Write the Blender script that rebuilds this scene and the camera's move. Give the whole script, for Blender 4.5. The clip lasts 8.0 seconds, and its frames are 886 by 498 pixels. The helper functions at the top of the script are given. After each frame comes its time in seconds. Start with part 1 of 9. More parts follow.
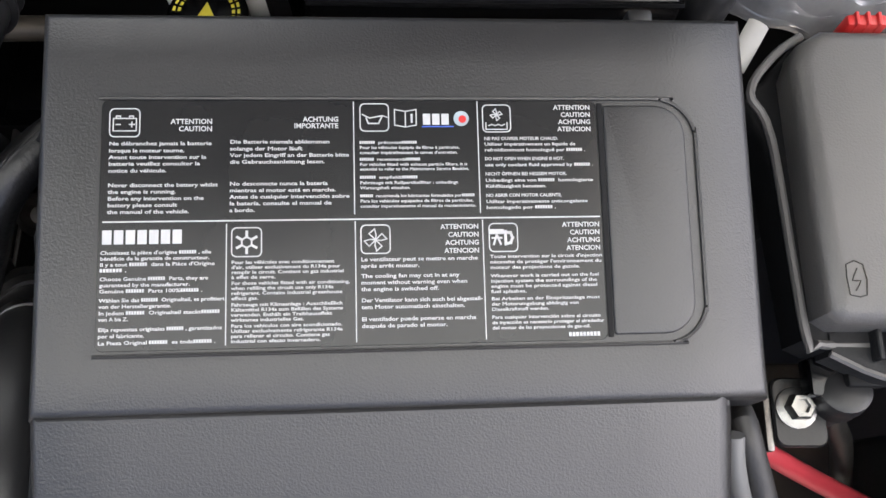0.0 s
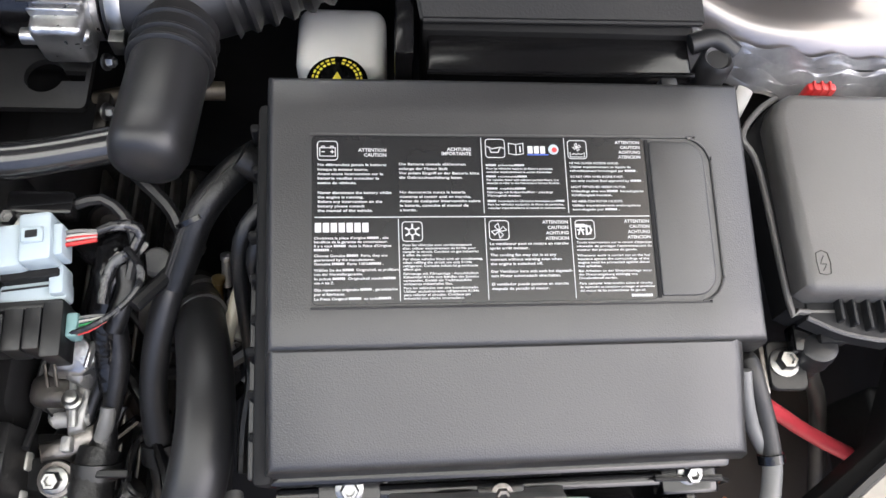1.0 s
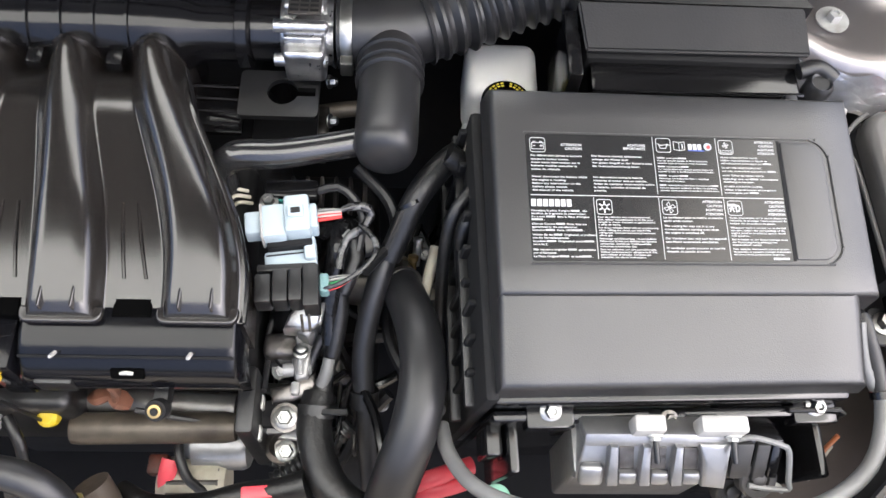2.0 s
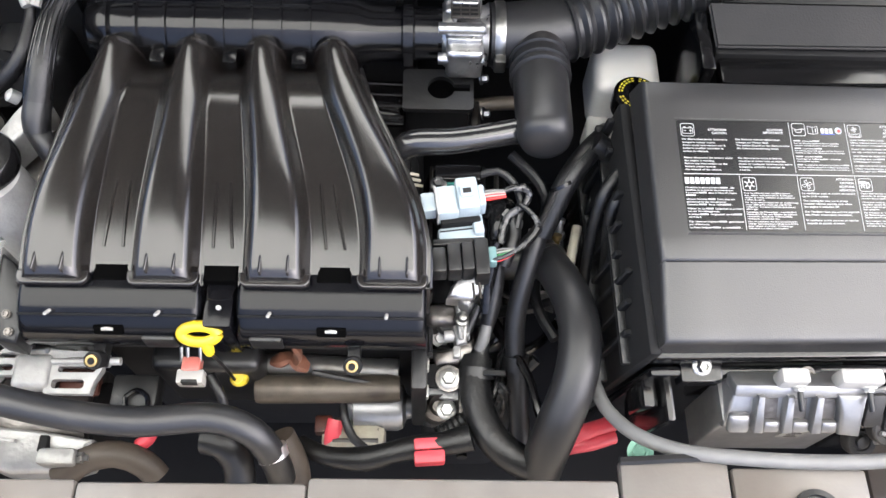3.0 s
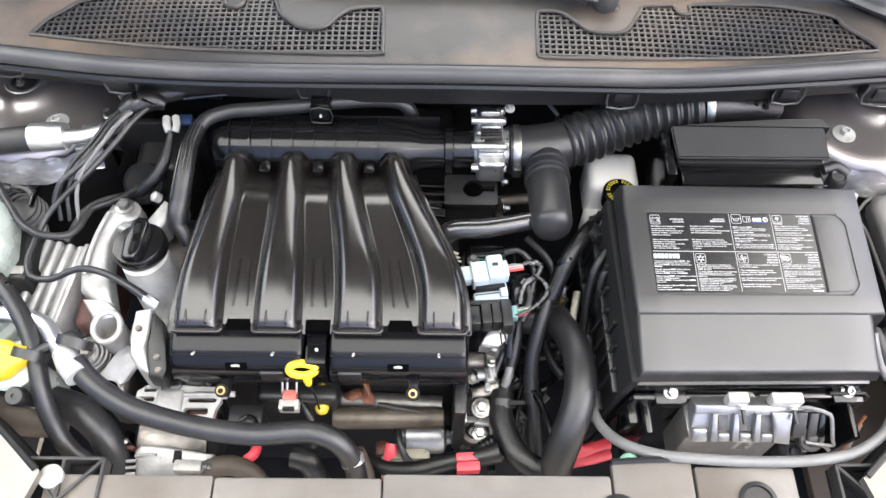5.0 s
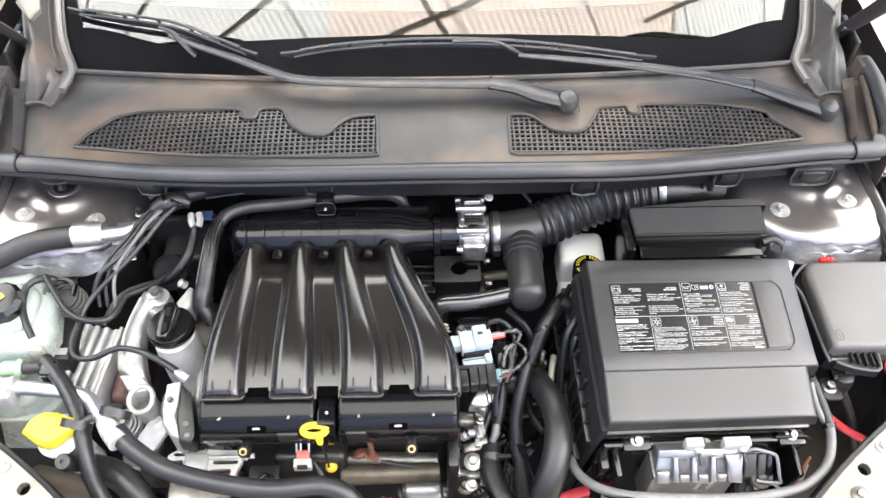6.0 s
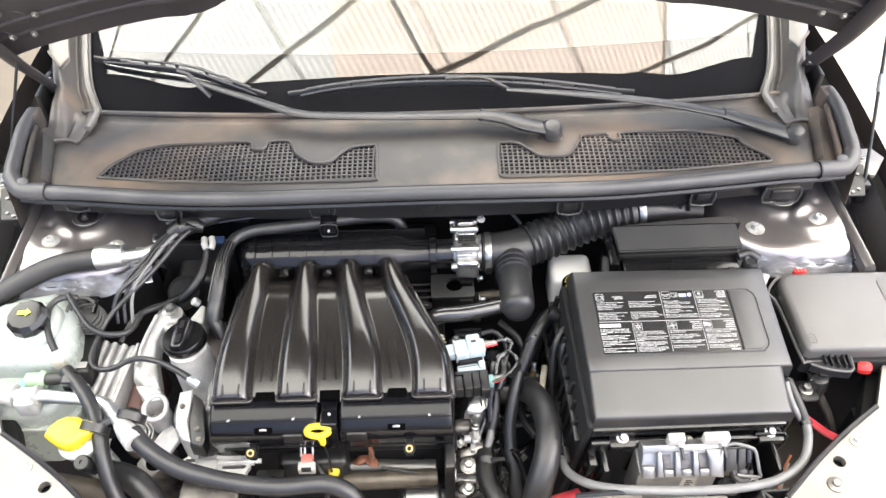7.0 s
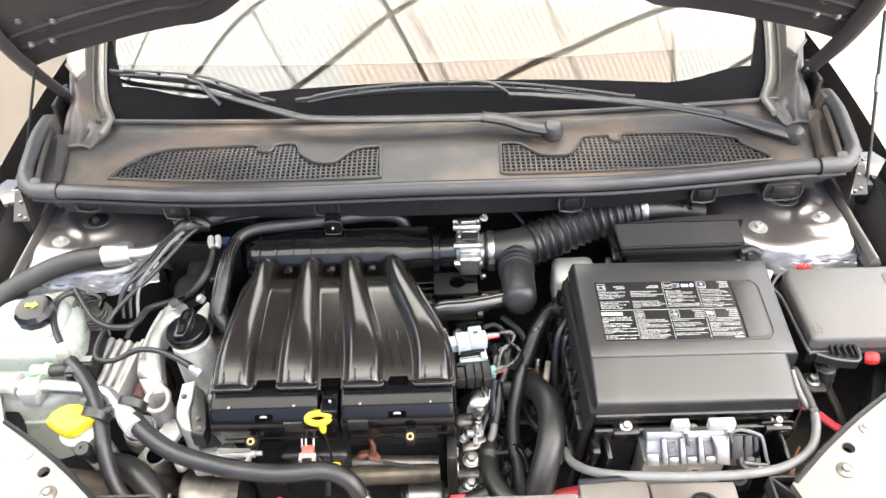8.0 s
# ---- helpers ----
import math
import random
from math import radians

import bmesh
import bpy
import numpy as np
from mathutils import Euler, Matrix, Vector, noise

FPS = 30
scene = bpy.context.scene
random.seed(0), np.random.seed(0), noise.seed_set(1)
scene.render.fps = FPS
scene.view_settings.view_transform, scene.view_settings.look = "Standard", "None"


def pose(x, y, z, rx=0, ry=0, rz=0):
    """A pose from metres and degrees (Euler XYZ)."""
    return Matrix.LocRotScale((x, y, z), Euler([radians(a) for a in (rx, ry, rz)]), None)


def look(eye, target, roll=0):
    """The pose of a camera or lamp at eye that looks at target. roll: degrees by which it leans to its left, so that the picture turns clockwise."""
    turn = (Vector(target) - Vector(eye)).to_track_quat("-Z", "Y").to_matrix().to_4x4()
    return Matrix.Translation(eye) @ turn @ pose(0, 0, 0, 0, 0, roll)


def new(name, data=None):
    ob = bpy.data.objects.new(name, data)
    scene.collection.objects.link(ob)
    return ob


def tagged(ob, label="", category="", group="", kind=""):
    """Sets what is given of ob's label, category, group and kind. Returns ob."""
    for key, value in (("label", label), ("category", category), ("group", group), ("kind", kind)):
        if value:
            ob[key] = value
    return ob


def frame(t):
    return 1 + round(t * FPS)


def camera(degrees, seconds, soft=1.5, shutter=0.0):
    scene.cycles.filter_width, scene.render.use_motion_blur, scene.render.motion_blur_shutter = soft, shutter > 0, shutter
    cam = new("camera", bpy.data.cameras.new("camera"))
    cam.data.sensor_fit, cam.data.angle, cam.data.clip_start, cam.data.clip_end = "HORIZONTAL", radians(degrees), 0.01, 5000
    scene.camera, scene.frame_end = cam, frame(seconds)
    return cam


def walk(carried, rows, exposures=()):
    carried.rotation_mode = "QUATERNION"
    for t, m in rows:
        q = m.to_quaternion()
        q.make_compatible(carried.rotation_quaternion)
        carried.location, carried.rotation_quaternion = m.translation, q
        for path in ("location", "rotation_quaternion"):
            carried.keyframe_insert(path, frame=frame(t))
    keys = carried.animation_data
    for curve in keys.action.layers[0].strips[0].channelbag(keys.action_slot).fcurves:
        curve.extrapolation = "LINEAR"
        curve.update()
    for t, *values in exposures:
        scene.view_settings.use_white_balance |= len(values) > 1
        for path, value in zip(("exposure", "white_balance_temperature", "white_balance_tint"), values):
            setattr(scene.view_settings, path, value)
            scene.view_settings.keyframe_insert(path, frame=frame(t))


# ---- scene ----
cam = camera(56.9, 8.0)
PATH = [
    (0, (0.381, 0.013, 1.273), (0.407, 0.609, -0.636), 2.9),
    (0.5, (0.352, -0.031, 1.337), (0.418, 0.658, -0.54), 5.5),
    (1, (0.294, -0.083, 1.404), (0.403, 0.677, -0.442), 8.0),
    (1.5, (0.221, -0.146, 1.459), (0.337, 0.687, -0.355), 7.9),
    (2, (0.142, -0.197, 1.503), (0.244, 0.683, -0.289), 7.1),
    (2.2, (0.111, -0.214, 1.521), (0.198, 0.674, -0.269), 6.2),
    (3.3, (-0.007, -0.283, 1.579), (0.026, 0.636, -0.197), 2.7),
    (3.5, (-0.014, -0.298, 1.597), (0.015, 0.645, -0.166), 2.5),
    (4, (-0.014, -0.333, 1.654), (0.008, 0.669, -0.077), 2.3),
    (5.3, (-0.032, -0.444, 1.836), (0.003, 0.671, 0.177), 1.6),
    (5.5, (-0.032, -0.462, 1.866), (0.009, 0.685, 0.228), 1.2),
    (6, (-0.026, -0.509, 1.926), (0.017, 0.72, 0.349), 0.6),
    (6.5, (-0.016, -0.576, 1.947), (0.012, 0.725, 0.429), -0.1),
    (7, (-0.005, -0.637, 1.937), (0.017, 0.728, 0.476), -1.0),
    (7.5, (0.007, -0.69, 1.9), (0.016, 0.74, 0.501), -1.9),
    (8, (0.015, -0.727, 1.861), (0.001, 0.752, 0.514), -2.2),
]
EXPOSURES = [(0.0, 1.45, 5700, 11.0), (1.0, 1.84, 5740, 11.0), (2.0, 2.17, 5760, 11.0), (4.0, 2.33, 5740, 10.6), (5.5, 2.46, 5740, 10.4), (6.5, 2.55, 5860, 9.9), (8.0, 2.60, 6000, 9.6)]
walk(cam, [(t, look(eye, target, roll)) for t, eye, target, roll in PATH], EXPOSURES)

# ---- daylight under a translucent roof ----
world = bpy.data.worlds.new("sky")
scene.world = world
world.use_nodes = True
wn = world.node_tree.nodes
sky = wn.new("ShaderNodeTexSky")
sky.sky_type, sky.sun_disc = "NISHITA", False
sky.dust_density, sky.air_density, sky.ozone_density = 8.0, 0.6, 0.3
sky.sun_elevation, sky.sun_rotation = radians(53.5), radians(109)
wn["Background"].inputs["Strength"].default_value = 0.15
world.node_tree.links.new(sky.outputs[0], wn["Background"].inputs["Color"])
sun_data = bpy.data.lights.new("sun", "SUN")
sun_data.energy, sun_data.angle, sun_data.color = 5.0, radians(0.6), (1.0, 0.96, 0.90)
sun = new("sun", sun_data)
sun.matrix_world = look((3.5, -1.2, 5.0), (0, 0, 0))



# ---- materials ----
def material(name, colour, rough=0.5, metal=0.0, grain=0.0, grain_scale=400.0, stain=None, stain_scale=9.0, stain_at=(0.5, 0.7),
             rough_var=0.08, coat=0.0, spec=0.5, trans=0.0, vary=0.12, ior=1.5):
    """Principled surface with fine relief (grain), slow tone changes and stains of a second colour."""
    m = bpy.data.materials.new(name)
    m.use_nodes = True
    nt = m.node_tree
    b = nt.nodes["Principled BSDF"]
    b.inputs["Roughness"].default_value, b.inputs["Metallic"].default_value = rough, metal
    b.inputs["Specular IOR Level"].default_value, b.inputs["Coat Weight"].default_value = spec, coat
    b.inputs["Transmission Weight"].default_value, b.inputs["IOR"].default_value = trans, ior
    co = nt.nodes.new("ShaderNodeTexCoord")

    def noise_node(scale, detail=3.0):
        n = nt.nodes.new("ShaderNodeTexNoise")
        n.inputs["Scale"].default_value, n.inputs["Detail"].default_value = scale, detail
        nt.links.new(co.outputs["Object"], n.inputs["Vector"])
        return n

    slow = noise_node(stain_scale, 5.0)
    ramp = nt.nodes.new("ShaderNodeValToRGB")
    lo = tuple(c * (1 - vary) for c in colour)
    hi = tuple(min(1.0, c * (1 + vary)) for c in colour)
    ramp.color_ramp.elements[0].position, ramp.color_ramp.elements[1].position = 0.3, 0.7
    ramp.color_ramp.elements[0].color, ramp.color_ramp.elements[1].color = (*lo, 1), (*hi, 1)
    nt.links.new(slow.outputs["Fac"], ramp.inputs["Fac"])
    last = ramp.outputs["Color"]
    if stain:
        mask = nt.nodes.new("ShaderNodeValToRGB")
        mask.color_ramp.elements[0].position, mask.color_ramp.elements[1].position = stain_at
        blot = noise_node(stain_scale * 0.6, 7.0)
        nt.links.new(blot.outputs["Fac"], mask.inputs["Fac"])
        mix = nt.nodes.new("ShaderNodeMix")
        mix.data_type = "RGBA"
        nt.links.new(mask.outputs["Color"], mix.inputs["Factor"])
        nt.links.new(last, mix.inputs["A"])
        mix.inputs["B"].default_value = (*stain, 1)
        last = mix.outputs["Result"]
    nt.links.new(last, b.inputs["Base Color"])
    if rough_var:
        rr = nt.nodes.new("ShaderNodeMapRange")
        rr.inputs["To Min"].default_value, rr.inputs["To Max"].default_value = max(0.03, rough - rough_var), min(1.0, rough + rough_var)
        rn = noise_node(stain_scale * 3.0, 6.0)
        nt.links.new(rn.outputs["Fac"], rr.inputs["Value"])
        nt.links.new(rr.outputs["Result"], b.inputs["Roughness"])
    if grain:
        bump = nt.nodes.new("ShaderNodeBump")
        bump.inputs["Strength"].default_value, bump.inputs["Distance"].default_value = grain, 0.0008
        gn = noise_node(grain_scale, 2.0)
        nt.links.new(gn.outputs["Fac"], bump.inputs["Height"])
        nt.links.new(bump.outputs["Normal"], b.inputs["Normal"])
    return m


COVER = material("grained black plastic", (0.018, 0.0175, 0.0173), 0.38, grain=0.30, grain_scale=950, stain_scale=6, spec=0.72)
# The cover's plastic in a lighter copy, standing for stronger light on this side.
FUSELID = material("lightened grained black plastic", (0.098, 0.094, 0.090), 0.36, grain=0.3, grain_scale=900, stain_scale=7, stain=(0.09, 0.085, 0.078), stain_at=(0.5, 0.85))
MATBLACK = material("dull matt black plastic", (0.016, 0.016, 0.0165), 0.55, grain=0.3, grain_scale=500, spec=0.22, stain=(0.028, 0.026, 0.024), stain_at=(0.5, 0.9))
PLASTIC = material("satin black plastic", (0.0048, 0.0047, 0.005), 0.17, grain=0.06, grain_scale=500, stain_scale=14)
PLENUM = material("polished black moulding", (0.0046, 0.0046, 0.0050), 0.14, grain=0.10, grain_scale=120, stain_scale=14, spec=0.36)
RUNNER = material("moulded black plastic", (0.0110, 0.0096, 0.0086), 0.21, grain=0.03, grain_scale=700, stain_scale=9, rough_var=0.03, vary=0.2, spec=0.7)
FLATBLACK = material("matt black plastic", (0.0075, 0.0075, 0.0077), 0.40, grain=0.2, grain_scale=300, stain=(0.025, 0.022, 0.020), stain_at=(0.62, 0.9))
# Near-black for deep parts, their shade put into the colour; also dull black plastic.
PITBLACK = material("near black with shade in it", (0.008, 0.008, 0.0083), 0.7, grain=0.2, grain_scale=120, spec=0.2)
GLOSSBLACK = material("gloss black moulding", (0.004, 0.0041, 0.0050), 0.15, grain=0.04, grain_scale=400, stain_scale=14, spec=0.26)
# Lightless black for solid pieces that imitate the dark of openings.
OPENING_BLACK = material("black stand-in for unlit openings", (0.002, 0.002, 0.002), 0.9, spec=0.0)
RUBBER = material("black rubber", (0.013, 0.013, 0.0138), 0.40, grain=0.12, grain_scale=420, stain=(0.034, 0.031, 0.028), stain_at=(0.55, 0.95), stain_scale=22)
DULLRUBBER = material("dull dusty rubber", (0.022, 0.021, 0.020), 0.5, grain=0.2, grain_scale=380, stain=(0.06, 0.05, 0.042), stain_at=(0.55, 0.9), stain_scale=18)
SEAL = material("grey weather seal rubber", (0.045, 0.045, 0.047), 0.42, grain=0.15, grain_scale=300, stain=(0.10, 0.095, 0.09), stain_at=(0.5, 0.9), stain_scale=12)
TAPE = material("cloth tape", (0.0055, 0.0055, 0.0058), 0.42, grain=0.6, grain_scale=260)
ALU = material("cast aluminium", (0.33, 0.33, 0.325), 0.40, metal=0.55, grain=0.7, grain_scale=200, stain=(0.13, 0.125, 0.12), stain_at=(0.45, 0.75), stain_scale=28)
CAST = material("bright sand cast aluminium", (0.40, 0.40, 0.392), 0.40, metal=0.35, grain=1.0, grain_scale=200, stain=(0.19, 0.185, 0.175), stain_at=(0.45, 0.75), stain_scale=30)
DIRTYALU = material("dirty cast aluminium", (0.24, 0.225, 0.21), 0.40, metal=0.9, grain=0.8, grain_scale=160, stain=(0.02, 0.017, 0.014), stain_at=(0.38, 0.66), stain_scale=26)
STEEL = material("zinc plated steel", (0.30, 0.30, 0.29), 0.36, metal=1.0, grain=0.15, stain=(0.13, 0.12, 0.10), stain_at=(0.5, 0.8), stain_scale=60)
TUBE_ALU = material("drawn aluminium tube", (0.78, 0.78, 0.77), 0.32, metal=0.95, grain=0.1, stain_scale=30)
PAINT = material("grey metallic body paint", (0.25, 0.231, 0.226), 0.34, metal=0.8, coat=0.9, grain=0.02, grain_scale=60, stain=(0.36, 0.325, 0.31), stain_at=(0.6, 0.95), stain_scale=7, rough_var=0.05)
PANEL = material("dusty painted panel", (0.165, 0.154, 0.136), 0.32, metal=0.4, coat=0.3, grain=0.05, stain=(0.19, 0.165, 0.14), stain_at=(0.5, 0.9), stain_scale=11)
COWL = material("weathered grey plastic", (0.036, 0.0345, 0.033), 0.46, grain=0.3, grain_scale=500, spec=0.42, stain=(0.125, 0.094, 0.070), stain_at=(0.47, 0.68), stain_scale=8, vary=0.25, rough_var=0.13)
MILKY = material("milky polypropylene", (0.30, 0.33, 0.305), 0.28, spec=0.5, stain_scale=8, vary=0.10, stain=(0.22, 0.25, 0.225), stain_at=(0.5, 0.8))
WHITEPP = material("white polypropylene", (0.80, 0.79, 0.76), 0.35, spec=0.5, stain_scale=14, vary=0.05, stain=(0.68, 0.66, 0.60), stain_at=(0.55, 0.85))
YELLOW = material("yellow plastic", (0.52, 0.39, 0.012), 0.35, vary=0.08, stain=(0.40, 0.29, 0.02), stain_at=(0.55, 0.9), stain_scale=30)
RED = material("red plastic", (0.48, 0.022, 0.02), 0.4, vary=0.15, stain=(0.5, 0.12, 0.1), stain_at=(0.55, 0.9), stain_scale=60)
PINKRED = material("red cable sheath", (0.55, 0.055, 0.075), 0.4, vary=0.12, stain_scale=30, stain=(0.42, 0.08, 0.08), stain_at=(0.55, 0.9))
GREYHOSE = material("pale grey tube", (0.13, 0.13, 0.127), 0.45, grain=0.1, stain=(0.085, 0.082, 0.078), stain_at=(0.5, 0.9), stain_scale=25)
PALEBLUE = material("pale blue connector plastic", (0.33, 0.39, 0.425), 0.4, vary=0.05)
LABEL = material("glossy black label film", (0.014, 0.0138, 0.0138), 0.24, grain=0.05, grain_scale=60, stain_scale=12, rough_var=0.05, spec=0.5)
PRINT = material("white print", (0.44, 0.44, 0.44), 0.4, vary=0.02, rough_var=0)
BLUEPRINT = material("blue print", (0.06, 0.12, 0.55), 0.4, rough_var=0)
CAPPRINT = material("yellow print", (0.72, 0.62, 0.05), 0.4, rough_var=0)
RUST = material("rusted iron", (0.13, 0.05, 0.025), 0.8, grain=0.6, grain_scale=150, stain=(0.06, 0.04, 0.03), stain_scale=40)
BROWNPIPE = material("browned metal pipe", (0.105, 0.090, 0.070), 0.45, metal=0.5, grain=0.4, grain_scale=150, stain=(0.035, 0.028, 0.022), stain_at=(0.42, 0.62), stain_scale=30)
REDBROWN = material("red brown oxide", (0.105, 0.052, 0.043), 0.5, grain=0.5, grain_scale=120, stain=(0.05, 0.03, 0.026), stain_at=(0.45, 0.7), stain_scale=25)
BRASS = material("brass insert", (0.34, 0.25, 0.11), 0.4, metal=1.0)
FILM = material("crinkled black film", (0.006, 0.006, 0.0065), 0.17, grain=1.0, grain_scale=120, spec=0.35, stain=(0.02, 0.02, 0.021), stain_at=(0.52, 0.62), stain_scale=60)
NUT = material("dull zinc plate", (0.42, 0.42, 0.40), 0.45, metal=0.4, grain=0.2, stain=(0.25, 0.24, 0.21), stain_scale=50)
DULLPIPE = material("dull aluminium pipe", (0.23, 0.225, 0.212), 0.42, metal=0.8, grain=0.3, grain_scale=150, stain=(0.075, 0.062, 0.05), stain_at=(0.42, 0.66), stain_scale=24)
GRILLE = material("grey grille plastic", (0.040, 0.038, 0.036), 0.45, grain=0.2, grain_scale=500, stain=(0.075, 0.062, 0.050), stain_at=(0.5, 0.75), stain_scale=10)
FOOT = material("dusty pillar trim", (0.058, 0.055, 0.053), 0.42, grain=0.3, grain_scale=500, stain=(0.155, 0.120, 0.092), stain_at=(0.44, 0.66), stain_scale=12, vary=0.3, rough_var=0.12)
COPPER = material("copper windings", (0.09, 0.022, 0.012), 0.5, metal=0.3, grain=0.5, stain=(0.02, 0.012, 0.01), stain_at=(0.4, 0.7), stain_scale=40)
CREAM = material("cream lacquer", (0.40, 0.375, 0.30), 0.4, grain=0.2, stain=(0.22, 0.19, 0.14), stain_scale=30)
PALE = material("pale plastic", (0.32, 0.312, 0.295), 0.45, vary=0.08, stain=(0.22, 0.21, 0.19), stain_at=(0.55, 0.9), stain_scale=40)
PIPE = material("glossy grey-black pipe", (0.014, 0.0138, 0.0138), 0.14, grain=0.05, stain=(0.03, 0.028, 0.025), stain_at=(0.55, 0.9), stain_scale=30, spec=0.8)
SEALANT = material("clear grey seam sealant", (0.34, 0.34, 0.35), 0.20, metal=0.5, grain=0.6, grain_scale=90, stain=(0.20, 0.20, 0.21), stain_at=(0.42, 0.6), stain_scale=50)
CONCRETE = material("pale concrete paving", (0.145, 0.122, 0.092), 0.85, grain=0.4, grain_scale=60, stain=(0.12, 0.10, 0.075), stain_scale=1.5)
CABIN = material("dark cabin lining", (0.012, 0.012, 0.013), 0.8, grain=0.2)
TRUSS = material("weathered steel truss", (0.55, 0.54, 0.48), 0.6, grain=0.2, stain=(0.4, 0.36, 0.3), stain_scale=3)
BROWN = material("brown sleeve", (0.06, 0.047, 0.036), 0.55, grain=0.4, grain_scale=200, stain=(0.06, 0.052, 0.042), stain_scale=20)
# Body grey in a darker, duller copy, its shade put into the colour.
BONNET = material("body grey darkened as shade", (0.040, 0.036, 0.036), 0.48, metal=0.0, spec=0.3, coat=0.06, grain=0.05, grain_scale=80, stain_scale=8)
ECU_ALU = material("die cast grey aluminium", (0.29, 0.29, 0.292), 0.38, metal=0.75, grain=0.15, grain_scale=300, stain=(0.17, 0.17, 0.168), stain_at=(0.5, 0.85), stain_scale=40)
WIPER = material("worn wiper arm paint", (0.034, 0.034, 0.0345), 0.38, grain=0.15, grain_scale=300, stain=(0.085, 0.080, 0.074), stain_at=(0.5, 0.9), stain_scale=14)
BRIGHTALU = material("bright machined aluminium", (0.50, 0.50, 0.495), 0.30, metal=0.95, grain=0.5, grain_scale=300, stain=(0.22, 0.215, 0.21), stain_at=(0.45, 0.75), stain_scale=60)
FRIT = material("black glass border", (0.006, 0.006, 0.007), 0.7, spec=0.03)


def sheet_material(name, colour):
    """Translucent corrugated roofing that passes daylight."""
    m = bpy.data.materials.new(name)
    m.use_nodes = True
    nt = m.node_tree
    nt.nodes.remove(nt.nodes["Principled BSDF"])
    out = nt.nodes["Material Output"]
    tr, di, mx = (nt.nodes.new(k) for k in ("ShaderNodeBsdfTranslucent", "ShaderNodeBsdfDiffuse", "ShaderNodeMixShader"))
    nz, rp = nt.nodes.new("ShaderNodeTexNoise"), nt.nodes.new("ShaderNodeValToRGB")
    nz.inputs["Scale"].default_value = 1.4
    rp.color_ramp.elements[0].color = (*(c * 0.85 for c in colour), 1)
    rp.color_ramp.elements[1].color = (*colour, 1)
    nt.links.new(nz.outputs["Fac"], rp.inputs["Fac"])
    nt.links.new(rp.outputs["Color"], tr.inputs["Color"])
    nt.links.new(rp.outputs["Color"], di.inputs["Color"])
    mx.inputs["Fac"].default_value = 0.25
    nt.links.new(tr.outputs[0], mx.inputs[1])
    nt.links.new(di.outputs[0], mx.inputs[2])
    nt.links.new(mx.outputs[0], out.inputs["Surface"])
    return m


SHEET = sheet_material("white translucent sheet", (0.93, 0.918, 0.81))
PEACH = sheet_material("peach translucent sheet", (0.96, 0.82, 0.66))
GLASS = bpy.data.materials.new("laminated glass")
GLASS.use_nodes = True
_g = GLASS.node_tree.nodes["Principled BSDF"]
_g.inputs["Base Color"].default_value = (0.90, 0.95, 0.93, 1)
_g.inputs["Roughness"].default_value, _g.inputs["Transmission Weight"].default_value, _g.inputs["IOR"].default_value = 0.015, 1.0, 1.92



# ---- mesh helpers ----
ORIGIN = {}


def thing(name, label, category, base, group=""):
    """A top-level Empty at the base of a thing."""
    ob = new(name)
    ob.empty_display_size = 0.02
    ob.location = base
    ORIGIN[ob.name] = Vector(base)
    return tagged(ob, label, category, group)


def structure(ob, label, category):
    return tagged(ob, label, category, kind="structure")


def finish(bm, name, mat, smooth=True, sharp=38):
    bmesh.ops.recalc_face_normals(bm, faces=bm.faces)
    if smooth:
        lim = radians(sharp)
        for f in bm.faces:
            f.smooth = True
        for e in bm.edges:
            e.smooth = len(e.link_faces) != 2 or e.calc_face_angle(0) < lim
    me = bpy.data.meshes.new(name)
    bm.to_mesh(me)
    bm.free()
    me.materials.append(mat)
    return me


def part(name, bm, mat, parent=None, label="", smooth=True, sharp=38):
    """Links a bmesh, made in world places, as one mesh object under a thing or under a part."""
    if parent is not None:
        bmesh.ops.translate(bm, verts=bm.verts, vec=-ORIGIN[parent.name])
    ob = new(name, finish(bm, name, mat, smooth, sharp))
    if parent is not None:
        ob.parent = parent
        ORIGIN[ob.name] = ORIGIN[parent.name]
    else:
        ORIGIN[ob.name] = Vector((0, 0, 0))
    return tagged(ob, label) if label else ob


def solo(name, bm, mat, label, category, group="", smooth=True, sharp=38):
    """A thing that is one mesh, with its origin at its base."""
    lo = [min(v.co[i] for v in bm.verts) for i in range(3)]
    hi = [max(v.co[i] for v in bm.verts) for i in range(3)]
    base = Vector(((lo[0] + hi[0]) / 2, (lo[1] + hi[1]) / 2, lo[2]))
    bmesh.ops.translate(bm, verts=bm.verts, vec=-base)
    ob = new(name, finish(bm, name, mat, smooth, sharp))
    ob.location = base
    ORIGIN[ob.name] = base
    return tagged(ob, label, category, group)


def box(x0, x1, y0, y1, z0, z1, bev=0.003, seg=2, m=None, bm=None):
    b = bmesh.new()
    bmesh.ops.create_cube(b, size=1.0)
    for v in b.verts:
        v.co = Vector(((x0 + x1) / 2 + v.co.x * (x1 - x0), (y0 + y1) / 2 + v.co.y * (y1 - y0), (z0 + z1) / 2 + v.co.z * (z1 - z0)))
    if bev:
        bmesh.ops.bevel(b, geom=b.edges[:], offset=bev, segments=seg, affect="EDGES", profile=0.5)
    if m is not None:
        bmesh.ops.transform(b, matrix=m, verts=b.verts)
    return join(bm, b)


def join(bm, b):
    if bm is None:
        return b
    me = bpy.data.meshes.new("tmp")
    b.to_mesh(me)
    b.free()
    bm.from_mesh(me)
    bpy.data.meshes.remove(me)
    return bm


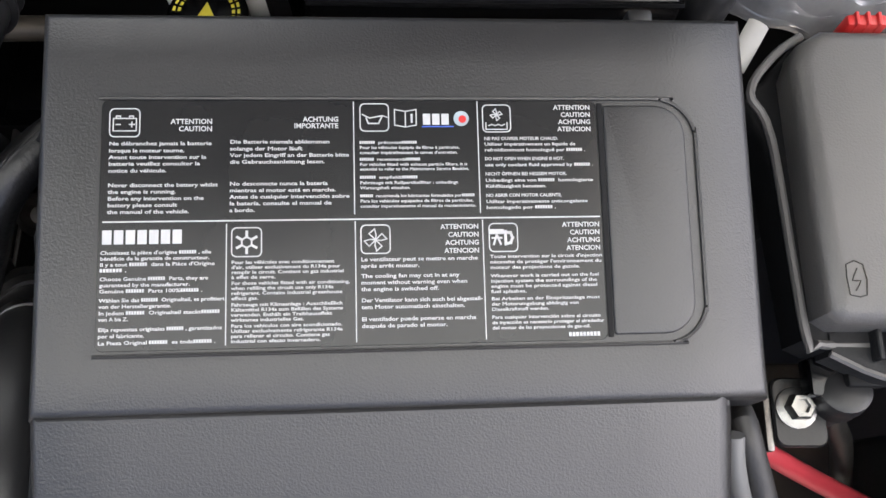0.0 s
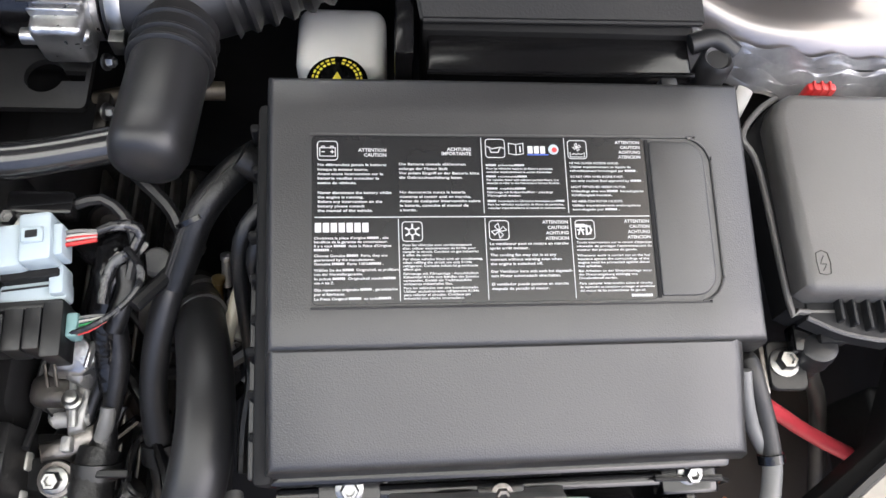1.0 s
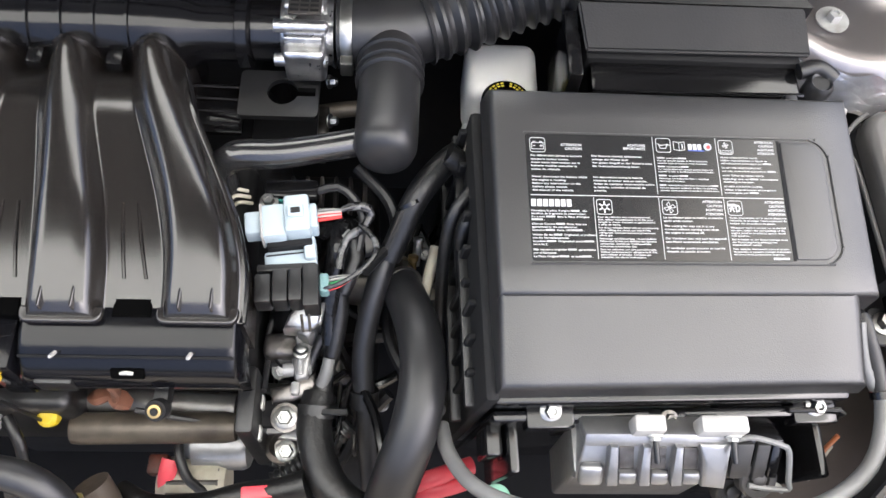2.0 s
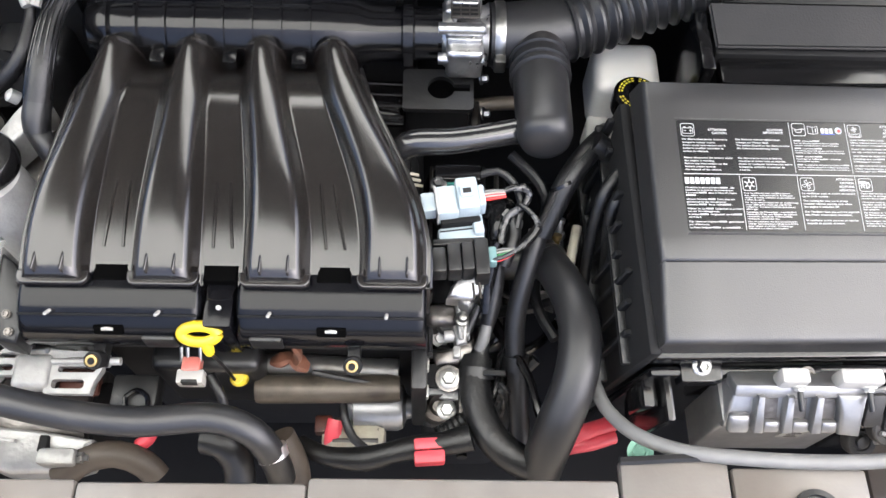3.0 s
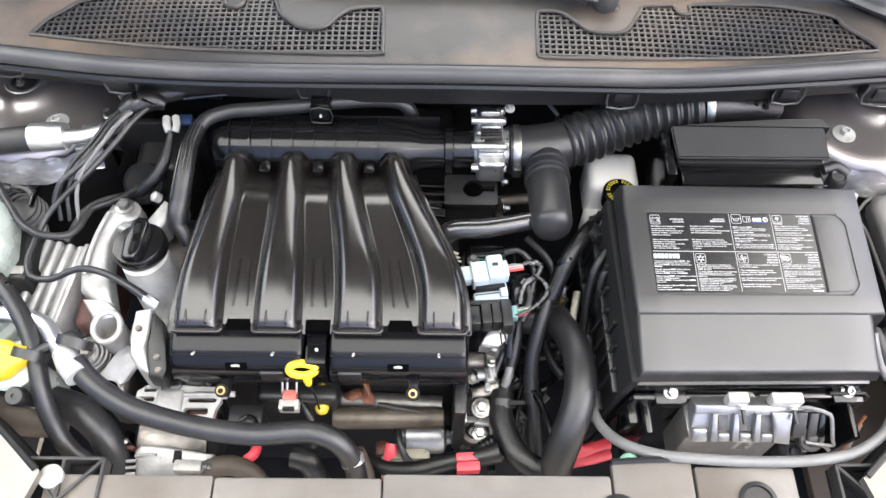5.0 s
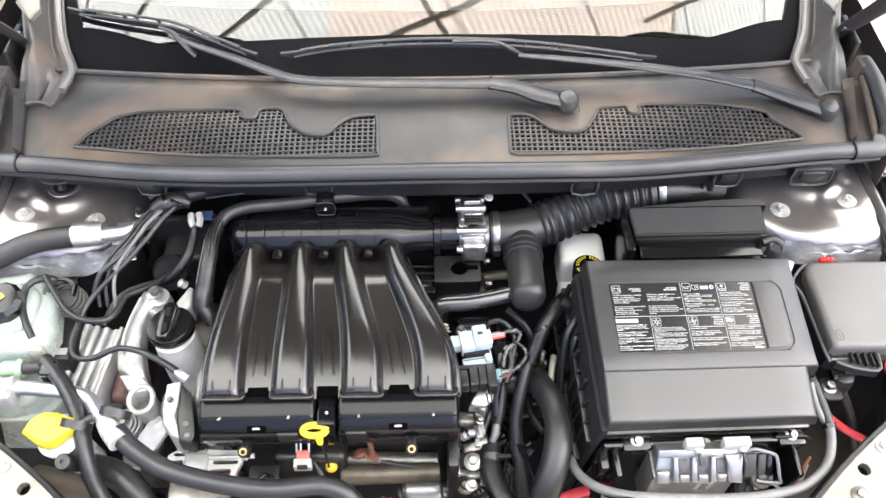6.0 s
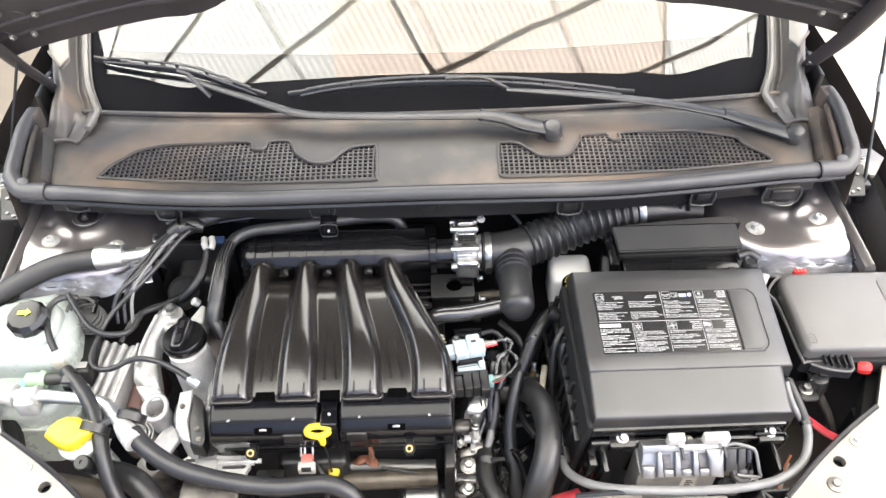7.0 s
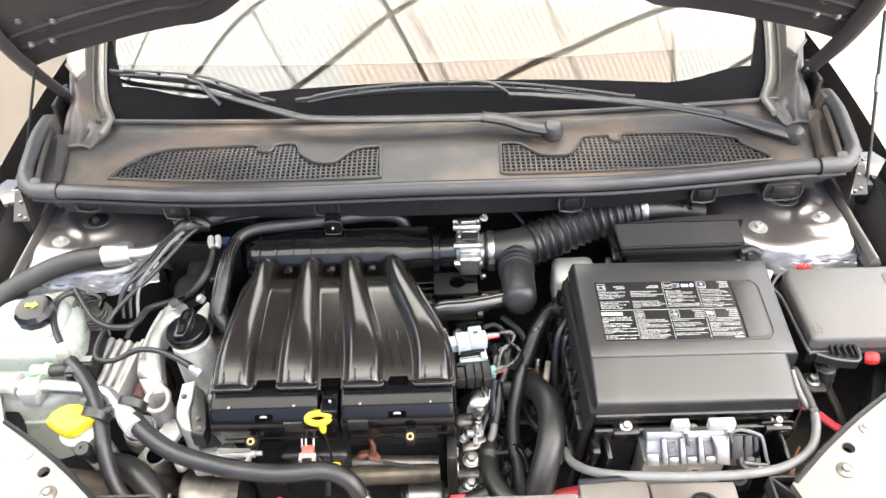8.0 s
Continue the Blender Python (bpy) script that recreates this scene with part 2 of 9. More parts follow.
def prism(outline, z0, z1, bev=0.002, seg=2, m=None, bm=None):
    """An outline in x, y, raised from z0 to z1 with rounded edges."""
    b = bmesh.new()
    lo = [b.verts.new((x, y, z0)) for x, y in outline]
    hi = [b.verts.new((x, y, z1)) for x, y in outline]
    n = len(outline)
    b.faces.new(lo[::-1])
    b.faces.new(hi)
    for i in range(n):
        b.faces.new((lo[i], lo[(i + 1) % n], hi[(i + 1) % n], hi[i]))
    bmesh.ops.recalc_face_normals(b, faces=b.faces)
    if bev:
        top = [e for e in b.edges if abs(e.verts[0].co.z - z1) < 1e-6 and abs(e.verts[1].co.z - z1) < 1e-6]
        bmesh.ops.bevel(b, geom=top, offset=bev, segments=seg, affect="EDGES", profile=0.5)
    if m is not None:
        bmesh.ops.transform(b, matrix=m, verts=b.verts)
    return join(bm, b)


def holed(outline, holes, z0, z1, m=None):
    """A plate from z0 to z1 with an outline in x, y and openings right through it."""
    b = bmesh.new()
    edges = []
    for loop in [outline] + list(holes):
        vs = [b.verts.new((x, y, z1)) for x, y in loop]
        edges += [b.edges.new((vs[i], vs[(i + 1) % len(vs)])) for i in range(len(vs))]
    bmesh.ops.triangle_fill(b, use_beauty=True, use_dissolve=False, edges=edges)
    out = bmesh.ops.extrude_face_region(b, geom=b.faces[:])
    bmesh.ops.translate(b, verts=[e for e in out["geom"] if isinstance(e, bmesh.types.BMVert)], vec=(0, 0, z0 - z1))
    if m is not None:
        bmesh.ops.transform(b, matrix=m, verts=b.verts)
    return b


def circle(x, y, r, n=24):
    return [(x + r * math.cos(2 * math.pi * k / n), y + r * math.sin(2 * math.pi * k / n)) for k in range(n)]


def rounded(x0, x1, y0, y1, r, n=6, corners=(1, 1, 1, 1)):
    """A rectangle's outline with rounded corners: lower left, lower right, upper right, upper left."""
    out = []
    for k, (cx, cy, a) in enumerate(((x0, y0, 180), (x1, y0, 270), (x1, y1, 0), (x0, y1, 90))):
        q = r * corners[k]
        sx, sy = (1 if cx == x0 else -1), (1 if cy == y0 else -1)
        if not q:
            out.append((cx, cy))
            continue
        for i in range(n + 1):
            t = radians(a + 90 * i / n)
            out.append((cx + sx * q + q * math.cos(t), cy + sy * q + q * math.sin(t)))
    return out


def spline(pts, step):
    """Points along a Catmull-Rom curve, about step apart, with the parameter of each."""
    p = [Vector(q) for q in pts]
    p = [p[0] * 2 - p[1]] + p + [p[-1] * 2 - p[-2]]
    out, par = [], []
    for i in range(1, len(p) - 2):
        a, b, c, d = p[i - 1:i + 3]
        n = max(2, int((c - b).length / step + 0.5))
        for k in range(n):
            t = k / n
            out.append(0.5 * ((2 * b) + (c - a) * t + (2 * a - 5 * b + 4 * c - d) * t * t + (3 * b - a - 3 * c + d) * t ** 3))
            par.append(i - 1 + t)
    out.append(p[-2])
    par.append(len(p) - 3)
    return out, par


def tube(pts, r, n=12, step=0.012, rib=None, flat=1.0, bm=None):
    """A hose through pts. r: radius, or one for each point. rib: (pitch, depth) of rings along it."""
    if rib:
        step = rib[0] / 5.0
    path, par = spline(pts, step)
    radii = r if isinstance(r, (list, tuple)) else [r] * len(pts)
    b = bmesh.new()
    rings, run = [], 0.0
    up = Vector((0.13, 0.21, 1)).normalized()
    for i, q in enumerate(path):
        tan = (path[min(i + 1, len(path) - 1)] - path[max(i - 1, 0)]).normalized()
        side = up.cross(tan)
        if side.length < 1e-4:
            side = Vector((1, 0, 0)).cross(tan)
        side.normalize()
        up = tan.cross(side).normalized()
        k = min(int(par[i]), len(radii) - 2)
        rr = radii[k] + (radii[k + 1] - radii[k]) * (par[i] - k)
        if i:
            run += (q - path[i - 1]).length
        if rib:
            rr += rib[1] * (0.5 + 0.5 * math.cos(2 * math.pi * run / rib[0]))
        rings.append([b.verts.new(q + (side * math.cos(a) + up * math.sin(a) * flat) * rr) for a in (2 * math.pi * j / n for j in range(n))])
    for u, v in zip(rings, rings[1:]):
        for j in range(n):
            b.faces.new((u[j], u[(j + 1) % n], v[(j + 1) % n], v[j]))
    b.faces.new(rings[0][::-1])
    b.faces.new(rings[-1])
    return join(bm, b)


def lathe(profile, at, axis=(0, 0, 1), n=24, bm=None, cap=True):
    """A turned shape: profile of (radius, height along the axis from at)."""
    b = bmesh.new()
    rings = []
    for r, h in profile:
        rings.append([b.verts.new((r * math.cos(2 * math.pi * j / n), r * math.sin(2 * math.pi * j / n), h)) for j in range(n)])
    for u, v in zip(rings, rings[1:]):
        for j in range(n):
            b.faces.new((u[j], u[(j + 1) % n], v[(j + 1) % n], v[j]))
    if cap:
        b.faces.new(rings[0][::-1])
        b.faces.new(rings[-1])
    m = Matrix.Translation(at) @ Vector((0, 0, 1)).rotation_difference(Vector(axis)).to_matrix().to_4x4()
    bmesh.ops.transform(b, matrix=m, verts=b.verts)
    return join(bm, b)


def surface(nu, nv, place, thick=0.0, down=(0, 0, -1)):
    """A sheet of nu by nv cells; place(u, v) gives the point for u, v in 0..1. thick: depth along down."""
    b = bmesh.new()
    g = [[b.verts.new(place(i / nu, j / nv)) for i in range(nu + 1)] for j in range(nv + 1)]
    for j in range(nv):
        for i in range(nu):
            b.faces.new((g[j][i], g[j][i + 1], g[j + 1][i + 1], g[j + 1][i]))
    if thick:
        off = Vector(down) * thick
        rim = [g[0][i] for i in range(nu + 1)] + [g[j][nu] for j in range(1, nv + 1)] + [g[nv][i] for i in range(nu - 1, -1, -1)] + [g[j][0] for j in range(nv - 1, 0, -1)]
        low = [b.verts.new(v.co + off) for v in rim]
        n = len(rim)
        for i in range(n):
            b.faces.new((rim[i], low[i], low[(i + 1) % n], rim[(i + 1) % n]))
    return b


def hexbolt(bm, at, r=0.006, h=0.006, axis=(0, 0, 1), washer=1.5):
    """A flanged hexagon head with a rounded crown."""
    lathe([(r * washer, 0), (r * washer, 0.0015), (r * 1.15, 0.0025)], at, axis, 20, bm)
    lathe([(r, 0.002), (r, h * 0.85), (r * 0.86, h), (r * 0.55, h), (r * 0.5, h * 0.75)], at, axis, 6, bm)
    return bm


def bolt(at, r=0.006, h=0.007, axis=(0, 0, 1), mat=None, label="zinc plated flanged bolt head", group="bolts", washer=1.5):
    return solo("bolt", hexbolt(bmesh.new(), at, r, h, axis, washer), mat or STEEL, label, "bolt", group)


def lerp(a, b, t):
    return a + (b - a) * t


def ease(t):
    t = min(1.0, max(0.0, t))
    return t * t * (3 - 2 * t)


def casting(pts, depth, bev=0.004, seg=3, bm=None):
    """A cast slab whose upper outline runs through pts, each with its own height."""
    b = bmesh.new()
    hi = [b.verts.new(p) for p in pts]
    lo = [b.verts.new((x, y, z - depth)) for x, y, z in pts]
    n = len(pts)
    b.faces.new(hi)
    b.faces.new(lo[::-1])
    for i in range(n):
        b.faces.new((lo[i], lo[(i + 1) % n], hi[(i + 1) % n], hi[i]))
    bmesh.ops.recalc_face_normals(b, faces=b.faces)
    top = set(hi)
    rim = [e for e in b.edges if e.verts[0] in top and e.verts[1] in top]
    bmesh.ops.bevel(b, geom=rim, offset=bev, segments=seg, affect="EDGES", profile=0.5)
    bmesh.ops.triangulate(b, faces=[f for f in b.faces if len(f.verts) > 4])
    return join(bm, b)



# ---- setting: ground, roof, car body ----
structure(part("ground", surface(20, 20, lambda u, v: (lerp(-400, 400, u), lerp(-400, 400, v), 0.0)), CONCRETE), "pale dusty concrete yard under the car", "ground")


def corrugated(x0, x1, y0, y1, z):
    """Sheets whose ridges run slantwise over the yard, cut to a rectangle."""
    lean = 0.45
    lo, hi = x0 + lean * y0, x1 + lean * y1
    n = int((hi - lo) / 0.0117)

    def place(u, v):
        c = lerp(lo, hi, u)
        y = lerp(max(y0, (c - x1) / lean), min(y1, (c - x0) / lean), v)
        return (c - lean * y, y, z + 0.0055 * math.sin(2 * math.pi * c / 0.070))

    return surface(n, 1, place)


WHITE_TEXT = "white translucent corrugated roof sheets"
for k, (x0, x1, y0, y1, mat, text) in enumerate(((-0.9, 2.4, 0.25, 1.50, PEACH, "peach tinted translucent corrugated roof sheets"), (-7.0, -0.88, 0.25, 1.50, SHEET, WHITE_TEXT), (2.38, 4.6, 0.25, 1.50, SHEET, WHITE_TEXT), (-7.0, 4.6, 1.48, 4.6, SHEET, WHITE_TEXT), (-7.0, 4.6, -2.2, 0.27, SHEET, WHITE_TEXT))):
    structure(part("roof_%d" % (k + 1), corrugated(x0, x1, y0, y1, 4.36 + 0.02 * k), mat, smooth=True), text, "roof")

TRUSS_LINES = [
    (0.015, [(-2.75, 2.35), (-3.05, 1.84), (-3.24, 1.55), (-3.37, 1.30), (-3.60, 0.95)]),
    (0.028, [(-1.15, 2.05), (-1.63, 1.78), (-2.00, 1.56), (-2.30, 1.29), (-2.66, 1.02), (-3.05, 0.70)]),
    (0.030, [(0.45, 1.90), (-0.17, 1.51), (-0.43, 1.36), (-0.95, 1.00), (-1.42, 0.75), (-1.85, 0.53), (-2.25, 0.36)]),
    (0.025, [(-0.65, 1.90), (-0.49, 1.54), (-0.38, 1.29), (-0.21, 0.92), (-0.06, 0.62), (0.10, 0.39), (0.32, 0.08)]),
    (0.030, [(3.15, 2.28), (2.62, 1.95), (2.15, 1.66), (1.25, 1.08), (0.97, 0.94), (0.54, 0.70), (0.30, 0.57), (-0.14, 0.40), (-0.65, 0.22)]),
    (0.024, [(4.00, 2.00), (3.37, 1.53), (2.86, 1.12), (2.42, 0.85), (2.00, 0.60)]),
    (0.005, [(-1.92, 2.05), (-1.74, 1.65), (-1.46, 1.04), (-1.34, 0.80), (-1.16, 0.46), (-1.00, 0.12)]),
    (0.005, [(-0.48, 1.90), (-0.25, 1.40), (-0.03, 0.95), (0.10, 0.68), (0.27, 0.40), (0.42, 0.10)]),
    (0.005, [(0.82, 2.00), (1.03, 1.49), (1.23, 1.00), (1.41, 0.65), (1.52, 0.47), (1.68, 0.12)]),
    (0.005, [(2.02, 2.10), (2.16, 1.60), (2.30, 1.20), (2.43, 0.84), (2.60, 0.40)]),
    (0.008, [(3.40, 1.85), (3.44, 1.40), (3.48, 1.00), (3.52, 0.70)]),
]
for k, (r, line) in enumerate(TRUSS_LINES):
    for off in ((0.0,) if r > 0.007 else (-0.012, 0.012)):
        beam = part("roof_beam", tube([(x + off, y, 4.24 + 0.006 * k) for x, y in line], r, 8, 0.1), TRUSS)
        structure(beam, "bent steel tube of the roof frame" if r > 0.01 else "thin wire across the roof", "beam")


def ws_z(x, y):
    """Height of the curved windscreen."""
    return 0.977 + 0.55 * (y - 0.66) - 0.2 * (y - 0.66) ** 2 + 0.08 * (1 - (x / 0.66) ** 2)


def ws_base(x):
    return 0.558 + 0.0657 * (x / 0.66) ** 2


windscreen = thing("windscreen", "raked laminated windscreen with a black border mirroring the roof", "windscreen", (0, 0.6, 1.0))


def screen(u, v):
    x = lerp(-0.715, 0.715, u)
    y = lerp(ws_base(x) - 0.01, 1.42, v)
    return (x, y, ws_z(x, y))


glass = part("pane", surface(28, 16, screen, 0.004, (0, 0.45, -0.89)), GLASS, windscreen)
glass.visible_shadow = False


def border(u, v):
    x = lerp(-0.69, 0.69, u)
    y0 = ws_base(x)
    y = lerp(y0, 0.640 + 0.015 * (x / 0.45) ** 2 + 0.045 * ease((abs(x) - 0.44) / 0.20), v)
    return (x, y, ws_z(x, y) + 0.003)


part("border", surface(40, 3, border), FRIT, windscreen, "black baked border of the glass")


def side_border(u, v):
    y = lerp(0.700, 1.42, v)
    x = lerp(min(0.70, 0.6265 + 0.32 * (y - 0.70)), 0.714, u)
    return (x, y, ws_z(x, y) + 0.004)


for sx in (-1, 1):
    part("border", surface(3, 12, lambda u, v: (sx * side_border(u, v)[0], *side_border(u, v)[1:])), FRIT, windscreen)

SHADE = material("white sunshade film", (0.13, 0.133, 0.124), 0.6, vary=0.04, stain_scale=5, stain=(0.115, 0.115, 0.11))


def sunshade(u, v):
    """A sheet that hangs close behind the glass, from a bowed lower edge upward."""
    x = lerp(-0.66, 0.66, u)
    y = lerp(0.690 + 0.21 * x * x, 1.36, v)
    return (x, y, ws_z(x, y) - 0.016)


solo("sunshade", surface(24, 8, sunshade, 0.002, (0, 0.4, -0.9)), SHADE, "white sunshade sheet behind the windscreen glass", "sunshade")
cabin = thing("cabin", "unlit dark cabin behind the windscreen", "cabin", (0, 1.2, 0.5))
cabin["kind"] = "structure"
part("dashboard", surface(16, 6, lambda u, v: (lerp(-0.72, 0.72, u), lerp(0.64, 0.98, v), 0.90 + 0.04 * math.sin(3.1 * v))), CABIN, cabin)
part("lining", box(-0.74, 0.74, 0.9, 2.6, 0.3, 0.5, 0.02), CABIN, cabin)
part("lining", box(-0.74, 0.74, 2.5, 2.6, 0.4, 0.95, 0.02), CABIN, cabin)
for sx in (-1, 1):
    part("lining", box(sx * 0.74 - 0.02, sx * 0.74 + 0.02, 0.70, 2.6, 0.3, 0.95, 0.01), CABIN, cabin)
part("headlining", box(-0.74, 0.74, 1.40, 2.6, 1.42, 1.47, 0.01), CABIN, cabin)
part("bulkhead", box(-0.74, 0.74, 0.60, 0.64, 0.3, 0.93, 0.01), CABIN, cabin)

# engine bay shell
bay = thing("engine_bay", "grey metallic painted shell of the open engine bay", "car body", (0, 0.1, 0.3))
bay["kind"] = "structure"
# Shade is in the near-black colour; the added tray also hides the ground.
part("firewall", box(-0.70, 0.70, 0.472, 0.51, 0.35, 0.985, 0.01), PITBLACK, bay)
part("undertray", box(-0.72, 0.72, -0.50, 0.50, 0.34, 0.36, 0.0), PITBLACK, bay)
for sx in (-1, 1):
    part("inner_wing", surface(4, 12, lambda u, v: (sx * (lerp(0.79, 0.74, ease(u * 1.2)) - 0.02 * (1 - v)), lerp(-0.16, 0.46, v), lerp(0.885 + 0.05 * v, 0.36, u))), PAINT, bay)

    def tower(u, v):
        """Pressed top of the strut tower: a dish round the inner nut, a step round the outer one, a rolled front edge."""
        x = lerp(0.478, 0.714, u)
        front = 0.288 + 0.045 * max(0.0, (0.64 - x) / 0.12) ** 2
        y = lerp(front, 0.472, v)
        roll = 0.030 * max(0.0, 1 - (y - front) / 0.034) ** 2.6
        inner = 0.050 * max(0.0, (0.520 - x) / 0.042) ** 2
        step = 0.007 * ease((x - 0.640 - 0.012 * math.sin(60 * (y - 0.40)) + 0.10 * (0.42 - y)) / 0.016) * ease((y - 0.325) / 0.03)
        ring = 0.010 * math.exp(-((math.hypot(x - 0.632, y - 0.438) - 0.045) / 0.014) ** 2)
        dish = 0.006 * math.exp(-((x - 0.575) ** 2 + (y - 0.352) ** 2) / 0.0014)
        pocket = 0.006 * math.exp(-(((x - 0.686) / 0.012) ** 2 + ((y - 0.410) / 0.007) ** 2))
        return (sx * x, y, 0.896 + 0.006 * u - roll - inner + step + ring - dish - pocket + 0.0012 * math.sin(31 * x + 17 * y))

    part("strut_tower", surface(60, 48, tower), PAINT, bay, "shiny grey strut tower top")
    def crinkle(u, v):
        """Loose clear sheet that hangs in folds along the front edge of the tower."""
        x = lerp(0.715, 0.500, u)
        bend = 0.045 * max(0.0, (0.64 - x) / 0.12) ** 2
        fold = 0.0045 * math.sin(19 * v + 3.5 * u + 1.2 * math.sin(9 * u)) + 0.002 * math.sin(43 * v - 11 * u) + 0.0022 * math.sin(37 * u + 5 * v)
        return (sx * x, lerp(0.292, 0.268, v) + 0.8 * bend + 0.4 * fold, lerp(0.884, 0.860, v) + fold)

    part("front_sheet", surface(60, 30, crinkle), SEALANT, bay, "crinkled clear sealing sheet")
    # Added front and flank walls, near-black in place of the shade below the tower.
    part("tower_front", surface(14, 4, lambda u, v: (sx * lerp(0.50, 0.72, u), 0.288 - 0.012 * v + 0.045 * max(0.0, (0.64 - lerp(0.50, 0.72, u)) / 0.12) ** 2, lerp(0.880, 0.40, v))), PITBLACK, bay, "near-black wall below the strut tower, shade painted in")
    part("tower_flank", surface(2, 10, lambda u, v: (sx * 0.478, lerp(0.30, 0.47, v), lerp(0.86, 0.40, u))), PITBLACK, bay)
    part("rail_seam", tube([(sx * 0.7135, 0.470, 0.905), (sx * 0.7150, 0.40, 0.905), (sx * 0.7160, 0.33, 0.903), (sx * 0.7120, 0.281, 0.897)], 0.0022, 6, 0.02), FLATBLACK, bay)
    part("rail", surface(4, 16, lambda u, v: (sx * lerp(0.717, 0.742, u), lerp(0.255, 0.475, v), 0.906 + 0.010 * math.sin(math.pi * u) - 0.030 * u ** 4), 0.02), PAINT, bay, "painted rail between tower and wing")
    ring = lathe([(0.030, 0), (0.030, 0.004), (0.026, 0.006), (0.023, -0.002), (0.019, -0.012)], (sx * 0.632, 0.438, 0.898), (0, 0, 1), 32)
    part("strut_ring", ring, TUBE_ALU, bay)
    # Near-black disc painted as the dark inside of the strut hole.
    part("strut_hole_black", lathe([(0.0205, 0), (0.018, 0.001)], (sx * 0.632, 0.438, 0.9005), (0, 0, 1), 28), PITBLACK, bay)
    part("strut_stud", hexbolt(bmesh.new(), (sx * 0.634, 0.434, 0.9015), 0.005, 0.008), DIRTYALU, bay)
    for bx, by, bz in ((0.675, 0.371, 0.9075), (0.566, 0.365, 0.894)):
        bolt((sx * bx, by, bz), 0.0075, 0.010, washer=2.2, mat=NUT, label="zinc plated flanged nut on the strut tower", group="strut tower nuts")
    gusset = thing("hinge_gusset", "black triangular steel gusset beside the strut tower", "bracket", (sx * 0.755, 0.43, 0.88), "hinge gussets")
    part("plate", casting([(sx * 0.736, 0.405, 0.930), (sx * 0.766, 0.405, 0.930), (sx * 0.782, 0.470, 0.945), (sx * 0.764, 0.478, 0.945)][::sx], 0.004, 0.001, 1), FLATBLACK, gusset)
    part("flange", tube([(sx * 0.736, 0.405, 0.931), (sx * 0.750, 0.440, 0.938), (sx * 0.764, 0.478, 0.946)], 0.0016, 6), PAINT, gusset)
    for gx, gy in ((0.745, 0.412), (0.757, 0.418), (0.764, 0.449)):
        part("dimple", lathe([(0.0032, 0), (0.0030, 0.0012), (0.001, 0.0016)], (sx * gx, gy, 0.931 + 0.22 * (gy - 0.405)), (0, 0, 1), 10), PAINT, gusset)
    tab = thing("wing_tab", "pale painted wing fixing tab with a screw", "bracket", (sx * 0.79, 0.49, 0.92), "wing tabs")
    part("plate", prism([(sx * x, y) for x, y in ((0.766, 0.462), (0.800, 0.452), (0.836, 0.500), (0.822, 0.528), (0.780, 0.525))][::sx], 0.926, 0.934, 0.002, 2), PANEL, tab)
    part("screw", hexbolt(bmesh.new(), (sx * 0.792, 0.496, 0.934), 0.0055, 0.007), STEEL, tab)

    # outer wing; its near-black gutter has the deep gap's shadow in its colour
    wing = thing("front_wing", "dark grey metallic front wing beside the bay", "car wing", (sx * 0.76, 0.3, 0.7), "front wings")

    def gutter(u, v):
        y = lerp(-0.30, 1.00, v)
        x = lerp(0.735, 0.835 + 0.02 * math.sin(3 * v), u)
        return (sx * x, y, lerp(0.80, 0.88, ease(v)) + 0.02 * u)

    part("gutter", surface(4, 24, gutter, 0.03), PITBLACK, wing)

    def outer(u, v):
        y = lerp(-0.30, 1.00, v)
        x = 0.835 + 0.02 * math.sin(3 * v)
        return (sx * (x + 0.02 * math.sin(u * 1.5)), y, lerp(0.86, 0.955, ease(v)) - 0.5 * u ** 1.6)

    part("skin", surface(10, 24, outer), BONNET, wing)

# front crossmember: corner panels, pale plastic shelf, ribbed end frames
for sx in (-1, 1):
    panel = thing("headlamp_panel", "dusty grey painted corner panel with a round hole", "body panel", (sx * 0.56, -0.08, 0.8), "corner panels")
    m = Matrix.Identity(4)
    outline = [(0.70, 0.10), (0.655, 0.01), (0.565, -0.052), (0.47, -0.130), (0.49, -0.20), (0.60, -0.20), (0.80, -0.02), (0.80, 0.10)]
    hole = (0.566, -0.077)
    bm = holed([(sx * x, y) for x, y in outline], [circle(sx * hole[0], hole[1], 0.0088)], 0.856, 0.868)
    part("skin", bm, PANEL, panel)
    part("under_tray", prism([(sx * (x * 0.98), y) for x, y in (outline if sx > 0 else outline[::-1])], 0.80, 0.83, 0.004, 2), PITBLACK, panel)
    part("recess_ring", lathe([(0.0125, -0.0005), (0.0115, 0.0006), (0.0098, 0.0008), (0.0088, -0.0005)], (sx * hole[0], hole[1], 0.8675), (0, 0, 1), 28, cap=False), PANEL, panel)
    part("edge_flange", tube([(sx * 0.655, 0.012, 0.868), (sx * 0.60, -0.025, 0.87), (sx * 0.535, -0.075, 0.87), (sx * 0.475, -0.128, 0.868)], 0.004, 6, 0.03), FLATBLACK, panel)
    part("fixing_clip", hexbolt(bmesh.new(), (sx * 0.602, -0.045, 0.868), 0.006, 0.009), NUT, panel)
    part("fixing_clip", lathe([(0.012, 0), (0.012, 0.002), (0.006, 0.004), (0.005, 0.007)], (sx * 0.548, -0.112, 0.868), (0, 0, 1), 20), PANEL, panel)

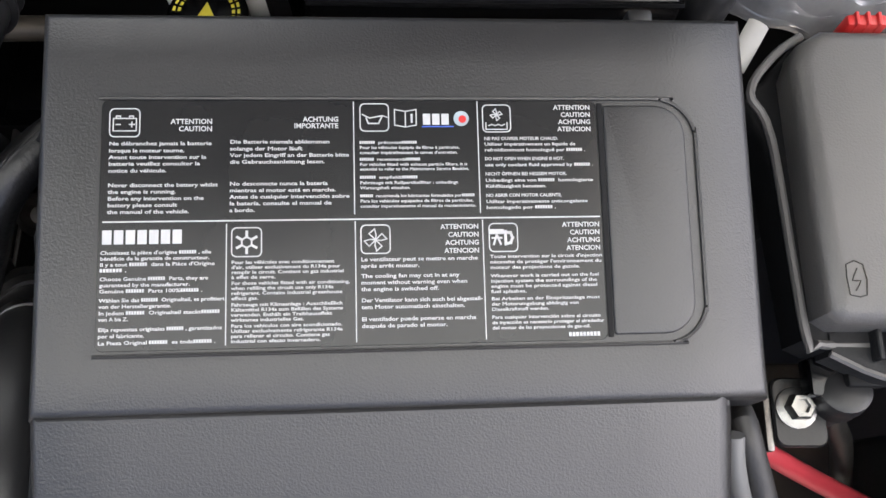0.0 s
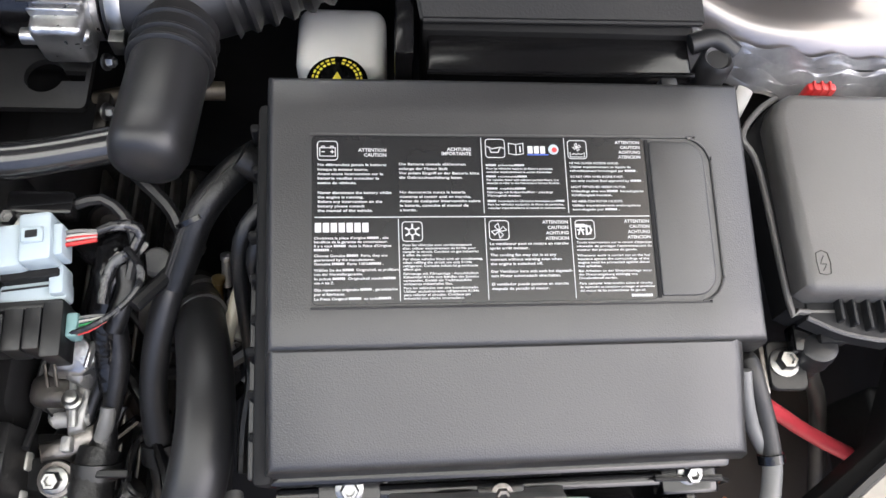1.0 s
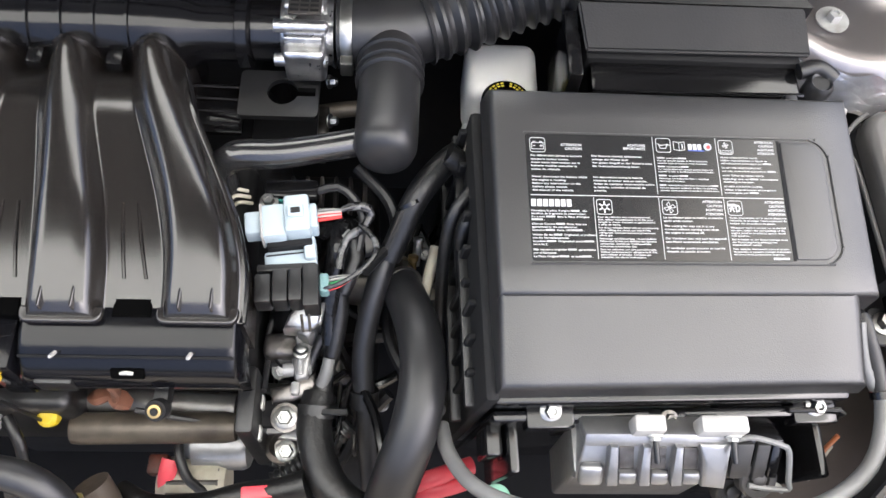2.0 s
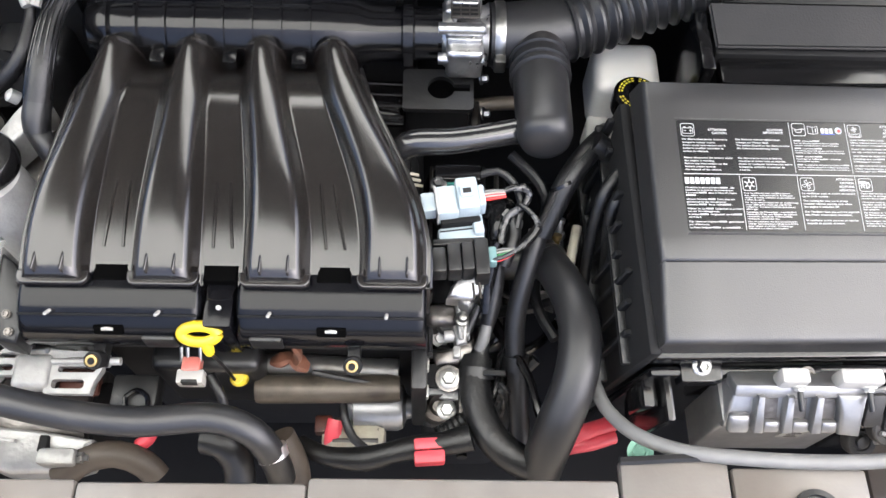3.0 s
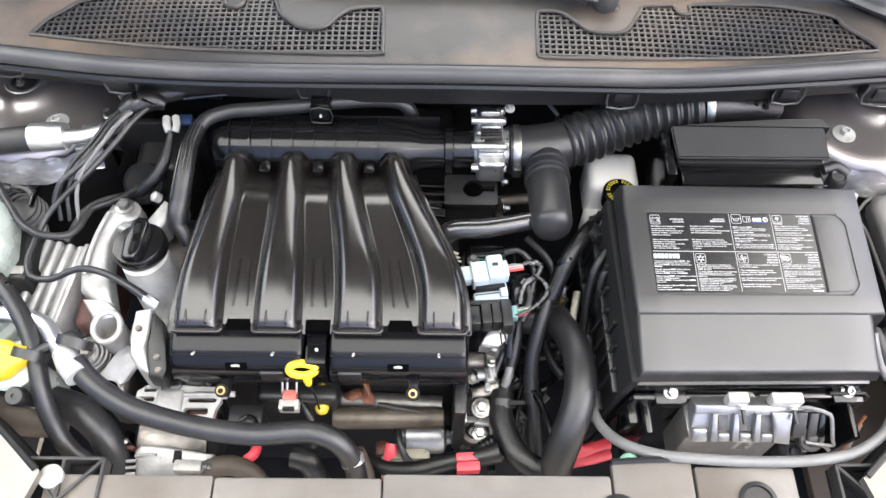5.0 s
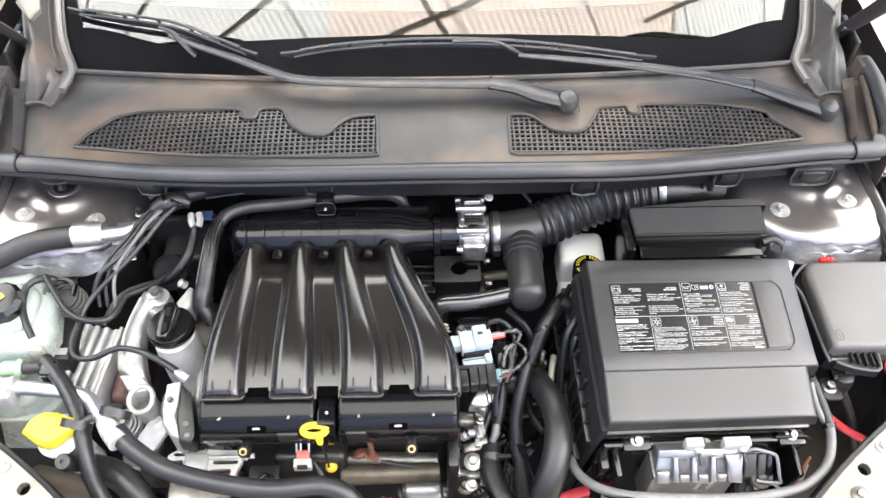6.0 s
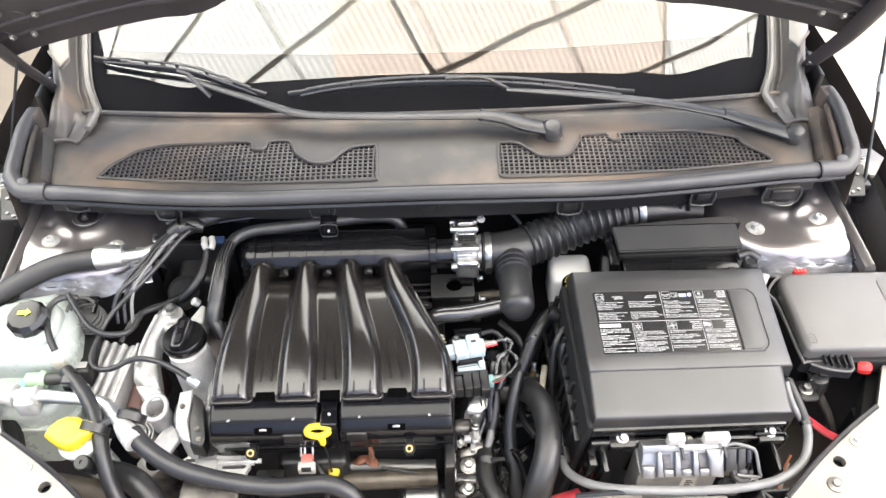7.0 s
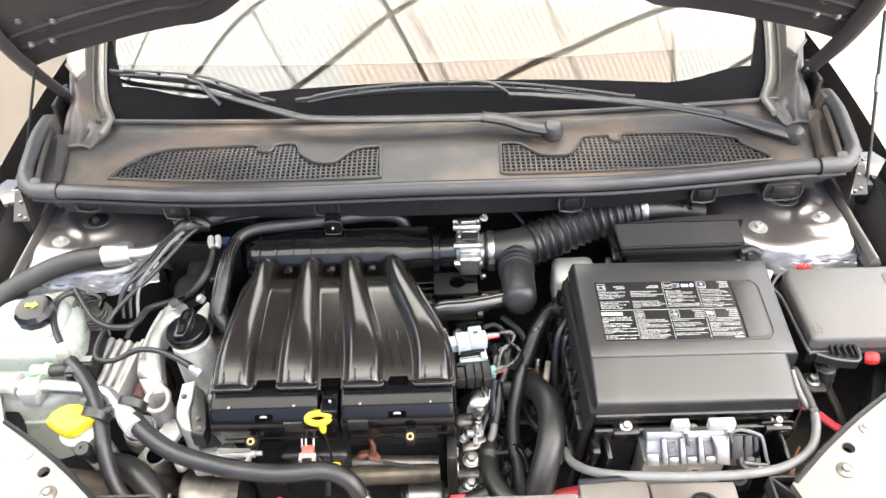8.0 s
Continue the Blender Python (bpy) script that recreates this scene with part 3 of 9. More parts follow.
SHELF_PAINT = material("pale grey shelf plastic", (0.135, 0.125, 0.112), 0.40, grain=0.15, grain_scale=300, stain=(0.085, 0.070, 0.056), stain_at=(0.48, 0.72), stain_scale=9, vary=0.2)
shelf = thing("front_shelf", "pale grey plastic shelf along the front crossmember", "trim panel", (0, -0.2, 0.8))
for x0, x1, y1 in ((-0.47, -0.278, -0.127), (-0.2768, -0.0835, -0.129), (-0.0823, 0.183, -0.124), (0.185, 0.28, -0.106), (0.282, 0.40, -0.112)):
    part("panel", box(x0, x1, -0.42, y1, 0.836, 0.850, 0.004), SHELF_PAINT, shelf)
part("rear_lip", tube([(0.185, -0.108, 0.851), (0.28, -0.104, 0.853), (0.40, -0.110, 0.852)], 0.004, 6), FLATBLACK, shelf)
part("round_mark", lathe([(0.022, 0), (0.022, 0.003), (0.017, 0.004), (0.016, 0.001)], (0.350, -0.152, 0.850), (0, 0, 1), 28), FLATBLACK, shelf)
part("round_mark", lathe([(0.026, 0), (0.026, 0.003), (0.02, 0.004), (0.019, 0.001)], (0.188, -0.172, 0.850), (0, 0, 1), 28), FLATBLACK, shelf)
for sx in (-1, 1):
    ex = 0.495 if sx > 0 else -0.452
    end = thing("ribbed_end_frame", "black ribbed plastic end of the crossmember", "bracket", (sx * 0.45, -0.14, 0.83), "crossmember ends")
    part("floor", box(ex - 0.048, ex + 0.048, -0.21, -0.108, 0.825, 0.832, 0.002), PITBLACK, end)
    for a, b in (((-0.046, -0.11), (0.046, -0.11)), ((-0.046, -0.21), (0.046, -0.21)), ((-0.046, -0.21), (-0.046, -0.11)), ((0.046, -0.21), (0.046, -0.11)), ((-0.046, -0.11), (0.046, -0.21)), ((0.0, -0.11), (0.0, -0.21)), ((0.046, -0.11), (-0.046, -0.21))):
        pa, pb = Vector((ex + a[0], a[1], 0.840)), Vector((ex + b[0], b[1], 0.840))
        d = pb - pa
        rib = box(-d.length / 2, d.length / 2, -0.002, 0.002, -0.008, 0.014, 0.001, m=Matrix.Translation((pa + pb) / 2) @ Matrix.Rotation(math.atan2(d.y, d.x), 4, "Z"))
        part("rib", rib, DULLRUBBER, end)
    part("pad", lathe([(0.014, 0), (0.014, 0.006), (0.010, 0.008)], ((ex + sx * 0.01), -0.132, 0.850), (0, 0, 1), 20), PALE, end)



# ---- cowl, grilles, seal, wipers ----
def cowl_front(x):
    return 0.362 + 0.045 * ease(abs(x) / 0.70) * (abs(x) / 0.70)


def cowl_back(x):
    return ws_base(x) + 0.004


def cowl_z(x, y):
    v = (y - cowl_front(x)) / (cowl_back(x) - cowl_front(x))
    return 1.016 - 0.028 * (abs(x) / 0.7) ** 2 + 0.006 * math.sin(math.pi * min(1, max(0, v))) - 0.010 * ease((v - 0.45) / 0.4) * (1 - ease((v - 0.9) / 0.1)) * (0.4 + 0.6 * (abs(x) / 0.7))


GRILLE_LEFT = [(-0.580, 0.430), (-0.562, 0.457), (-0.544, 0.472), (-0.526, 0.488), (-0.500, 0.497), (-0.468, 0.502), (-0.394, 0.501), (-0.327, 0.497), (-0.319, 0.478), (-0.311, 0.473), (-0.299, 0.473), (-0.294, 0.480), (-0.290, 0.495), (-0.256, 0.494), (-0.240, 0.458), (-0.224, 0.441), (-0.208, 0.431), (-0.179, 0.431), (-0.159, 0.454), (-0.139, 0.468), (-0.105, 0.471), (-0.100, 0.464), (-0.098, 0.425), (-0.098, 0.390), (-0.105, 0.384), (-0.189, 0.385), (-0.295, 0.390), (-0.378, 0.397), (-0.489, 0.413)]
GRILLE_RIGHT = [(0.109, 0.388), (0.110, 0.425), (0.112, 0.460), (0.118, 0.468), (0.145, 0.466), (0.168, 0.445), (0.184, 0.432), (0.226, 0.432), (0.246, 0.456), (0.257, 0.478), (0.264, 0.488), (0.305, 0.492), (0.309, 0.478), (0.314, 0.473), (0.323, 0.473), (0.328, 0.480), (0.333, 0.495), (0.395, 0.500), (0.456, 0.501), (0.532, 0.485), (0.545, 0.466), (0.575, 0.442), (0.583, 0.426), (0.551, 0.419), (0.425, 0.399), (0.296, 0.388), (0.171, 0.383), (0.117, 0.383)]


def inside(poly, x, y):
    c = False
    for (x0, y0), (x1, y1) in zip(poly, poly[1:] + poly[:1]):
        if (y0 > y) != (y1 > y) and x < (x1 - x0) * (y - y0) / (y1 - y0) + x0:
            c = not c
    return c


cowl = thing("cowl_panel", "weathered grey plastic cowl with brown dust and two mesh grilles", "cowl", (0, 0.45, 0.95))


def cowl_place(u, v):
    x = lerp(-0.705, 0.705, u)
    y = lerp(cowl_front(x), cowl_back(x), v)
    return (x, y, cowl_z(x, y))


bm = surface(282, 44, cowl_place)
gone = [f for f in bm.faces if any(inside(g, f.calc_center_median().x, f.calc_center_median().y) for g in (GRILLE_LEFT, GRILLE_RIGHT))]
bmesh.ops.delete(bm, geom=gone, context="FACES")
part("panel", bm, COWL, cowl)
for poly in (GRILLE_LEFT, GRILLE_RIGHT):
    rim = [(x, y, cowl_z(x, y) + 0.001) for x, y in poly]
    grille = part("grille", tube(rim + rim[:1], 0.0028, 8, 0.006), GRILLE, cowl)
    xs, ys = [p[0] for p in poly], [p[1] for p in poly]
    bars = bmesh.new()
    pitch = 0.0088
    x = min(xs)
    while x < max(xs):
        y = min(ys)
        while y < max(ys):
            for horizontal in (True, False):
                mx, my = (x + pitch / 2, y) if horizontal else (x, y + pitch / 2)
                if inside(poly, mx, my):
                    z = cowl_z(mx, my) - 0.002
                    w, l = 0.0013, pitch / 2 + 0.0005
                    hx, hy = (l, w) if horizontal else (w, l)
                    vs = [bars.verts.new((mx + a * hx, my + b * hy, z + c)) for c in (-0.003, 0) for a, b in ((-1, -1), (1, -1), (1, 1), (-1, 1))]
                    for q in ((4, 5, 6, 7), (0, 1, 5, 4), (1, 2, 6, 5), (2, 3, 7, 6), (3, 0, 4, 7)):
                        bars.faces.new([vs[i] for i in q])
            y += pitch
        x += pitch
    mesh_part = part("mesh", bars, GRILLE, grille, smooth=False)
    mesh_part["kind"] = "stuff"
part("plenum_floor", box(-0.66, 0.66, 0.405, 0.50, 0.950, 0.962, 0.004), PITBLACK, cowl)
part("back_lip", tube([(x, cowl_back(x) - 0.003, cowl_z(x, cowl_back(x)) + 0.003) for x in (-0.66, -0.5, -0.3, -0.1, 0.1, 0.3, 0.5, 0.66)], 0.005, 8, 0.03), COWL, cowl)
part("front_skirt", surface(60, 4, lambda u, v: (lerp(-0.66, 0.66, u), cowl_front(lerp(-0.66, 0.66, u)) - 0.006 * v, lerp(1.014 - 0.028 * (2 * u - 1) ** 2, 0.955, v))), FLATBLACK, cowl)
for cx, cy in ((-0.614, 0.394), (-0.452, 0.366), (-0.192, 0.361), (-0.014, 0.361), (0.226, 0.352), (0.455, 0.365), (0.590, 0.366)):
    w = 0.030 if cx > 0.5 else 0.0195
    clip = part("clip", box(cx - w, cx + w, cy, cy + 0.020, 0.958, 0.990, 0.002), FLATBLACK, cowl)
    part("clip_window", box(cx - w * 0.62, cx + w * 0.62, cy - 0.004, cy + 0.004, 0.968, 0.986, 0.002), RUBBER, clip)
    part("clip_rim", tube([(cx - w, cy - 0.001, 0.990), (cx - w + 0.001, cy - 0.002, 0.960), (cx + w - 0.001, cy - 0.002, 0.960), (cx + w, cy - 0.001, 0.990)], 0.0016, 6, 0.02), SEAL, clip)
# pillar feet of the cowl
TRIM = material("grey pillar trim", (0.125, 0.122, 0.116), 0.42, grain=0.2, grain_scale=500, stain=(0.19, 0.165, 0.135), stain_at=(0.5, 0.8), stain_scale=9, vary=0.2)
FOOT_Y = (0.525, 0.57, 0.609, 0.65, 0.685, 0.744, 0.82, 1.20)
FOOT_IN = (0.640, 0.632, 0.629, 0.648, 0.666, 0.677, 0.686, 0.700)
FOOT_OUT = (0.698, 0.702, 0.705, 0.712, 0.722, 0.732, 0.742, 0.765)


def foot_point(u, y):
    """Folded trim that climbs from the cowl end up beside the glass: gasket side at u = 0, wing side at u = 1."""
    x_in, x_out = float(np.interp(y, FOOT_Y, FOOT_IN)), float(np.interp(y, FOOT_Y, FOOT_OUT))
    low = cowl_z(0.65, 0.53) + 0.004
    edge = lerp(low, ws_z(x_in, max(y, 0.66)) + 0.012, ease((y - 0.55) / 0.13))
    up = ease((y - 0.525) / 0.10)
    ridge = 0.026 * math.exp(-((u - 0.70) / 0.17) ** 2) * up
    valley = -0.012 * math.exp(-((u - 0.30) / 0.12) ** 2) * up
    rise = 0.022 * u * up
    pinch = -0.010 * math.exp(-((u - 0.47) / 0.05) ** 2) * math.exp(-((y - 0.56) / 0.04) ** 2)
    return Vector((lerp(x_in, x_out, u), y + 0.012 * math.sin(math.pi * u) * (1 - up), edge + ridge + valley + rise + pinch))


for sx in (-1, 1):
    def side(p):
        return (sx * p.x, p.y, p.z)

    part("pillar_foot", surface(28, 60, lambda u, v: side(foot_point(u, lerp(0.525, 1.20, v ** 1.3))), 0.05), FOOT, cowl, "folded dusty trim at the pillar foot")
    part("foot_hem", tube([side(foot_point(u, 0.526) + Vector((0, -0.001, 0.001))) for u in (0.0, 0.2, 0.4, 0.6, 0.8, 1.0)], 0.003, 6, 0.01), FOOT, cowl)
    gasket = [side(foot_point(0.0, y) + Vector((-0.003, 0, 0.005))) for y in (0.56, 0.59, 0.612, 0.64, 0.67, 0.70, 0.76, 0.84, 1.0, 1.18)]
    part("pillar_gasket", tube(gasket, 0.0060, 8, 0.01), TRIM, cowl, "pale rubber gasket beside the glass")
    part("gasket_lip", tube([(x - sx * 0.008, y, z - 0.003) for x, y, z in gasket[2:]], 0.0028, 6, 0.02), SEAL, cowl)

    def upper(u, v):
        """Smooth upper trim whose lower edge is cut to a V."""
        w = lerp(0.34, 1.04, u)
        y = lerp(0.690 + 0.060 * abs(u - 0.38), 1.20, v ** 1.4)
        p = foot_point(min(1.0, w), y)
        return side(Vector((p.x, p.y, foot_point(0.62, y).z + 0.006 + 0.008 * math.sin(math.pi * u))))

    part("upper_trim", surface(12, 24, upper, 0.008), TRIM, cowl, "smooth grey upper pillar trim")
    part("trim_edge", tube([tuple(Vector(upper(u / 8, 0.0)) + Vector((0, -0.001, 0.001))) for u in range(9)], 0.0026, 6, 0.006), FOOT, cowl)

    # channel between the seal's end and the pillar foot
    part("channel_floor", surface(6, 14, lambda u, v: (sx * lerp(0.668 + 0.022 * v, 0.722, u), lerp(0.405, 0.560, v), 0.992 + 0.014 * v + 0.010 * u), 0.02), COWL, cowl)
    part("channel_fin", casting([(sx * 0.662, 0.424, 1.000), (sx * 0.670, 0.421, 1.012), (sx * 0.696, 0.532, 1.022), (sx * 0.684, 0.534, 1.004)][::sx], 0.03, 0.002, 2), COWL, cowl)
    part("inner_ridge", tube([(sx * 0.699, 0.412, 1.004), (sx * 0.703, 0.450, 1.012), (sx * 0.708, 0.500, 1.020), (sx * 0.713, 0.545, 1.024)], 0.0055, 8, 0.02), COWL, cowl)
    part("end_block", box(sx * 0.720 - 0.012, sx * 0.720 + 0.012, 0.552, 0.582, 0.995, 1.042, 0.004, 2), COWL, cowl)
    part("side_wall", surface(4, 14, lambda u, v: (sx * (0.722 + 0.012 * u), lerp(0.40, 0.575, v), 1.018 + 0.012 * v - 0.10 * u), 0.006), COWL, cowl)

seal_line = [(-0.722, 0.572, 1.034), (-0.727, 0.530, 1.031), (-0.724, 0.475, 1.024), (-0.720, 0.425, 1.014), (-0.700, 0.397, 1.006), (-0.60, 0.384, 1.008), (-0.45, 0.362, 1.012), (-0.318, 0.352, 1.015), (-0.16, 0.350, 1.017), (0.0, 0.350, 1.018), (0.16, 0.350, 1.017), (0.30, 0.354, 1.014), (0.456, 0.371, 1.010), (0.60, 0.388, 1.008), (0.700, 0.397, 1.006), (0.720, 0.425, 1.014), (0.724, 0.475, 1.024), (0.727, 0.530, 1.031), (0.722, 0.572, 1.034)]
seal = thing("bonnet_seal", "grey tubular rubber seal along the cowl edge", "seal", (0, 0.36, 0.99))
part("bulb", tube(seal_line, 0.0125, 14, 0.02), SEAL, seal)
part("carrier", tube([(x, y - 0.007, z - 0.016) for x, y, z in seal_line[4:-4]], 0.006, 8, 0.03), FLATBLACK, seal)
for sx in (-1, 1):
    part("joint_sleeve", tube([(sx * 0.652, 0.391, 1.0065), (sx * 0.662, 0.392, 1.006), (sx * 0.700, 0.398, 1.006), (sx * 0.721, 0.426, 1.014)], 0.0150, 14, 0.008), SEAL, seal, "moulded corner sleeve")
    part("sleeve_groove", lathe([(0.0135, -0.0012), (0.0158, -0.0012), (0.0158, 0.0012), (0.0135, 0.0012)], (sx * 0.651, 0.391, 1.0065), (1, 0.13 * sx, 0), 20), FLATBLACK, seal)
    part("sleeve_pad", lathe([(0.012, 0), (0.011, 0.003), (0.006, 0.004)], (sx * 0.694, 0.401, 1.017), (0, -0.2, 1), 16), SEAL, seal)
part("lip_groove", tube([(x, y + 0.004, z + 0.0112) for x, y, z in seal_line[4:-4]], 0.0016, 6, 0.03), FLATBLACK, seal, "dark groove along the seal")


def wiper(head_pts, arm_pts, widths, blade_pts, pivot, spare):
    w = thing("wiper", "grey-black windscreen wiper arm and blade parked on the glass", "wiper", pivot, "windscreen wipers")
    px, py, pz = pivot
    part("head", tube(head_pts, [0.019, 0.021, 0.0185, 0.0165], 12, 0.008, flat=0.5), WIPER, w)
    part("arm", tube(arm_pts, widths, 12, 0.012, flat=0.42), WIPER, w)
    part("joint_pin", lathe([(0.004, -0.0135), (0.004, 0.0135)], head_pts[-1], (0.15, 1, 0), 12), FLATBLACK, w)
    part("pivot_cap", lathe([(0.017, -0.004), (0.0185, 0.006), (0.0175, 0.015), (0.0125, 0.0215), (0.004, 0.0235)], (px, py, pz), (0, -0.25, 1), 28), WIPER, w)
    part("pivot_boss", lathe([(0.028, -0.030), (0.026, -0.016), (0.020, -0.010)], (px, py - 0.006, pz), (0, -0.25, 1), 28), COWL, w)
    blade = part("blade", tube(blade_pts, 0.0042, 8, 0.02, flat=1.5), RUBBER, w)
    up = Vector((0, -0.1, 1.0)) * 0.015
    n = len(blade_pts)
    top, _ = spline([Vector(p) + up * (0.25 + 0.9 * math.sin(math.pi * i / (n - 1))) for i, p in enumerate(blade_pts)], 0.012)
    part("bridge", tube([tuple(p) for p in top[3:-3]], 0.0034, 8, 0.02, flat=0.7), WIPER, blade)
    for i in range(5, len(top) - 5, 5):
        part("claw", tube([tuple(top[i]), tuple(top[i] - up * 0.9)], 0.0032, 6), WIPER, blade)
    part("carrier", tube([tuple(p - up * 0.55 + Vector((0, -0.004, 0))) for p in top[2:-2]], 0.0022, 6, 0.02), SEAL, blade)
    part("hook", tube(spare, [0.006, 0.006, 0.005] + [0.005] * (len(spare) - 3), 8, 0.008, flat=0.6), WIPER, w)
    return w


wiper([(0.205, 0.482, 1.036), (0.162, 0.493, 1.040), (0.128, 0.508, 1.043), (0.085, 0.518, 1.045)],
      [(0.091, 0.520, 1.043), (-0.013, 0.519, 1.045), (-0.124, 0.523, 1.045), (-0.227, 0.535, 1.043), (-0.281, 0.562, 1.040), (-0.339, 0.597, 1.037), (-0.394, 0.619, 1.042), (-0.455, 0.644, 1.050)],
      [0.015, 0.0135, 0.0125, 0.0115, 0.0105, 0.0092, 0.008, 0.0065],
      [(-0.651, 0.734, 1.039), (-0.573, 0.705, 1.042), (-0.455, 0.668, 1.045), (-0.376, 0.636, 1.039), (-0.304, 0.608, 1.033)], (0.206, 0.481, 1.030),
      [(-0.410, 0.615, 1.029), (-0.429, 0.623, 1.049), (-0.444, 0.631, 1.066), (-0.467, 0.645, 1.066)])
wiper([(0.636, 0.485, 1.006), (0.600, 0.500, 1.012), (0.562, 0.514, 1.018), (0.522, 0.526, 1.026)],
      [(0.529, 0.525, 1.024), (0.440, 0.538, 1.038), (0.358, 0.546, 1.048), (0.284, 0.553, 1.054), (0.194, 0.560, 1.060), (0.133, 0.566, 1.062)],
      [0.015, 0.0138, 0.0122, 0.0102, 0.008, 0.0062],
      [(-0.264, 0.605, 1.036), (-0.170, 0.608, 1.045), (-0.053, 0.608, 1.050), (0.052, 0.607, 1.049), (0.158, 0.605, 1.044), (0.265, 0.603, 1.034), (0.375, 0.603, 1.021)], (0.639, 0.484, 1.002),
      [(0.140, 0.585, 1.048), (0.115, 0.575, 1.071), (0.094, 0.577, 1.081), (0.061, 0.578, 1.083), (0.025, 0.583, 1.078)])

# ---- raised bonnet on its hinges and stays ----
bonnet = thing("bonnet", "raised dark grey bonnet seen from below", "bonnet", (0, 0.64, 1.13))


def skin(u, v, off=0.0):
    x = lerp(-0.78, 0.78, u)
    s = (0.115 * (1 - (x / 0.74) ** 2) if abs(x) < 0.74 else -0.02) + 0.21 * ease((0.44 - abs(x)) / 0.25)
    s = lerp(s, 1.02 - 0.10 * (x / 0.78) ** 2, v)
    a = radians(57)
    bow = 0.05 * (1 - (x / 0.78) ** 2) - 0.06 * ease((0.48 - abs(x)) / 0.25) + 0.03 * math.sin(math.pi * v)
    return (x, 0.655 - s * math.cos(a) + (bow + off) * math.sin(a), 1.115 + s * math.sin(a) + (bow + off) * math.cos(a))


part("outer_skin", surface(30, 20, lambda u, v: skin(u, v, 0.012), 0.003, (0, 0.8, 0.4)), BONNET, bonnet)
part("inner_frame", surface(30, 20, lambda u, v: skin(u, v, 0.02 * math.sin(math.pi * min(1, max(0, (v - 0.14) / 0.8))) ** 0.5 * (1 if 0.08 < u < 0.92 and v > 0.14 else 0) - 0.012)), BONNET, bonnet)
for v in (0.055, 0.095):
    part("pressed_bead", tube([skin(i / 30, v, -0.0130) for i in range(31)], 0.0045, 8, 0.05), BONNET, bonnet)
part("edge_hem", tube([skin(i / 24, 0.0, -0.002) for i in range(25)], 0.009, 8, 0.05), BONNET, bonnet)
for sx in (-1, 1):
    hinge = part("hinge", box(sx * 0.735 - 0.005, sx * 0.735 + 0.005, 0.63, 0.71, 0.93, 1.03, 0.003), FLATBLACK, bonnet, "black pressed steel hinge")
    part("arm", tube([(sx * 0.725, 0.68, 1.005), (sx * 0.727, 0.664, 1.04), (sx * 0.745, 0.630, 1.105), (sx * 0.762, 0.60, 1.18), (sx * 0.765, 0.57, 1.25)], [0.013, 0.016, 0.019, 0.020, 0.017], 10, 0.02, flat=0.4), BONNET, hinge)
    part("pivot_pin", lathe([(0.008, -0.006), (0.008, 0.006)], (sx * 0.722, 0.668, 1.035), (1, 0, 0), 14), STEEL, hinge)
    for bx, by, bz, br in ((0.735, 0.66, 1.14, 0.010), (0.69, 0.645, 1.165, 0.013), (0.60, 0.64, 1.195, 0.011)):
        part("recess", lathe([(br, -0.002), (br * 1.25, 0.0), (br * 1.35, -0.001)], skin((sx * bx / 0.78 + 1) / 2, 0.06 + 0.04 * (br > 0.0105), -0.014), (0, -0.9, -0.4), 20), BONNET, bonnet)
    for bx, bz in ((0.714, 1.223), (0.654, 1.221), (0.707, 1.179), (0.668, 1.185)):
        bolt((sx * bx, 0.592, bz), 0.0045, 0.006, (0, -0.9, -0.4), label="steel bolt on the bonnet underside", group="bonnet bolts")
stay = thing("gas_strut", "thin bonnet stay with a dark rod", "strut", (-0.74, 0.40, 0.93), "bonnet stays")
part("rod", tube([(-0.789, 0.522, 0.93), (-0.725, 0.60, 1.124)], 0.0026, 10), FLATBLACK, stay)
stay = thing("gas_strut", "bonnet stay with a bright middle collar", "strut", (0.735, 0.35, 0.93), "bonnet stays")
part("rod", tube([(0.776, 0.438, 0.93), (0.7925, 0.60, 1.184)], 0.0032, 10), FLATBLACK, stay)
part("collar", tube([(0.7848, 0.525, 1.066), (0.7865, 0.541, 1.092)], 0.0046, 10), STEEL, stay)
part("foot_bracket", box(0.768, 0.786, 0.428, 0.446, 0.885, 0.932, 0.003), FLATBLACK, stay)



# ---- battery cover with its label ----
def deck(x, y):
    """Height of the cover's top face."""
    if y < 0.05:
        return lerp(0.914, 0.931, (y + 0.02) / 0.07)
    return lerp(0.932, 0.945, (y - 0.05) / 0.19)


cover = thing("battery_cover", "grained black plastic battery cover with a printed warning label", "battery cover", (0.37, 0.11, 0.80))


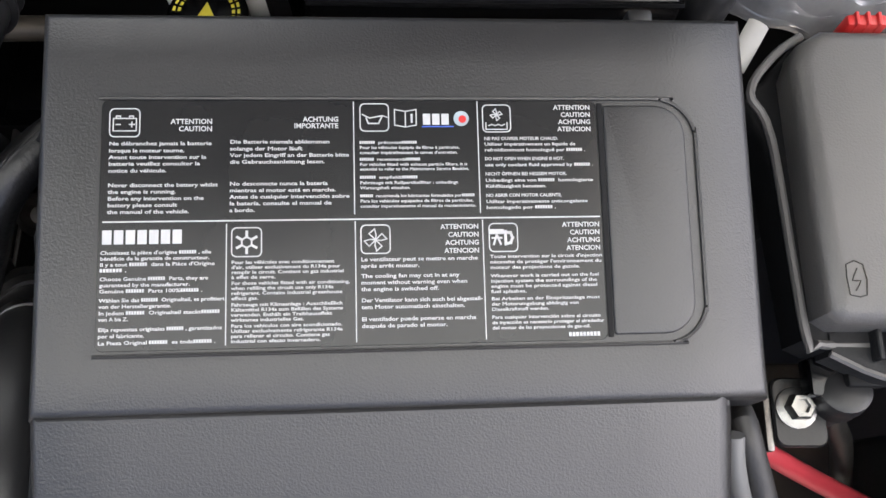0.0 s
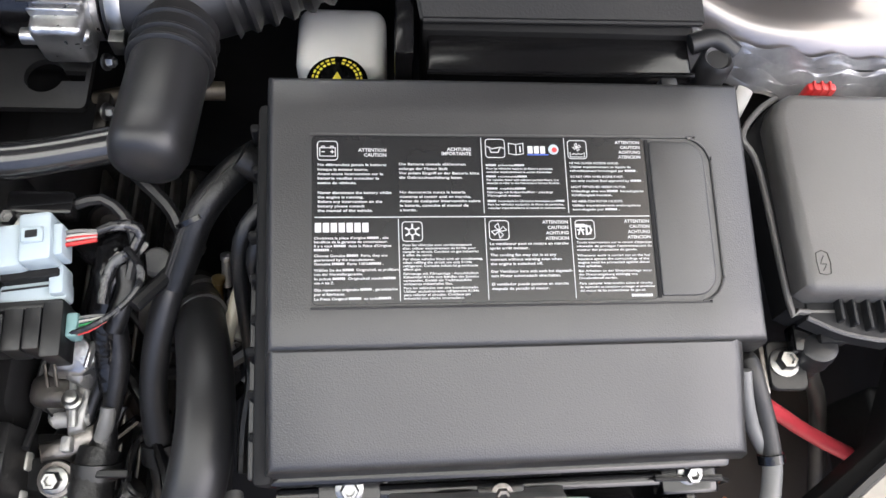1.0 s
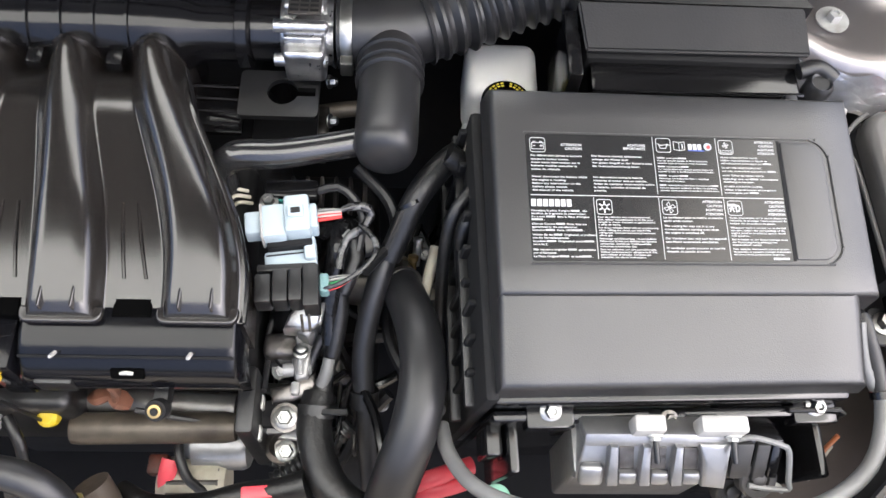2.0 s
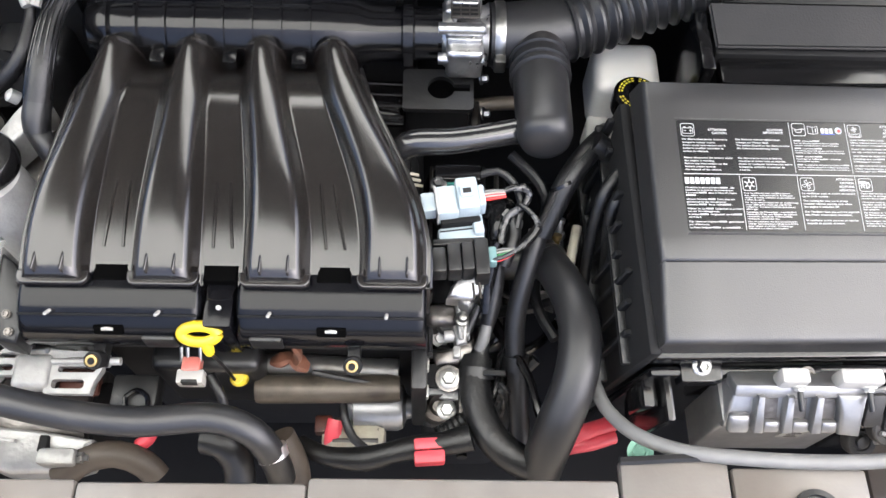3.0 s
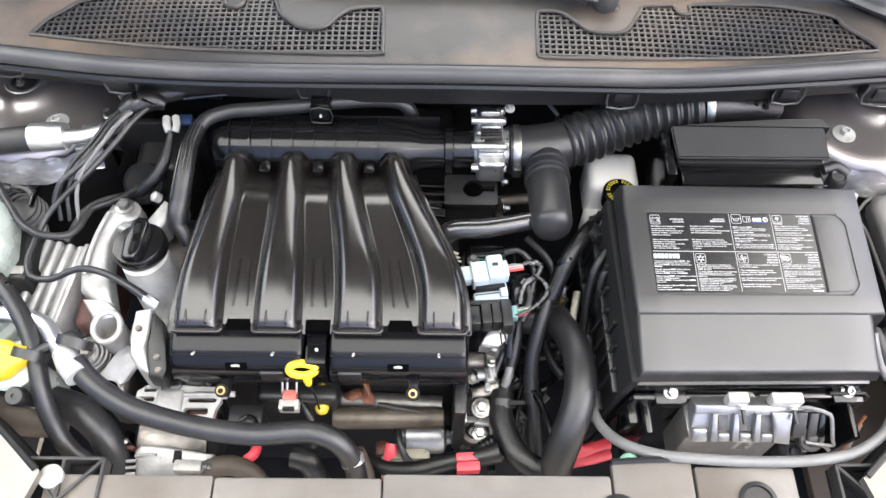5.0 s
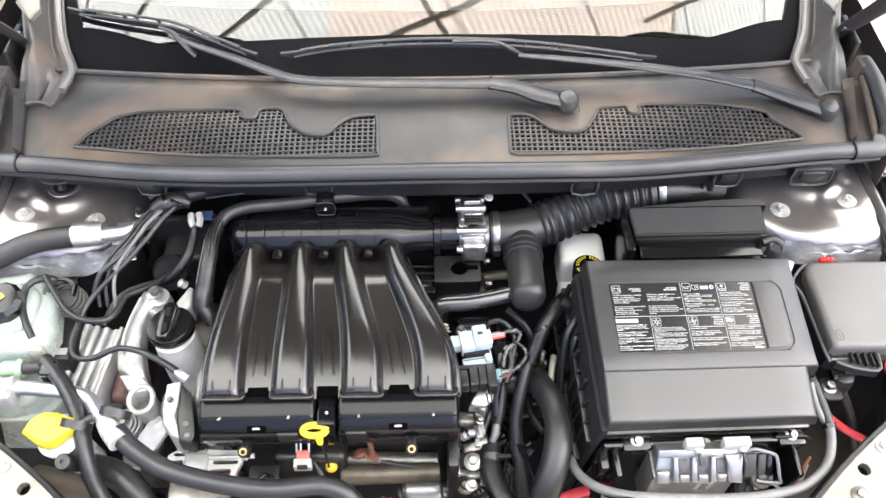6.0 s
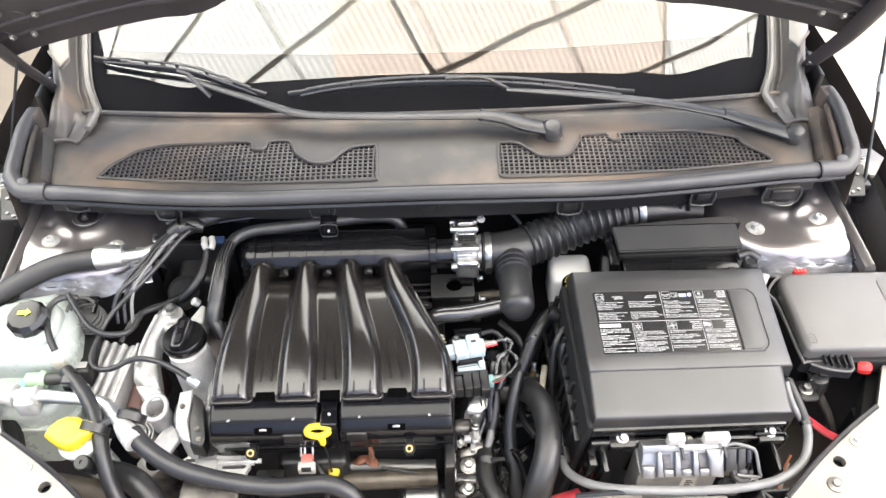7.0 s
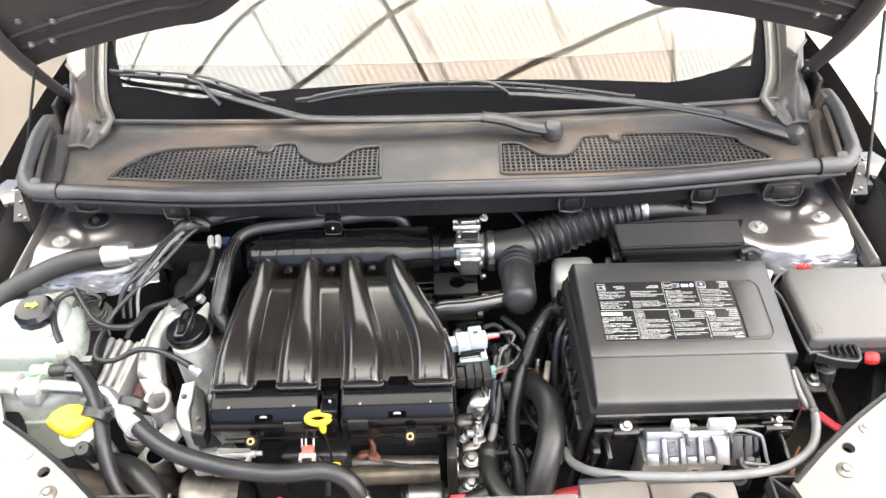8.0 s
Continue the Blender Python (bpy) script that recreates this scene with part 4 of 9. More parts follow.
def shell(x0, x1, y0, y1, drop, bev=0.006, slope_right=0.0):
    b = bmesh.new()
    nx, ny = 8, 8
    top = [[b.verts.new((lerp(x0, x1, i / nx), lerp(y0, y1, j / ny), deck(0, lerp(y0, y1, j / ny)))) for i in range(nx + 1)] for j in range(ny + 1)]
    for j in range(ny):
        for i in range(nx):
            b.faces.new((top[j][i], top[j][i + 1], top[j + 1][i + 1], top[j + 1][i]))
    rim = top[0][:] + [top[j][nx] for j in range(1, ny + 1)] + top[ny][-2::-1] + [top[j][0] for j in range(ny - 1, 0, -1)]
    cx, cy = (x0 + x1) / 2, (y0 + y1) / 2
    rings = [rim]
    for out, dz in ((0.0022, -0.0012), (0.0040, -0.0040), (0.0048, -0.0080), (0.007, -drop)):
        ring = []
        for v in rim:
            dx = (v.co.x > x1 - 1e-5) - (v.co.x < x0 + 1e-5)
            dy = (v.co.y > y1 - 1e-5) - (v.co.y < y0 + 1e-5)
            ring.append(b.verts.new((v.co.x + dx * out * (1 + (slope_right if dx > 0 else 0)), v.co.y + dy * out, v.co.z + dz)))
        rings.append(ring)
    n = len(rim)
    for u, v in zip(rings, rings[1:]):
        for i in range(n):
            b.faces.new((u[i], v[i], v[(i + 1) % n], u[(i + 1) % n]))
    return b


part("lid", shell(0.218, 0.523, 0.054, 0.2200, 0.030), COVER, cover)
part("front_flap", shell(0.218, 0.502, -0.0140, 0.0495, 0.026, slope_right=1.2), COVER, cover)
part("seam_floor", box(0.216, 0.51, 0.047, 0.057, 0.915, 0.9275, 0.001), FLATBLACK, cover)
part("front_lip", box(0.213, 0.509, -0.026, -0.016, 0.868, 0.892, 0.004), PLASTIC, cover)
part("back_tab", box(0.475, 0.487, 0.222, 0.231, 0.928, 0.938, 0.002), FLATBLACK, cover)

LX0, LX1, LY0, LY1 = 0.2405, 0.4555, 0.0770, 0.1837
SLOPE = math.atan2(0.013, 0.19)
ON_DECK = Matrix.Translation((0, 0.05, 0.932)) @ Matrix.Rotation(SLOPE, 4, "X") @ Matrix.Translation((0, -0.05, 0))
# raised lip that runs round the label and the grip
lip = rounded(LX0 - 0.001, 0.5005, LY0 - 0.002, LY1 + 0.001, 0.019, 10, (0, 1, 1, 0))
lip = [(LX0 - 0.001, LY0 - 0.002), (0.35, LY0 - 0.002)] + lip[1:-1] + [(0.35, LY1 + 0.001), (LX0 - 0.001, LY1 + 0.001)]
ring = [ON_DECK @ Vector((x, y, 0.0003)) for x, y in lip]
part("grip_outline", tube([tuple(p) for p in ring], 0.0009, 6, 0.004), COVER, cover)
grip_line = rounded(0.4585, 0.4955, LY0 + 0.002, LY1 - 0.002, 0.014, 6, (0.1, 1, 1, 0.1))
part("grip_pad", prism(grip_line, -0.004, 0.0012, 0.0012, 3, ON_DECK), COVER, cover)
part("grip_slot", box(0.4558, 0.4582, LY0 + 0.001, LY1 - 0.001, -0.001, 0.0006, 0.0002, 1, ON_DECK), PITBLACK, cover)

label_film = part("label", prism(rounded(LX0, LX1, LY0, LY1, 0.003, 4), -0.0005, 0.0004, 0.0002, 1, ON_DECK), LABEL, cover, "glossy black label with white print")


def uv(u, v, lift=0.0007):
    """A place on the label: u to the right, v down, 0 to 1."""
    return ON_DECK @ Vector((lerp(LX0, LX1, u), lerp(LY1, LY0, v), lift))


def bar(bm, u0, v0, u1, v1):
    q = [bm.verts.new(uv(u, v)) for u, v in ((u0, v1), (u1, v1), (u1, v0), (u0, v0))]
    bm.faces.new(q)
    return bm


for u0, v0, u1, v1 in ((0.008, 0.491, 0.996, 0.497), (0.4950, 0.004, 0.4972, 0.474), (0.7484, 0.002, 0.7506, 0.474), (0.2440, 0.506, 0.2462, 0.986), (0.4958, 0.502, 0.4980, 0.985), (0.7518, 0.502, 0.7540, 0.987)):
    part("rule", bar(bmesh.new(), u0, v0, u1, v1), PRINT, label_film, smooth=False)

LW, LH = LX1 - LX0, LY1 - LY0


def text_mesh(text, size):
    """Built-in lettering as a flat mesh, and its width."""
    cu = bpy.data.curves.new("lettering", "FONT")
    cu.body, cu.size, cu.resolution_u, cu.offset = text, size, 2, 0.022 * size
    ob = bpy.data.objects.new("lettering", cu)
    scene.collection.objects.link(ob)
    dg = bpy.context.evaluated_depsgraph_get()
    dg.update()
    me = bpy.data.meshes.new_from_object(ob.evaluated_get(dg))
    bpy.data.objects.remove(ob)
    bpy.data.curves.remove(cu)
    w = max((v.co.x for v in me.vertices), default=0.0)
    return me, w


def write_line(bm, text, u, v, width, height, right=False):
    """One line of print with its baseline at v. A # stands for a masked word, drawn as a bar."""
    size = height * LH / 0.72
    x, pieces = 0.0, []
    for i, chunk in enumerate(text.split("#")):
        if i:
            pieces.append((None, x, size * 2.6))
            x += size * 2.85
        if chunk.strip():
            me, w = text_mesh(chunk.strip(), size)
            pieces.append((me, x + (size * 0.25 if chunk[0] == " " and i else 0), w))
            x += w + size * 0.28
    total = x - size * 0.28
    k = (width * LW / total) if width else 1.0
    left = u * LW - (total * k if right else 0.0)
    base = LY1 - v * LH
    for me, x0, w in pieces:
        if me is None:
            for i in range(7):
                xa, xb = x0 + w * i / 7, x0 + w * (i + 0.78) / 7
                q = [(xa, 0.02 * size), (xb, 0.02 * size), (xb, 0.70 * size), (xa, 0.70 * size)]
                bm.faces.new([bm.verts.new(ON_DECK @ Vector((LX0 + left + a * k, base + b, 0.0007))) for a, b in q])
        else:
            start = len(bm.verts)
            bm.from_mesh(me)
            bm.verts.ensure_lookup_table()
            for vert in bm.verts[start:]:
                vert.co = ON_DECK @ Vector((LX0 + left + (x0 + vert.co.x) * k, base + vert.co.y, 0.0007))
            bpy.data.meshes.remove(me)
    return bm


PANELS = [
    (0.0165, [("Ne débranchez jamais la batterie", 0.1852, 0.198),
        ("lorsque le moteur tourne.", 0.2141, 0.145),
        ("Avant toute intervention sur la", 0.2409, 0.188),
        ("batterie veuillez consulter la", 0.2677, 0.176),
        ("notice du véhicule.", 0.2956, 0.111),
        ("Never disconnect the battery whilst", 0.3544, 0.211),
        ("the engine is running.", 0.3812, 0.13),
        ("Before any intervention on the", 0.4081, 0.184),
        ("battery please consult", 0.4349, 0.133),
        ("the manual of the vehicle.", 0.4617, 0.156)], 0.0155),
    (0.2503, [("Die Batterie niemals abklemmen", 0.1797, 0.197),
        ("solange der Motor läuft", 0.2079, 0.143),
        ("Vor jedem Eingriff an der Batterie bitte", 0.235, 0.236),
        ("die Gebrauchsanleitung lesen.", 0.2622, 0.187),
        ("No desconecte nunca la batería", 0.3517, 0.193),
        ("mientras el motor está en marcha.", 0.3788, 0.209),
        ("Antes de cualquier intervención sobre", 0.405, 0.236),
        ("la batería, consulte el manual de", 0.4321, 0.2),
        ("a bordo.", 0.4593, 0.049)], 0.0155),
    (0.5077, [("# préconise #", 0.1827, 0.116),
        ("Pour les véhicules équipés de filtres à particules,", 0.2039, 0.203),
        ("consulter impérativement le carnet d'entretien.", 0.2251, 0.199),
        ("# recommends #", 0.2533, 0.122),
        ("For vehicles fitted with exhaust particle filters, it is", 0.2745, 0.218),
        ("essential to refer to the Maintenance Service Booklet.", 0.2937, 0.221),
        ("# empfiehlt #", 0.328, 0.116),
        ("Fahrzeuge mit Rußpartikelfilter : unbedingt", 0.3502, 0.198),
        ("Wartungsheft einsehen.", 0.3713, 0.101),
        ("# recomienda los lubricantes formulados por #", 0.4046, 0.231),
        ("Para los vehículos equipados de filtros de partículas,", 0.4258, 0.228),
        ("consultar imperativamente el manual de mantenimiento.", 0.447, 0.233)], 0.0125),
    (0.762, [("NE PAS OUVRIR MOTEUR CHAUD.", 0.1683, 0.154),
        ("Utiliser impérativement un liquide de", 0.1918, 0.19),
        ("refroidissement homologué par #.", 0.2163, 0.21),
        ("DO NOT OPEN WHEN ENGINE IS HOT.", 0.2537, 0.164),
        ("use only coolant fluid approved by #.", 0.2793, 0.225),
        ("NICHT ÖFFNEN BEI HEISSEM MOTOR.", 0.3178, 0.169),
        ("Unbedingt eine von # homologierte", 0.3444, 0.22),
        ("Kühlflüssigkeit benutzen.", 0.369, 0.125),
        ("NO ABRIR CON MOTOR CALIENTE.", 0.4074, 0.156),
        ("Utilizar imperativamente anticongelante", 0.433, 0.21),
        ("homologado por #.", 0.4576, 0.143)], 0.0135),
    (0.0058, [("Choisissez la pièce d'origine #, elle", 0.6232, 0.21),
        ("bénéficie de la garantie de constructeur.", 0.646, 0.207),
        ("Il y a tout # dans la Pièce d'Origine", 0.6697, 0.214),
        ("#.", 0.6925, 0.05),
        ("Choose Genuine # Parts, they are", 0.7261, 0.202),
        ("guaranteed by the manufacturer.", 0.7499, 0.17),
        ("Genuine # Parts 100% #.", 0.7737, 0.194),
        ("Wählen Sie das # Originalteil, es profitiert", 0.8093, 0.234),
        ("von der Herstellergarantie.", 0.833, 0.136),
        ("In jedem # Originalteil steckt #", 0.8588, 0.228),
        ("von A bis Z.", 0.8825, 0.055),
        ("Elija repuestos originales #, garantizados", 0.9221, 0.232),
        ("por el fabricante.", 0.9469, 0.086),
        ("La Pieza Original # es toda #.", 0.9736, 0.22)], 0.0145),
    (0.255, [("Pour les véhicules avec conditionnement", 0.6673, 0.2),
        ("d'air, utiliser exclusivement du R134a pour", 0.6871, 0.212),
        ("remplir le circuit. Contient un gaz industriel", 0.7068, 0.218),
        ("à effet de serre.", 0.7266, 0.085),
        ("For those vehicles fitted with air conditioning,", 0.7502, 0.23),
        ("when refilling the circuit use only R134a", 0.7699, 0.198),
        ("refrigerant. Contains industrial greenhouse", 0.7897, 0.215),
        ("effect gas.", 0.8095, 0.052),
        ("Fahrzeuge mit Klimaanlage : Ausschließlich", 0.8349, 0.215),
        ("Kältemittel R134a zum Befüllen des Systems", 0.8547, 0.216),
        ("verwenden. Enthält ein Treibhauseffekt", 0.8745, 0.195),
        ("wirksames industrielles Gas.", 0.8942, 0.14),
        ("Para los vehículos con aire acondicionado.", 0.9178, 0.214),
        ("Utilizar exclusivamente refrigerante R134a", 0.9376, 0.215),
        ("para rellenar el circuito. Contiene gas", 0.9573, 0.19),
        ("industrial con efecto invernadero.", 0.9771, 0.172)], 0.0135),
    (0.5072, [("Le ventilateur peut se mettre en marche", 0.6648, 0.234),
        ("après arrêt moteur.", 0.6911, 0.116),
        ("The cooling fan may cut in at any", 0.7317, 0.196),
        ("moment without warning even when", 0.758, 0.211),
        ("the engine is switched off.", 0.7843, 0.154),
        ("Der Ventilator kann sich auch bei abgestell-", 0.8289, 0.241),
        ("tem Motor automatisch einschalten.", 0.8552, 0.205),
        ("El ventilador puede ponerse en marcha", 0.9039, 0.227),
        ("después de parado el motor.", 0.9302, 0.169)], 0.016),
    (0.7657, [("Toute intervention sur le circuit d'injection", 0.6599, 0.23),
        ("nécessite de protéger l'environnement du", 0.6821, 0.228),
        ("moteur des projections de gazole.", 0.7043, 0.183),
        ("Whenever work is carried out on the fuel", 0.7386, 0.221),
        ("injection system the surroundings of the", 0.7598, 0.217),
        ("engine must be protected against diesel", 0.7809, 0.217),
        ("fuel splashes.", 0.8021, 0.072),
        ("Bei Arbeiten an der Einspritzanlage muss", 0.8314, 0.221),
        ("der Motorumgebung abhängig von", 0.8526, 0.177),
        ("Dieselkraftstoff werden.", 0.8738, 0.116),
        ("Para cualquier intervención sobre el circuito", 0.906, 0.221),
        ("de inyección es necesario proteger el alrededor", 0.9272, 0.228),
        ("del motor de las proyecciones de gas-oil.", 0.9484, 0.199)], 0.0135),
]
for u, lines, height in PANELS:
    bm = bmesh.new()
    for text, v, width in lines:
        write_line(bm, text, u, v, width, height)
    part("small_print", bm, PRINT, label_film, smooth=False)
for text, u, v in (("ATTENTION", 0.215, 0.0974), ("CAUTION", 0.215, 0.1276), ("ACHTUNG", 0.4653, 0.0888), ("IMPORTANTE", 0.4653, 0.1161)):
    part("heading", write_line(bmesh.new(), text, u, v, 0, 0.021, True), PRINT, label_film, smooth=False)
for k, text in enumerate(("ATTENTION", "CAUTION", "ACHTUNG", "ATENCION")):
    part("heading", write_line(bmesh.new(), text, 0.9855, 0.0384 + 0.0310 * k, 0, 0.020, True), PRINT, label_film, smooth=False)
    part("heading", write_line(bmesh.new(), text, 0.7440, 0.5379 + 0.0327 * k, 0, 0.020, True), PRINT, label_film, smooth=False)
    part("heading", write_line(bmesh.new(), text, 0.9930, 0.5349 + 0.0323 * k, 0, 0.020, True), PRINT, label_film, smooth=False)


for (u0, v0, u1, v1), n in (((0.0085, 0.527, 0.164, 0.583), 7), ((0.637, 0.056, 0.694, 0.103), 3), ((0.9200, 0.966, 0.985, 0.983), 9)):
    for k in range(n):
        w = (u1 - u0) / n
        part("masked_letter", bar(bmesh.new(), u0 + k * w, v0, u0 + (k + 0.8) * w, v1), PRINT, label_film, smooth=False)
part("mark_underline", bar(bmesh.new(), 0.6351, 0.108, 0.700, 0.113), BLUEPRINT, label_film, smooth=False)
disc = bmesh.new()
lathe([(0.0034, 0), (0.0034, 0.0003)], uv(0.7158, 0.0766, 0.0006), (0, -SLOPE, 1), 20, disc)
part("mark_disc", disc, PALEBLUE, label_film)
disc = bmesh.new()
lathe([(0.0017, 0), (0.0017, 0.0003)], uv(0.7180, 0.0800, 0.0009), (0, -SLOPE, 1), 16, disc)
part("mark_disc", disc, RED, label_film)


def icon_frame(bm, u, v, w=0.060, h=0.120):
    """A rounded square outline on the label."""
    pts = rounded(u * LW, (u + w) * LW, -(v + h) * LH, -v * LH, 0.0022, 4)
    pts2 = rounded(u * LW + 0.0005, (u + w) * LW - 0.0005, -(v + h) * LH + 0.0005, -v * LH - 0.0005, 0.0018, 4)
    a = [bm.verts.new(ON_DECK @ Vector((LX0 + x, LY1 + y, 0.0007))) for x, y in pts]
    b = [bm.verts.new(ON_DECK @ Vector((LX0 + x, LY1 + y, 0.0007))) for x, y in pts2]
    n = len(a)
    for i in range(n):
        bm.faces.new((a[i], a[(i + 1) % n], b[(i + 1) % n], b[i]))


def stroke(bm, pts, w=0.0005):
    """A line of print through places u, v."""
    q = [Vector((u * LW, -v * LH)) for u, v in pts]
    for p0, p1 in zip(q, q[1:]):
        d = (p1 - p0).normalized() * w / 2
        n = Vector((-d.y, d.x))
        bm.faces.new([bm.verts.new(ON_DECK @ Vector((LX0 + c.x, LY1 + c.y, 0.0007))) for c in (p0 - d - n, p1 + d - n, p1 + d + n, p0 - d + n)])


FRAMES = [(0.0157, 0.0323), (0.5081, 0.0114), (0.7590, 0.0162), (0.2541, 0.5208), (0.5069, 0.5162), (0.7644, 0.5161)]
SIGNS = [bmesh.new() for _ in range(7)]
for sign_bm, (u, v) in zip(SIGNS, FRAMES):
    icon_frame(sign_bm, u, v)
BATT, OIL, COOL, COLD, FAN, JET, BOOK = SIGNS
stroke(BATT, [(0.0235, 0.0747), (0.068, 0.0747), (0.068, 0.126), (0.0235, 0.126), (0.0235, 0.0747)])
stroke(BATT, [(0.0293, 0.0747), (0.0293, 0.0649), (0.037, 0.0649), (0.037, 0.0747)])
stroke(BATT, [(0.0545, 0.0747), (0.0545, 0.0649), (0.0622, 0.0649), (0.0622, 0.0747)])
stroke(BATT, [(0.0293, 0.0994), (0.037, 0.0994)])
stroke(BATT, [(0.0545, 0.0994), (0.0642, 0.0994)])
stroke(BATT, [(0.0593, 0.0895), (0.0593, 0.1092)])
stroke(OIL, [(0.5139, 0.0591), (0.5284, 0.074), (0.5545, 0.064), (0.5467, 0.0968), (0.5255, 0.0968), (0.5216, 0.074)], 0.0006)
stroke(OIL, [(0.5545, 0.064), (0.5641, 0.071)])
stroke(BOOK, [(0.5792, 0.038), (0.6012, 0.046), (0.6233, 0.038), (0.6233, 0.104), (0.6012, 0.112), (0.5792, 0.104), (0.5792, 0.038)])
stroke(BOOK, [(0.6012, 0.046), (0.6012, 0.112)])
stroke(BOOK, [(0.614, 0.061), (0.614, 0.091)], 0.0009)
stroke(COOL, [(0.7666, 0.0947), (0.7666, 0.1229), (0.8105, 0.1229), (0.8105, 0.0947)])
stroke(COOL, [(0.7723, 0.1068), (0.779, 0.1018), (0.7857, 0.1068), (0.7924, 0.1018), (0.799, 0.1068), (0.8057, 0.1018)])
for bm, cu, cv, r in ((COOL, 0.7886, 0.0605, 0.010), (FAN, 0.5368, 0.579, 0.018)):
    for k in range(4):
        a = radians(45 + 90 * k)
        stroke(bm, [(cu, cv), (cu + r * math.cos(a), cv + r * 2 * math.sin(a)), (cu + r * 1.25 * math.cos(a + 0.7), cv + r * 2.5 * math.sin(a + 0.7)), (cu + r * 0.6 * math.cos(a + 0.9), cv + r * 1.2 * math.sin(a + 0.9)), (cu, cv)], 0.0005)
for k in range(6):
    a = radians(30 + 60 * k)
    du, dv = math.cos(a), 2 * math.sin(a)
    stroke(COLD, [(0.2843 + 0.011 * du, 0.5816 + 0.011 * dv), (0.2843 + 0.021 * du, 0.5816 + 0.021 * dv)], 0.0011)
    b = a + radians(60)
    stroke(COLD, [(0.2843 + 0.011 * du, 0.5816 + 0.011 * dv), (0.2843 + 0.011 * math.cos(b), 0.5816 + 0.022 * math.sin(b))], 0.0007)
stroke(JET, [(0.7719, 0.5518), (0.7905, 0.5518)], 0.0022)
stroke(JET, [(0.7812, 0.562), (0.7747, 0.6028)], 0.0009)
stroke(JET, [(0.7812, 0.562), (0.7887, 0.6028)], 0.0009)
stroke(JET, [(0.7719, 0.5773), (0.7905, 0.5773)], 0.0008)
stroke(JET, [(0.799, 0.5518), (0.799, 0.6028), (0.8092, 0.5977), (0.813, 0.5773), (0.8092, 0.5569), (0.7962, 0.5538)], 0.0012)
for sign_bm in SIGNS:
    part("pictogram", sign_bm, PRINT, label_film, smooth=False)

# battery tray and sides below the cover
tray = thing("battery_box", "black ribbed plastic battery box below the cover", "battery box", (0.37, 0.1, 0.55))
part("body", box(0.222, 0.50, -0.010, 0.235, 0.55, 0.905, 0.006), FLATBLACK, tray)
part("left_wall", box(0.204, 0.216, -0.025, 0.225, 0.58, 0.902, 0.004), PITBLACK, tray)
for k in range(9):
    y = 0.215 - 0.026 * k
    part("rib", box(0.197, 0.205, y - 0.003, y + 0.003, 0.60, 0.885 - 0.012 * (k % 3), 0.0015, 1), PITBLACK, tray)
part("rail", box(0.196, 0.206, -0.02, 0.23, 0.842, 0.850, 0.002), FLATBLACK, tray)
part("rail", box(0.194, 0.206, -0.02, 0.23, 0.765, 0.775, 0.002), FLATBLACK, tray)
part("front_wall", box(0.215, 0.510, -0.036, -0.026, 0.62, 0.868, 0.004), PLASTIC, tray)
ON_TRAY = []
for bx in (0.262, 0.489):
    part("strap_tab", box(bx - 0.020, bx + 0.020, -0.042, -0.020, 0.850, 0.870, 0.003), PLASTIC, tray)
    ON_TRAY.append(bolt((bx, -0.028, 0.870), 0.0060, 0.009, (0, -0.25, 1), label="pale domed bolt on the battery box", group="battery box bolts"))
part("strap_tab", box(0.344, 0.376, -0.044, -0.028, 0.858, 0.870, 0.003), PLASTIC, tray)
ON_TRAY.append(bolt((0.360, -0.036, 0.870), 0.005, 0.007, (0, -0.25, 1), DIRTYALU, "small dark bolt between the tabs", "battery box bolts"))
part("side_fin", box(0.228, 0.236, -0.075, -0.030, 0.74, 0.862, 0.003), PLASTIC, tray)
part("corner_latch", box(0.212, 0.226, -0.060, -0.034, 0.80, 0.850, 0.003), PLASTIC, tray)
part("right_fin", box(0.488, 0.496, -0.085, -0.030, 0.70, 0.862, 0.003), PLASTIC, tray)

# aluminium control unit in front of the battery
ECU_AT = Matrix.Translation((0.291, -0.044, 0.870)) @ Matrix.Rotation(radians(49), 4, "X")
UPRIGHT = Matrix.Rotation(radians(90), 4, "X")
ecu = thing("engine_control_unit", "finned cast aluminium control unit with a paper sticker", "control unit", (0.345, -0.05, 0.74))
part("housing", prism([(-0.006, -0.046), (0.113, -0.046), (0.112, 0.0), (0.0, 0.0)], -0.040, 0.0, 0.004, 3, ECU_AT), ECU_ALU, ecu)
part("front_face", prism([(0.284, 0.740), (0.403, 0.740), (0.404, 0.840), (0.285, 0.840)], 0.030, 0.0700, 0.004, 3, UPRIGHT), ECU_ALU, ecu)
part("top_rim", box(-0.003, 0.113, -0.010, 0.003, -0.020, 0.006, 0.003, 2, ECU_AT), ECU_ALU, ecu)
for fx in (0.022, 0.048, 0.074):
    part("fin", prism([(fx - 0.004, -0.044), (fx + 0.005, -0.044), (fx + 0.001, -0.006), (fx - 0.005, -0.006)], -0.002, 0.011, 0.002, 2, ECU_AT), ECU_ALU, ecu)
    part("pocket", prism([(fx + 0.007, -0.034), (fx + 0.019, -0.034), (fx + 0.017, -0.013), (fx + 0.005, -0.013)], -0.001, 0.0012, 0.0005, 1, ECU_AT), DIRTYALU, ecu)
    part("fold", box(fx + 0.006, fx + 0.021, -0.046, -0.034, -0.002, 0.007, 0.003, 2, ECU_AT), ECU_ALU, ecu)
part("side_ridge", prism([(0.095, -0.046), (0.115, -0.048), (0.114, -0.004), (0.087, -0.004), (0.093, -0.022)], -0.002, 0.010, 0.004, 3, ECU_AT), ECU_ALU, ecu)
